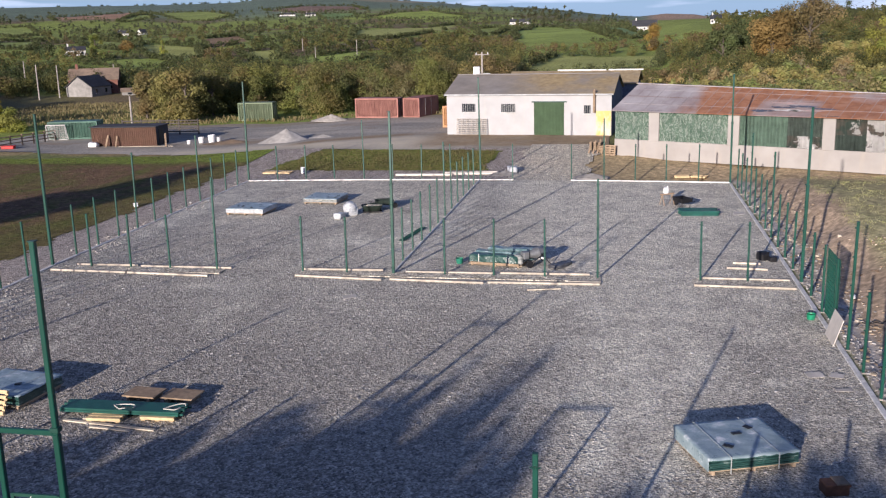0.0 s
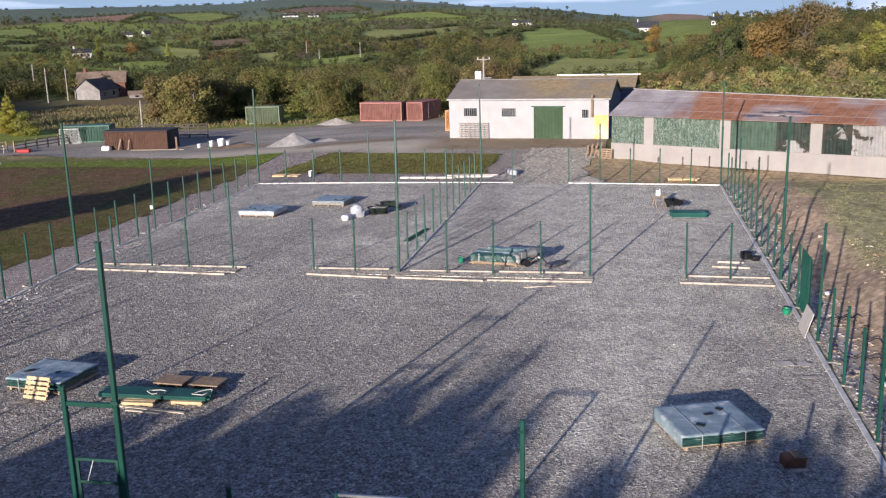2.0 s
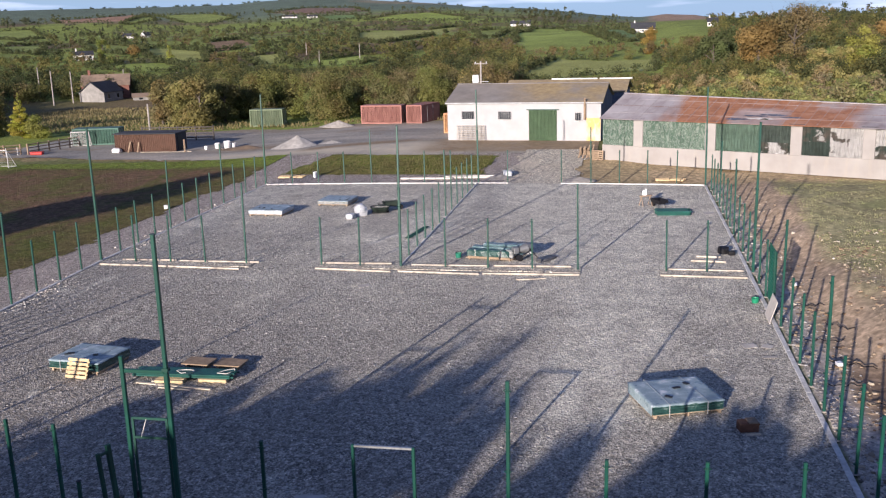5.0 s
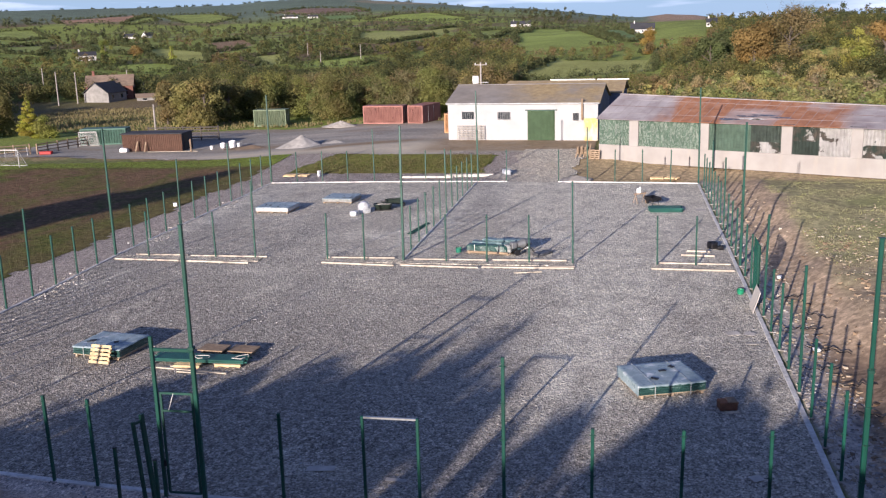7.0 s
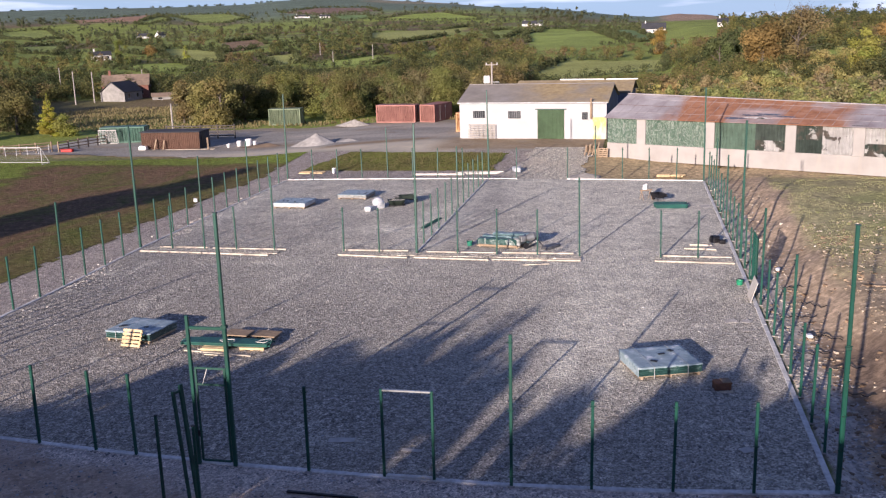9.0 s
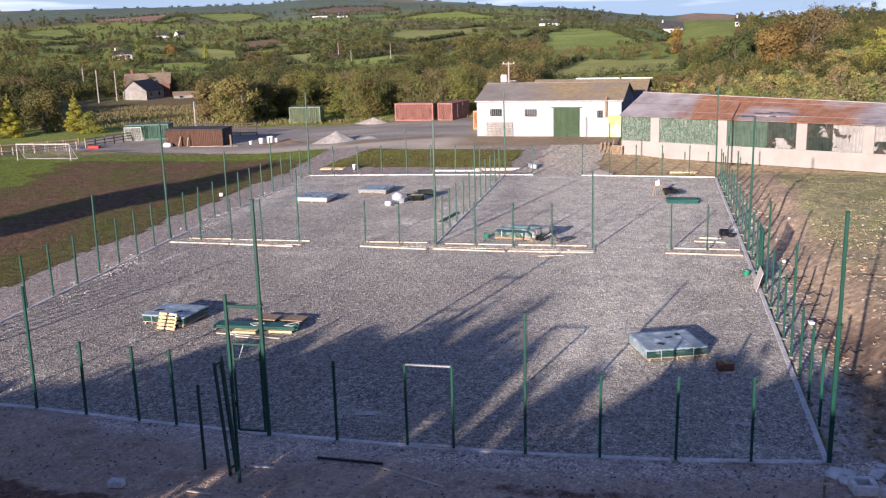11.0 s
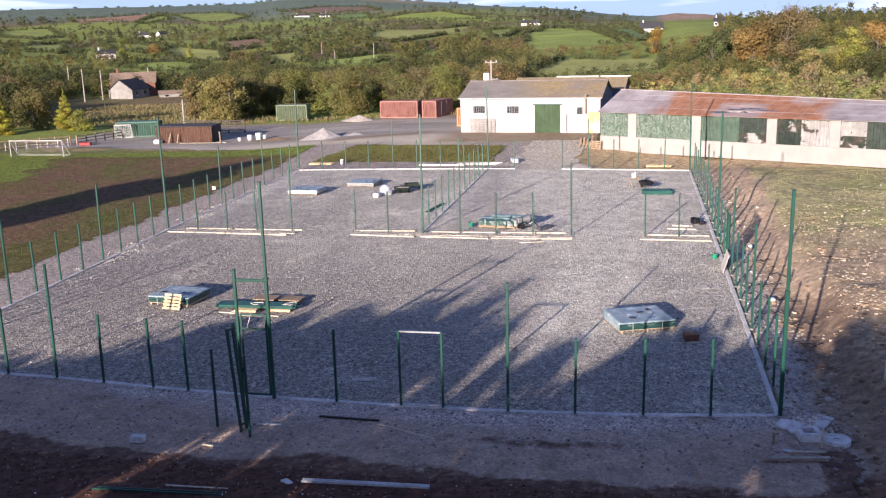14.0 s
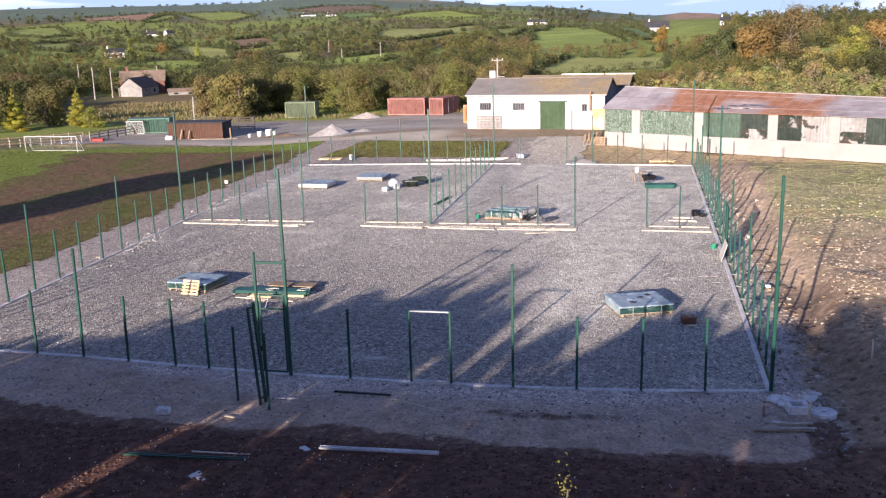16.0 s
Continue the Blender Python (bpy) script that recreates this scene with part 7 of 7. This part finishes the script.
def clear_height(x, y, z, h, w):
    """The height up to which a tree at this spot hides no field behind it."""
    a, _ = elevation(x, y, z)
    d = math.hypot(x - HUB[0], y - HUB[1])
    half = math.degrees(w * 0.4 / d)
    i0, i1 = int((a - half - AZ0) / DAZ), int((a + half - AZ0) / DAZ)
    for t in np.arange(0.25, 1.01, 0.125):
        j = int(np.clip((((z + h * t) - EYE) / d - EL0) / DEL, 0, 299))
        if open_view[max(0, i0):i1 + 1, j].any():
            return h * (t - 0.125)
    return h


gen = np.random.default_rng(12)
n = 7600
az = np.radians(gen.uniform(-41, 17, n))
reach = np.exp(np.linspace(math.log(172), math.log(1750), 260))
px, py = HUB[0] + reach * np.sin(az)[:, None], HUB[1] + reach * np.cos(az)[:, None]
el = np.maximum.accumulate((land_height(px.ravel(), py.ravel()).reshape(n, -1) - EYE) / reach, axis=1)
want = el[:, 0] + (el[:, -1] - el[:, 0]) * gen.random(n)
pick = np.minimum((el < want[:, None]).sum(1), 259)
x, y = px[np.arange(n), pick], py[np.arange(n), pick]
dist = reach[pick] * gen.uniform(0.97, 1.03, n)
x, y = HUB[0] + dist * np.sin(az), HUB[1] + dist * np.cos(az)
fi = field_of(x, y)
z = land_height(x, y) - 0.3
lush = smooth_noise(x, y, 90, 91) + 0.5 * smooth_noise(x, y, 30, 92)
hue = smooth_noise(x, y, 60, 93) + 0.7 * gen.normal(size=n) * 0.5
WOODS = [(0.115, 0.135, 0.06), (0.19, 0.19, 0.07), (0.26, 0.245, 0.085), (0.27, 0.21, 0.105), (0.23, 0.26, 0.08), (0.34, 0.235, 0.085)]
far_spots = []
for a, b, c, d, f, l, q, g in zip(x, y, z, dist, fi, lush, hue, gen.random(n)):
    if (f >= 0 and g > 0.015) or (l < -0.35 and g > 0.5):
        continue
    if d < 268 and -35 < math.degrees(math.atan2(a - HUB[0], b - HUB[1])) < -26:
        continue
    if d < 420 and -7 < math.degrees(math.atan2(a - HUB[0], b - HUB[1])) < 3 and g > 0.35:
        continue
    h = gen.uniform(2.6, 5.8) + 4.0 * max(0.0, l) * gen.random() + 1.5 * (d > 700)
    w = h * gen.uniform(0.85, 1.35)
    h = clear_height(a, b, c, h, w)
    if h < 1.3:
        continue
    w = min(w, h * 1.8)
    tone = WOODS[int(np.clip(1.75 + 2.3 * q, 0, 5))]
    # leaf tones fade with distance to one cool tone, haze put into their colour
    haze_tint = float(ss(350, 1300, d))
    tone = tuple(t * (1 - haze_tint) + k * haze_tint for t, k in zip(tone, (0.155, 0.175, 0.095)))
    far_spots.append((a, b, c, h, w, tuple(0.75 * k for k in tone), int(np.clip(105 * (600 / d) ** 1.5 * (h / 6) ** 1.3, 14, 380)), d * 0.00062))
# hedges round the fields
for tone, p in FIELDS:
    for a, b in zip(p, np.roll(p, -1, 0)):
        span = math.hypot(*(b - a))
        t = 0.0
        bare = gen.uniform(-0.9, 0.75)
        while t < span:
            q = a + (b - a) * t / span
            d = math.hypot(q[0] - HUB[0], q[1] - HUB[1])
            step = max(2.2, d * 0.0035)
            t += step * gen.uniform(0.7, 1.2)
            if smooth_noise([q[0]], [q[1]], 40, 95)[0] < bare - 0.6:
                continue
            q = q + gen.normal(size=2) * 0.6
            c = float(land_height([q[0]], [q[1]])[0]) - 0.2
            h = gen.uniform(1.4, 2.6) + 0.0008 * d
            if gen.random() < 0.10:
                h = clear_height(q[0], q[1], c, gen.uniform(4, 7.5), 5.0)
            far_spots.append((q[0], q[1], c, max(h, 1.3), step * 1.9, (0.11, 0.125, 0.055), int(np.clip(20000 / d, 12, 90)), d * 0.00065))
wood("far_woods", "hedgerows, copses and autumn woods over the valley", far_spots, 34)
wood("hill_pines", "stand of tall dark pines on the hilltop by a farm",
     [(-124 + 5.2 * i + gen.normal() * 1.5, 1120 + gen.normal() * 12, float(land_height([-124 + 5.2 * i], [1120])[0]), gen.uniform(15, 23), gen.uniform(6, 10), (0.10, 0.105, 0.055), 140, 0.75) for i in range(11)], 36)
wood("ridge_trees", "scattered dark trees along the far skyline",
     [(HUB[0] + 2560 * math.sin(q), HUB[1] + 2560 * math.cos(q), float(land_height([HUB[0] + 2560 * math.sin(q)], [HUB[1] + 2560 * math.cos(q)])[0]) - 1, gen.uniform(2.5, 5.5), gen.uniform(10, 26), (0.10, 0.125, 0.085), 40, 1.6)
      for q in np.radians(gen.uniform(-38, 1.0, 60))], 37)


# ---- grass ----
def grass(name, label, n, x0, x1, y0, y1, h0, h1, tone, tone2, seed, keep, sheet_height=True):
    gen = np.random.default_rng(seed)
    x, y = gen.uniform(x0, x1, n), gen.uniform(y0, y1, n)
    k = keep(x, y, gen)
    x, y = x[k], y[k]
    z = (yard_rise(x, y) if sheet_height else land_height(x, y)) - 0.02
    h = gen.uniform(h0, h1, len(x))
    a = gen.uniform(0, math.tau, len(x))
    w = h * gen.uniform(0.35, 0.6, len(x))
    lean = gen.normal(size=(len(x), 2)) * h[:, None] * 0.35
    p = np.stack([x, y, z], 1)
    side = np.stack([np.cos(a) * w / 2, np.sin(a) * w / 2, 0 * w], 1)
    top = p + np.stack([lean[:, 0], lean[:, 1], h], 1)
    v = np.stack([p - side, p + side, top], 1).reshape(-1, 3)
    f = np.arange(len(x) * 3).reshape(-1, 3)
    mixk = gen.random((len(x), 1)) ** 1.3
    c = np.ones((len(x) * 3, 4))
    c[:, :3] = np.repeat(np.array(tone)[None] * (1 - mixk) + np.array(tone2)[None] * mixk, 3, 0)
    me = quads_mesh(name, v, f, "leaf", c)
    return tagged(new(name, me), label, "grass", kind="stuff")


grass("field_grass", "short worn grass over the field", 80000, -95, -43.5, 8, 77, 0.05, 0.16, (0.10, 0.125, 0.035), (0.13, 0.10, 0.05), 51,
      lambda x, y, g: (x < -44.2 + 0.6 * wob(x, y)) & (y < 77 + 0.1 * (x + 45)) & (g.random(len(x)) < 0.2 + 0.8 * ss(1.0, -2.0, x + 67.6 + 0.3 * (y - 49)) + 0.15 * ss(-49, -45, x) + 0.8 * ss(70, 73, y)))
grass("strip_grass", "patchy grass on the island behind the court", 14000, -41, -20.5, 66.5, 76, 0.05, 0.16, (0.17, 0.185, 0.06), (0.27, 0.20, 0.10), 52,
      lambda x, y, g: (x > -40.5 + 0.25 * (y - 66)) & (y < 75.8))
grass("bank_grass", "thin weeds and dry grass over the stony field", 80000, 4.9, 32, 2, 64, 0.03, 0.12, (0.34, 0.37, 0.12), (0.60, 0.54, 0.31), 53,
      lambda x, y, g: (g.random(len(x)) < 0.05 + 0.8 * ss(22, 32, y + 5 * smooth_noise(x, y, 6, 24))) & (smooth_noise(x, y, 1.6, 30) > -0.25) & (y < 64 - 0.49 * (x - 11)), False)
grass("rough_grass", "long straw-coloured grass at the yard's far edge", 26000, -130, -26, 108, 175, 0.25, 0.6, (0.34, 0.27, 0.14), (0.21, 0.20, 0.085), 54,
      lambda x, y, g: (y > 113 - 0.5 * np.maximum(0, -x - 62)) & ((y < 120 - 0.2 * (x + 60)) | (x < -75)), False)


# ---- farms, poles and fences in the distance ----
def house(name, label, x, y, z, turn, L, W, H, R, wall, roof, windows=3, chimney=True):
    h = thing(name, label, "house", pose(x, y, z, 0, 0, turn))
    part("wall", wall_with_holes(L, H, 0.3, [(L * (i + 0.5) / windows - 0.5, H * 0.35, L * (i + 0.5) / windows + 0.5, H * 0.78) for i in range(windows)]), wall, h)
    part("wall_back", block(L, 0.3, H, L / 2, W - 0.15), wall, h)
    for k in (0.0, L - 0.3):
        g = gable(W - 0.6, H, R, 0.3)
        bmesh.ops.translate(g, vec=(k, 0.3, 0), verts=g.verts[:])
        part("gable_wall", g, wall, h)
    part("roof_slope", slab((-0.3, -0.3, H), (L + 0.6, 0, 0), (0, W / 2 + 0.3, R - H + 0.1), 0.12), roof, h)
    part("roof_slope", slab((-0.3, W / 2, R + 0.1), (L + 0.6, 0, 0), (0, W / 2 + 0.3, H - R - 0.1), 0.12), roof, h)
    if chimney:
        part("chimney", block(0.6, 0.6, 1.4, L * 0.12 + 0.3, W / 2, R + 0.5), wall, h)
    for i in range(windows):
        w = part("window", block(0.98, 0.05, H * 0.43, L * (i + 0.5) / windows, 0.15, H * 0.565), "glass", h)
        part("window_sill", block(1.2, 0.2, 0.08, L * (i + 0.5) / windows, -0.04, H * 0.35), "concrete", w)
    return h


def ground_z(x, y):
    return float(land_height([x], [y])[0])


house("cottage", "small grey-white cottage with a dark roof by the road", -134.0, 194.7, ground_z(-134, 195) - 0.1, 86, 8.0, 7.0, 2.5, 5.0, "wall_grey", "dark_roof", 2, False)
house("brick_house", "red-brick farm building with a tan roof", -143.5, 200.5, ground_z(-140, 203) - 0.2, 24, 11.6, 9.0, 3.6, 6.2, "brick", "roof_tan", 3)
house("outbuilding", "low pale outbuilding beside the cottage", -128.6, 199.0, ground_z(-128, 199) - 0.4, 30, 7.5, 4.0, 1.3, 2.0, "wall_grey", "roof_tan", 2, False)
for hx, hy, turn, L, R, label in ((-236, 349, 34, 8.0, 3.9, "white farmhouse with a slate roof among hedges"), (-524, 910, 24, 14, 5.6, "white gabled house on the far slope"), (-503, 921, 70, 12, 6.2, "second white house on the far slope"),
                                  (-119, 934, 4, 20, 5.4, "pale farmhouse below a stand of pines"), (-4, 548, -2, 13.5, 6.0, "long white farmhouse below the hill"), (33, 478, -4, 5.0, 4.4, "small white farm near the skyline"),
                                  (-540, 1440, 15, 24, 5.0, "grey farm sheds across the valley"), (-500, 1446, 15, 16, 5.0, "grey farm sheds across the valley")):
    house("farmhouse", label, hx, hy, ground_z(hx, hy) - 0.2, turn, L, 7.0, 2.4, R, "house_white", "dark_roof", 3)



def utility_pole(x, y, z, h, label, arm=True):
    p = thing("utility_pole", label, "utility pole", pose(x, y, z), "overhead line poles")
    part("pole", rod(bmesh.new(), (0, 0, 0), (0, 0, h), 0.17, 8, 0.12), "pole_wood", p)
    if arm:
        part("crossarm", block(1.9, 0.12, 0.12, 0, 0, h - 0.35), "pole_wood", p)
        for k in (-0.8, 0.0, 0.8):
            part("insulator", rod(bmesh.new(), (k, 0, h - 0.3), (k, 0, h - 0.05), 0.06, 6), "white_plastic", p)
    return p


M["goal_white"] = plain("dull_white_tube", (0.58, 0.57, 0.55), 0.6, vary=0.1)
M["pole_wood"] = plain("grey_pole_wood", (0.36, 0.33, 0.30), 0.85, vary=0.2)
for px, py, h in ((-143.3, 187.4, 8.4), (-141.3, 192.6, 7.9), (-161.4, 209.6, 7.8), (-155.7, 244.1, 4.8), (-133.9, 213.0, 3.6), (-140.1, 247.6, 3.6), (-122.3, 331.8, 4.8), (-112.7, 355.1, 6.0), (-143.1, 378.5, 5.6), (-487.8, 1440, 14)):
    utility_pole(px, py, ground_z(px, py) - 0.2, h, "grey wooden pole of an overhead line", False)
utility_pole(-76.4, 107.5, -0.1, 4.4, "short grey pole behind the brown hut", False)
px, py = at(-14.8, 98.9, 150)
p = utility_pole(px, py, 0.8, 8.4, "grey pole carrying a transformer behind the workshop")
part("transformer", block(0.9, 0.7, 1.1, -0.75, 0, 5.9, 0.06), "white_plastic", p, "pale grey transformer box")
part("bracket", block(1.6, 0.1, 0.1, 0.3, 0, 5.5), "grey_steel", p)

for x0, y0, x1, y1, n in ((-80.5, 83.5, -78.5, 92.0, 5), (-94.0, 71.5, -81.5, 83.5, 9)):
    f = thing("stock_fence", "dark timber post-and-rail fence round the field", "fence", pose(0, 0, 0))
    for i in range(n + 1):
        t = i / n
        part("fence_stake", block(0.14, 0.14, 1.35, x0 + (x1 - x0) * t, y0 + (y1 - y0) * t), "timber_old", f)
    for z in (0.4, 0.8, 1.2):
        part("rail", rod(bmesh.new(), (x0, y0, z), (x1, y1, z), 0.06, 4), "timber_old", f)
f = thing("corral", "dark timber rail pen behind the green store", "fence", pose(-72.0, 97.0, 0, 0, 0, 6))
for x in (0, 2.5, 5, 7.5, 10):
    part("fence_stake", block(0.16, 0.16, 2.0, x, 0), "dark_timber", f)
for z in (0.4, 0.75, 1.1, 1.45, 1.8):
    part("rail", block(10.0, 0.06, 0.16, 5.0, -0.1, z), "dark_timber", f)


def goal(label, m, w=7.3, h=2.0, d=1.5, mat="pole_wood", cord=0.008):
    g = thing("football_goal", label, "goal", m)
    for x in (0, w):
        part("goal_post", rod(bmesh.new(), (x, 0, 0), (x, 0, h), 0.038, 8), mat, g)
        part("stay", rod(bmesh.new(), (x, 0, h), (x, d, 0), 0.03, 6), mat, g)
        part("base_bar", rod(bmesh.new(), (x, 0, 0.03), (x, d, 0.03), 0.03, 6), mat, g)
    part("crossbar", rod(bmesh.new(), (0, 0, h), (w, 0, h), 0.06, 8), mat, g)
    part("rear_bar", rod(bmesh.new(), (0, d, 0.03), (w, d, 0.03), 0.03, 6), mat, g)
    bm = bmesh.new()
    for i in range(25):
        rod(bm, (w * i / 24, 0, h), (w * i / 24, d, 0), cord, 3)
    for j in range(9):
        t = j / 8
        rod(bm, (0, d * t, h * (1 - t)), (w, d * t, h * (1 - t)), cord, 3)
    part("net", bm, mat, g)
    return g


goal("white football goal with a net on the green field", pose(-82.2, 71.5, 0.02, 0, 0, 0), mat="goal_white", cord=0.004)
goal("small white goal with a net before the green store", pose(-79.2, 91.2, 0.0, 0, 0, 12), 2.4, 1.9, 0.8, "goal_white", 0.012)
ob = thing("sports_barrier", "dark rail barrier with white posts beside the field", "barrier", pose(-95.0, 70.5, 0, 0, 0, 40))
for i in range(15):
    part("upright", rod(bmesh.new(), (i * 1.3, 0, 0), (i * 1.3, 0, 1.1), 0.035, 6), "white_plastic", ob)
for z in (0.35, 0.72, 1.08):
    part("rail", rod(bmesh.new(), (0, 0, z), (18.2, 0, z), 0.045, 6), "dark_timber", ob)
for x, y, label, mat in ((-79.2, 83.4, "red plastic trough beside the fence", "red"),):
    ob = thing("trough", label, "trough", pose(x, y, 0, 0, 0, 10))
    part("tub", block(1.5, 0.7, 0.34, bevel=0.06), mat, ob)
    part("rim", block(1.6, 0.8, 0.06, 0, 0, 0.34, 0.01), mat, ob)
for x, y, s in ((-57.4, 88.6, 0.9), (-56.2, 88.9, 1.2), (-55.6, 89.5, 0.8), (-58.4, 87.4, 0.6)):
    bucket("white and blue drums standing by the brown hut", x, y, s * 0.36, s * 0.75, "white_plastic")
bag("small white marker on the grass by the court", -44.4, 48.6, 0.32, 0.32, 0.3, "white_plastic", 3, "marker")
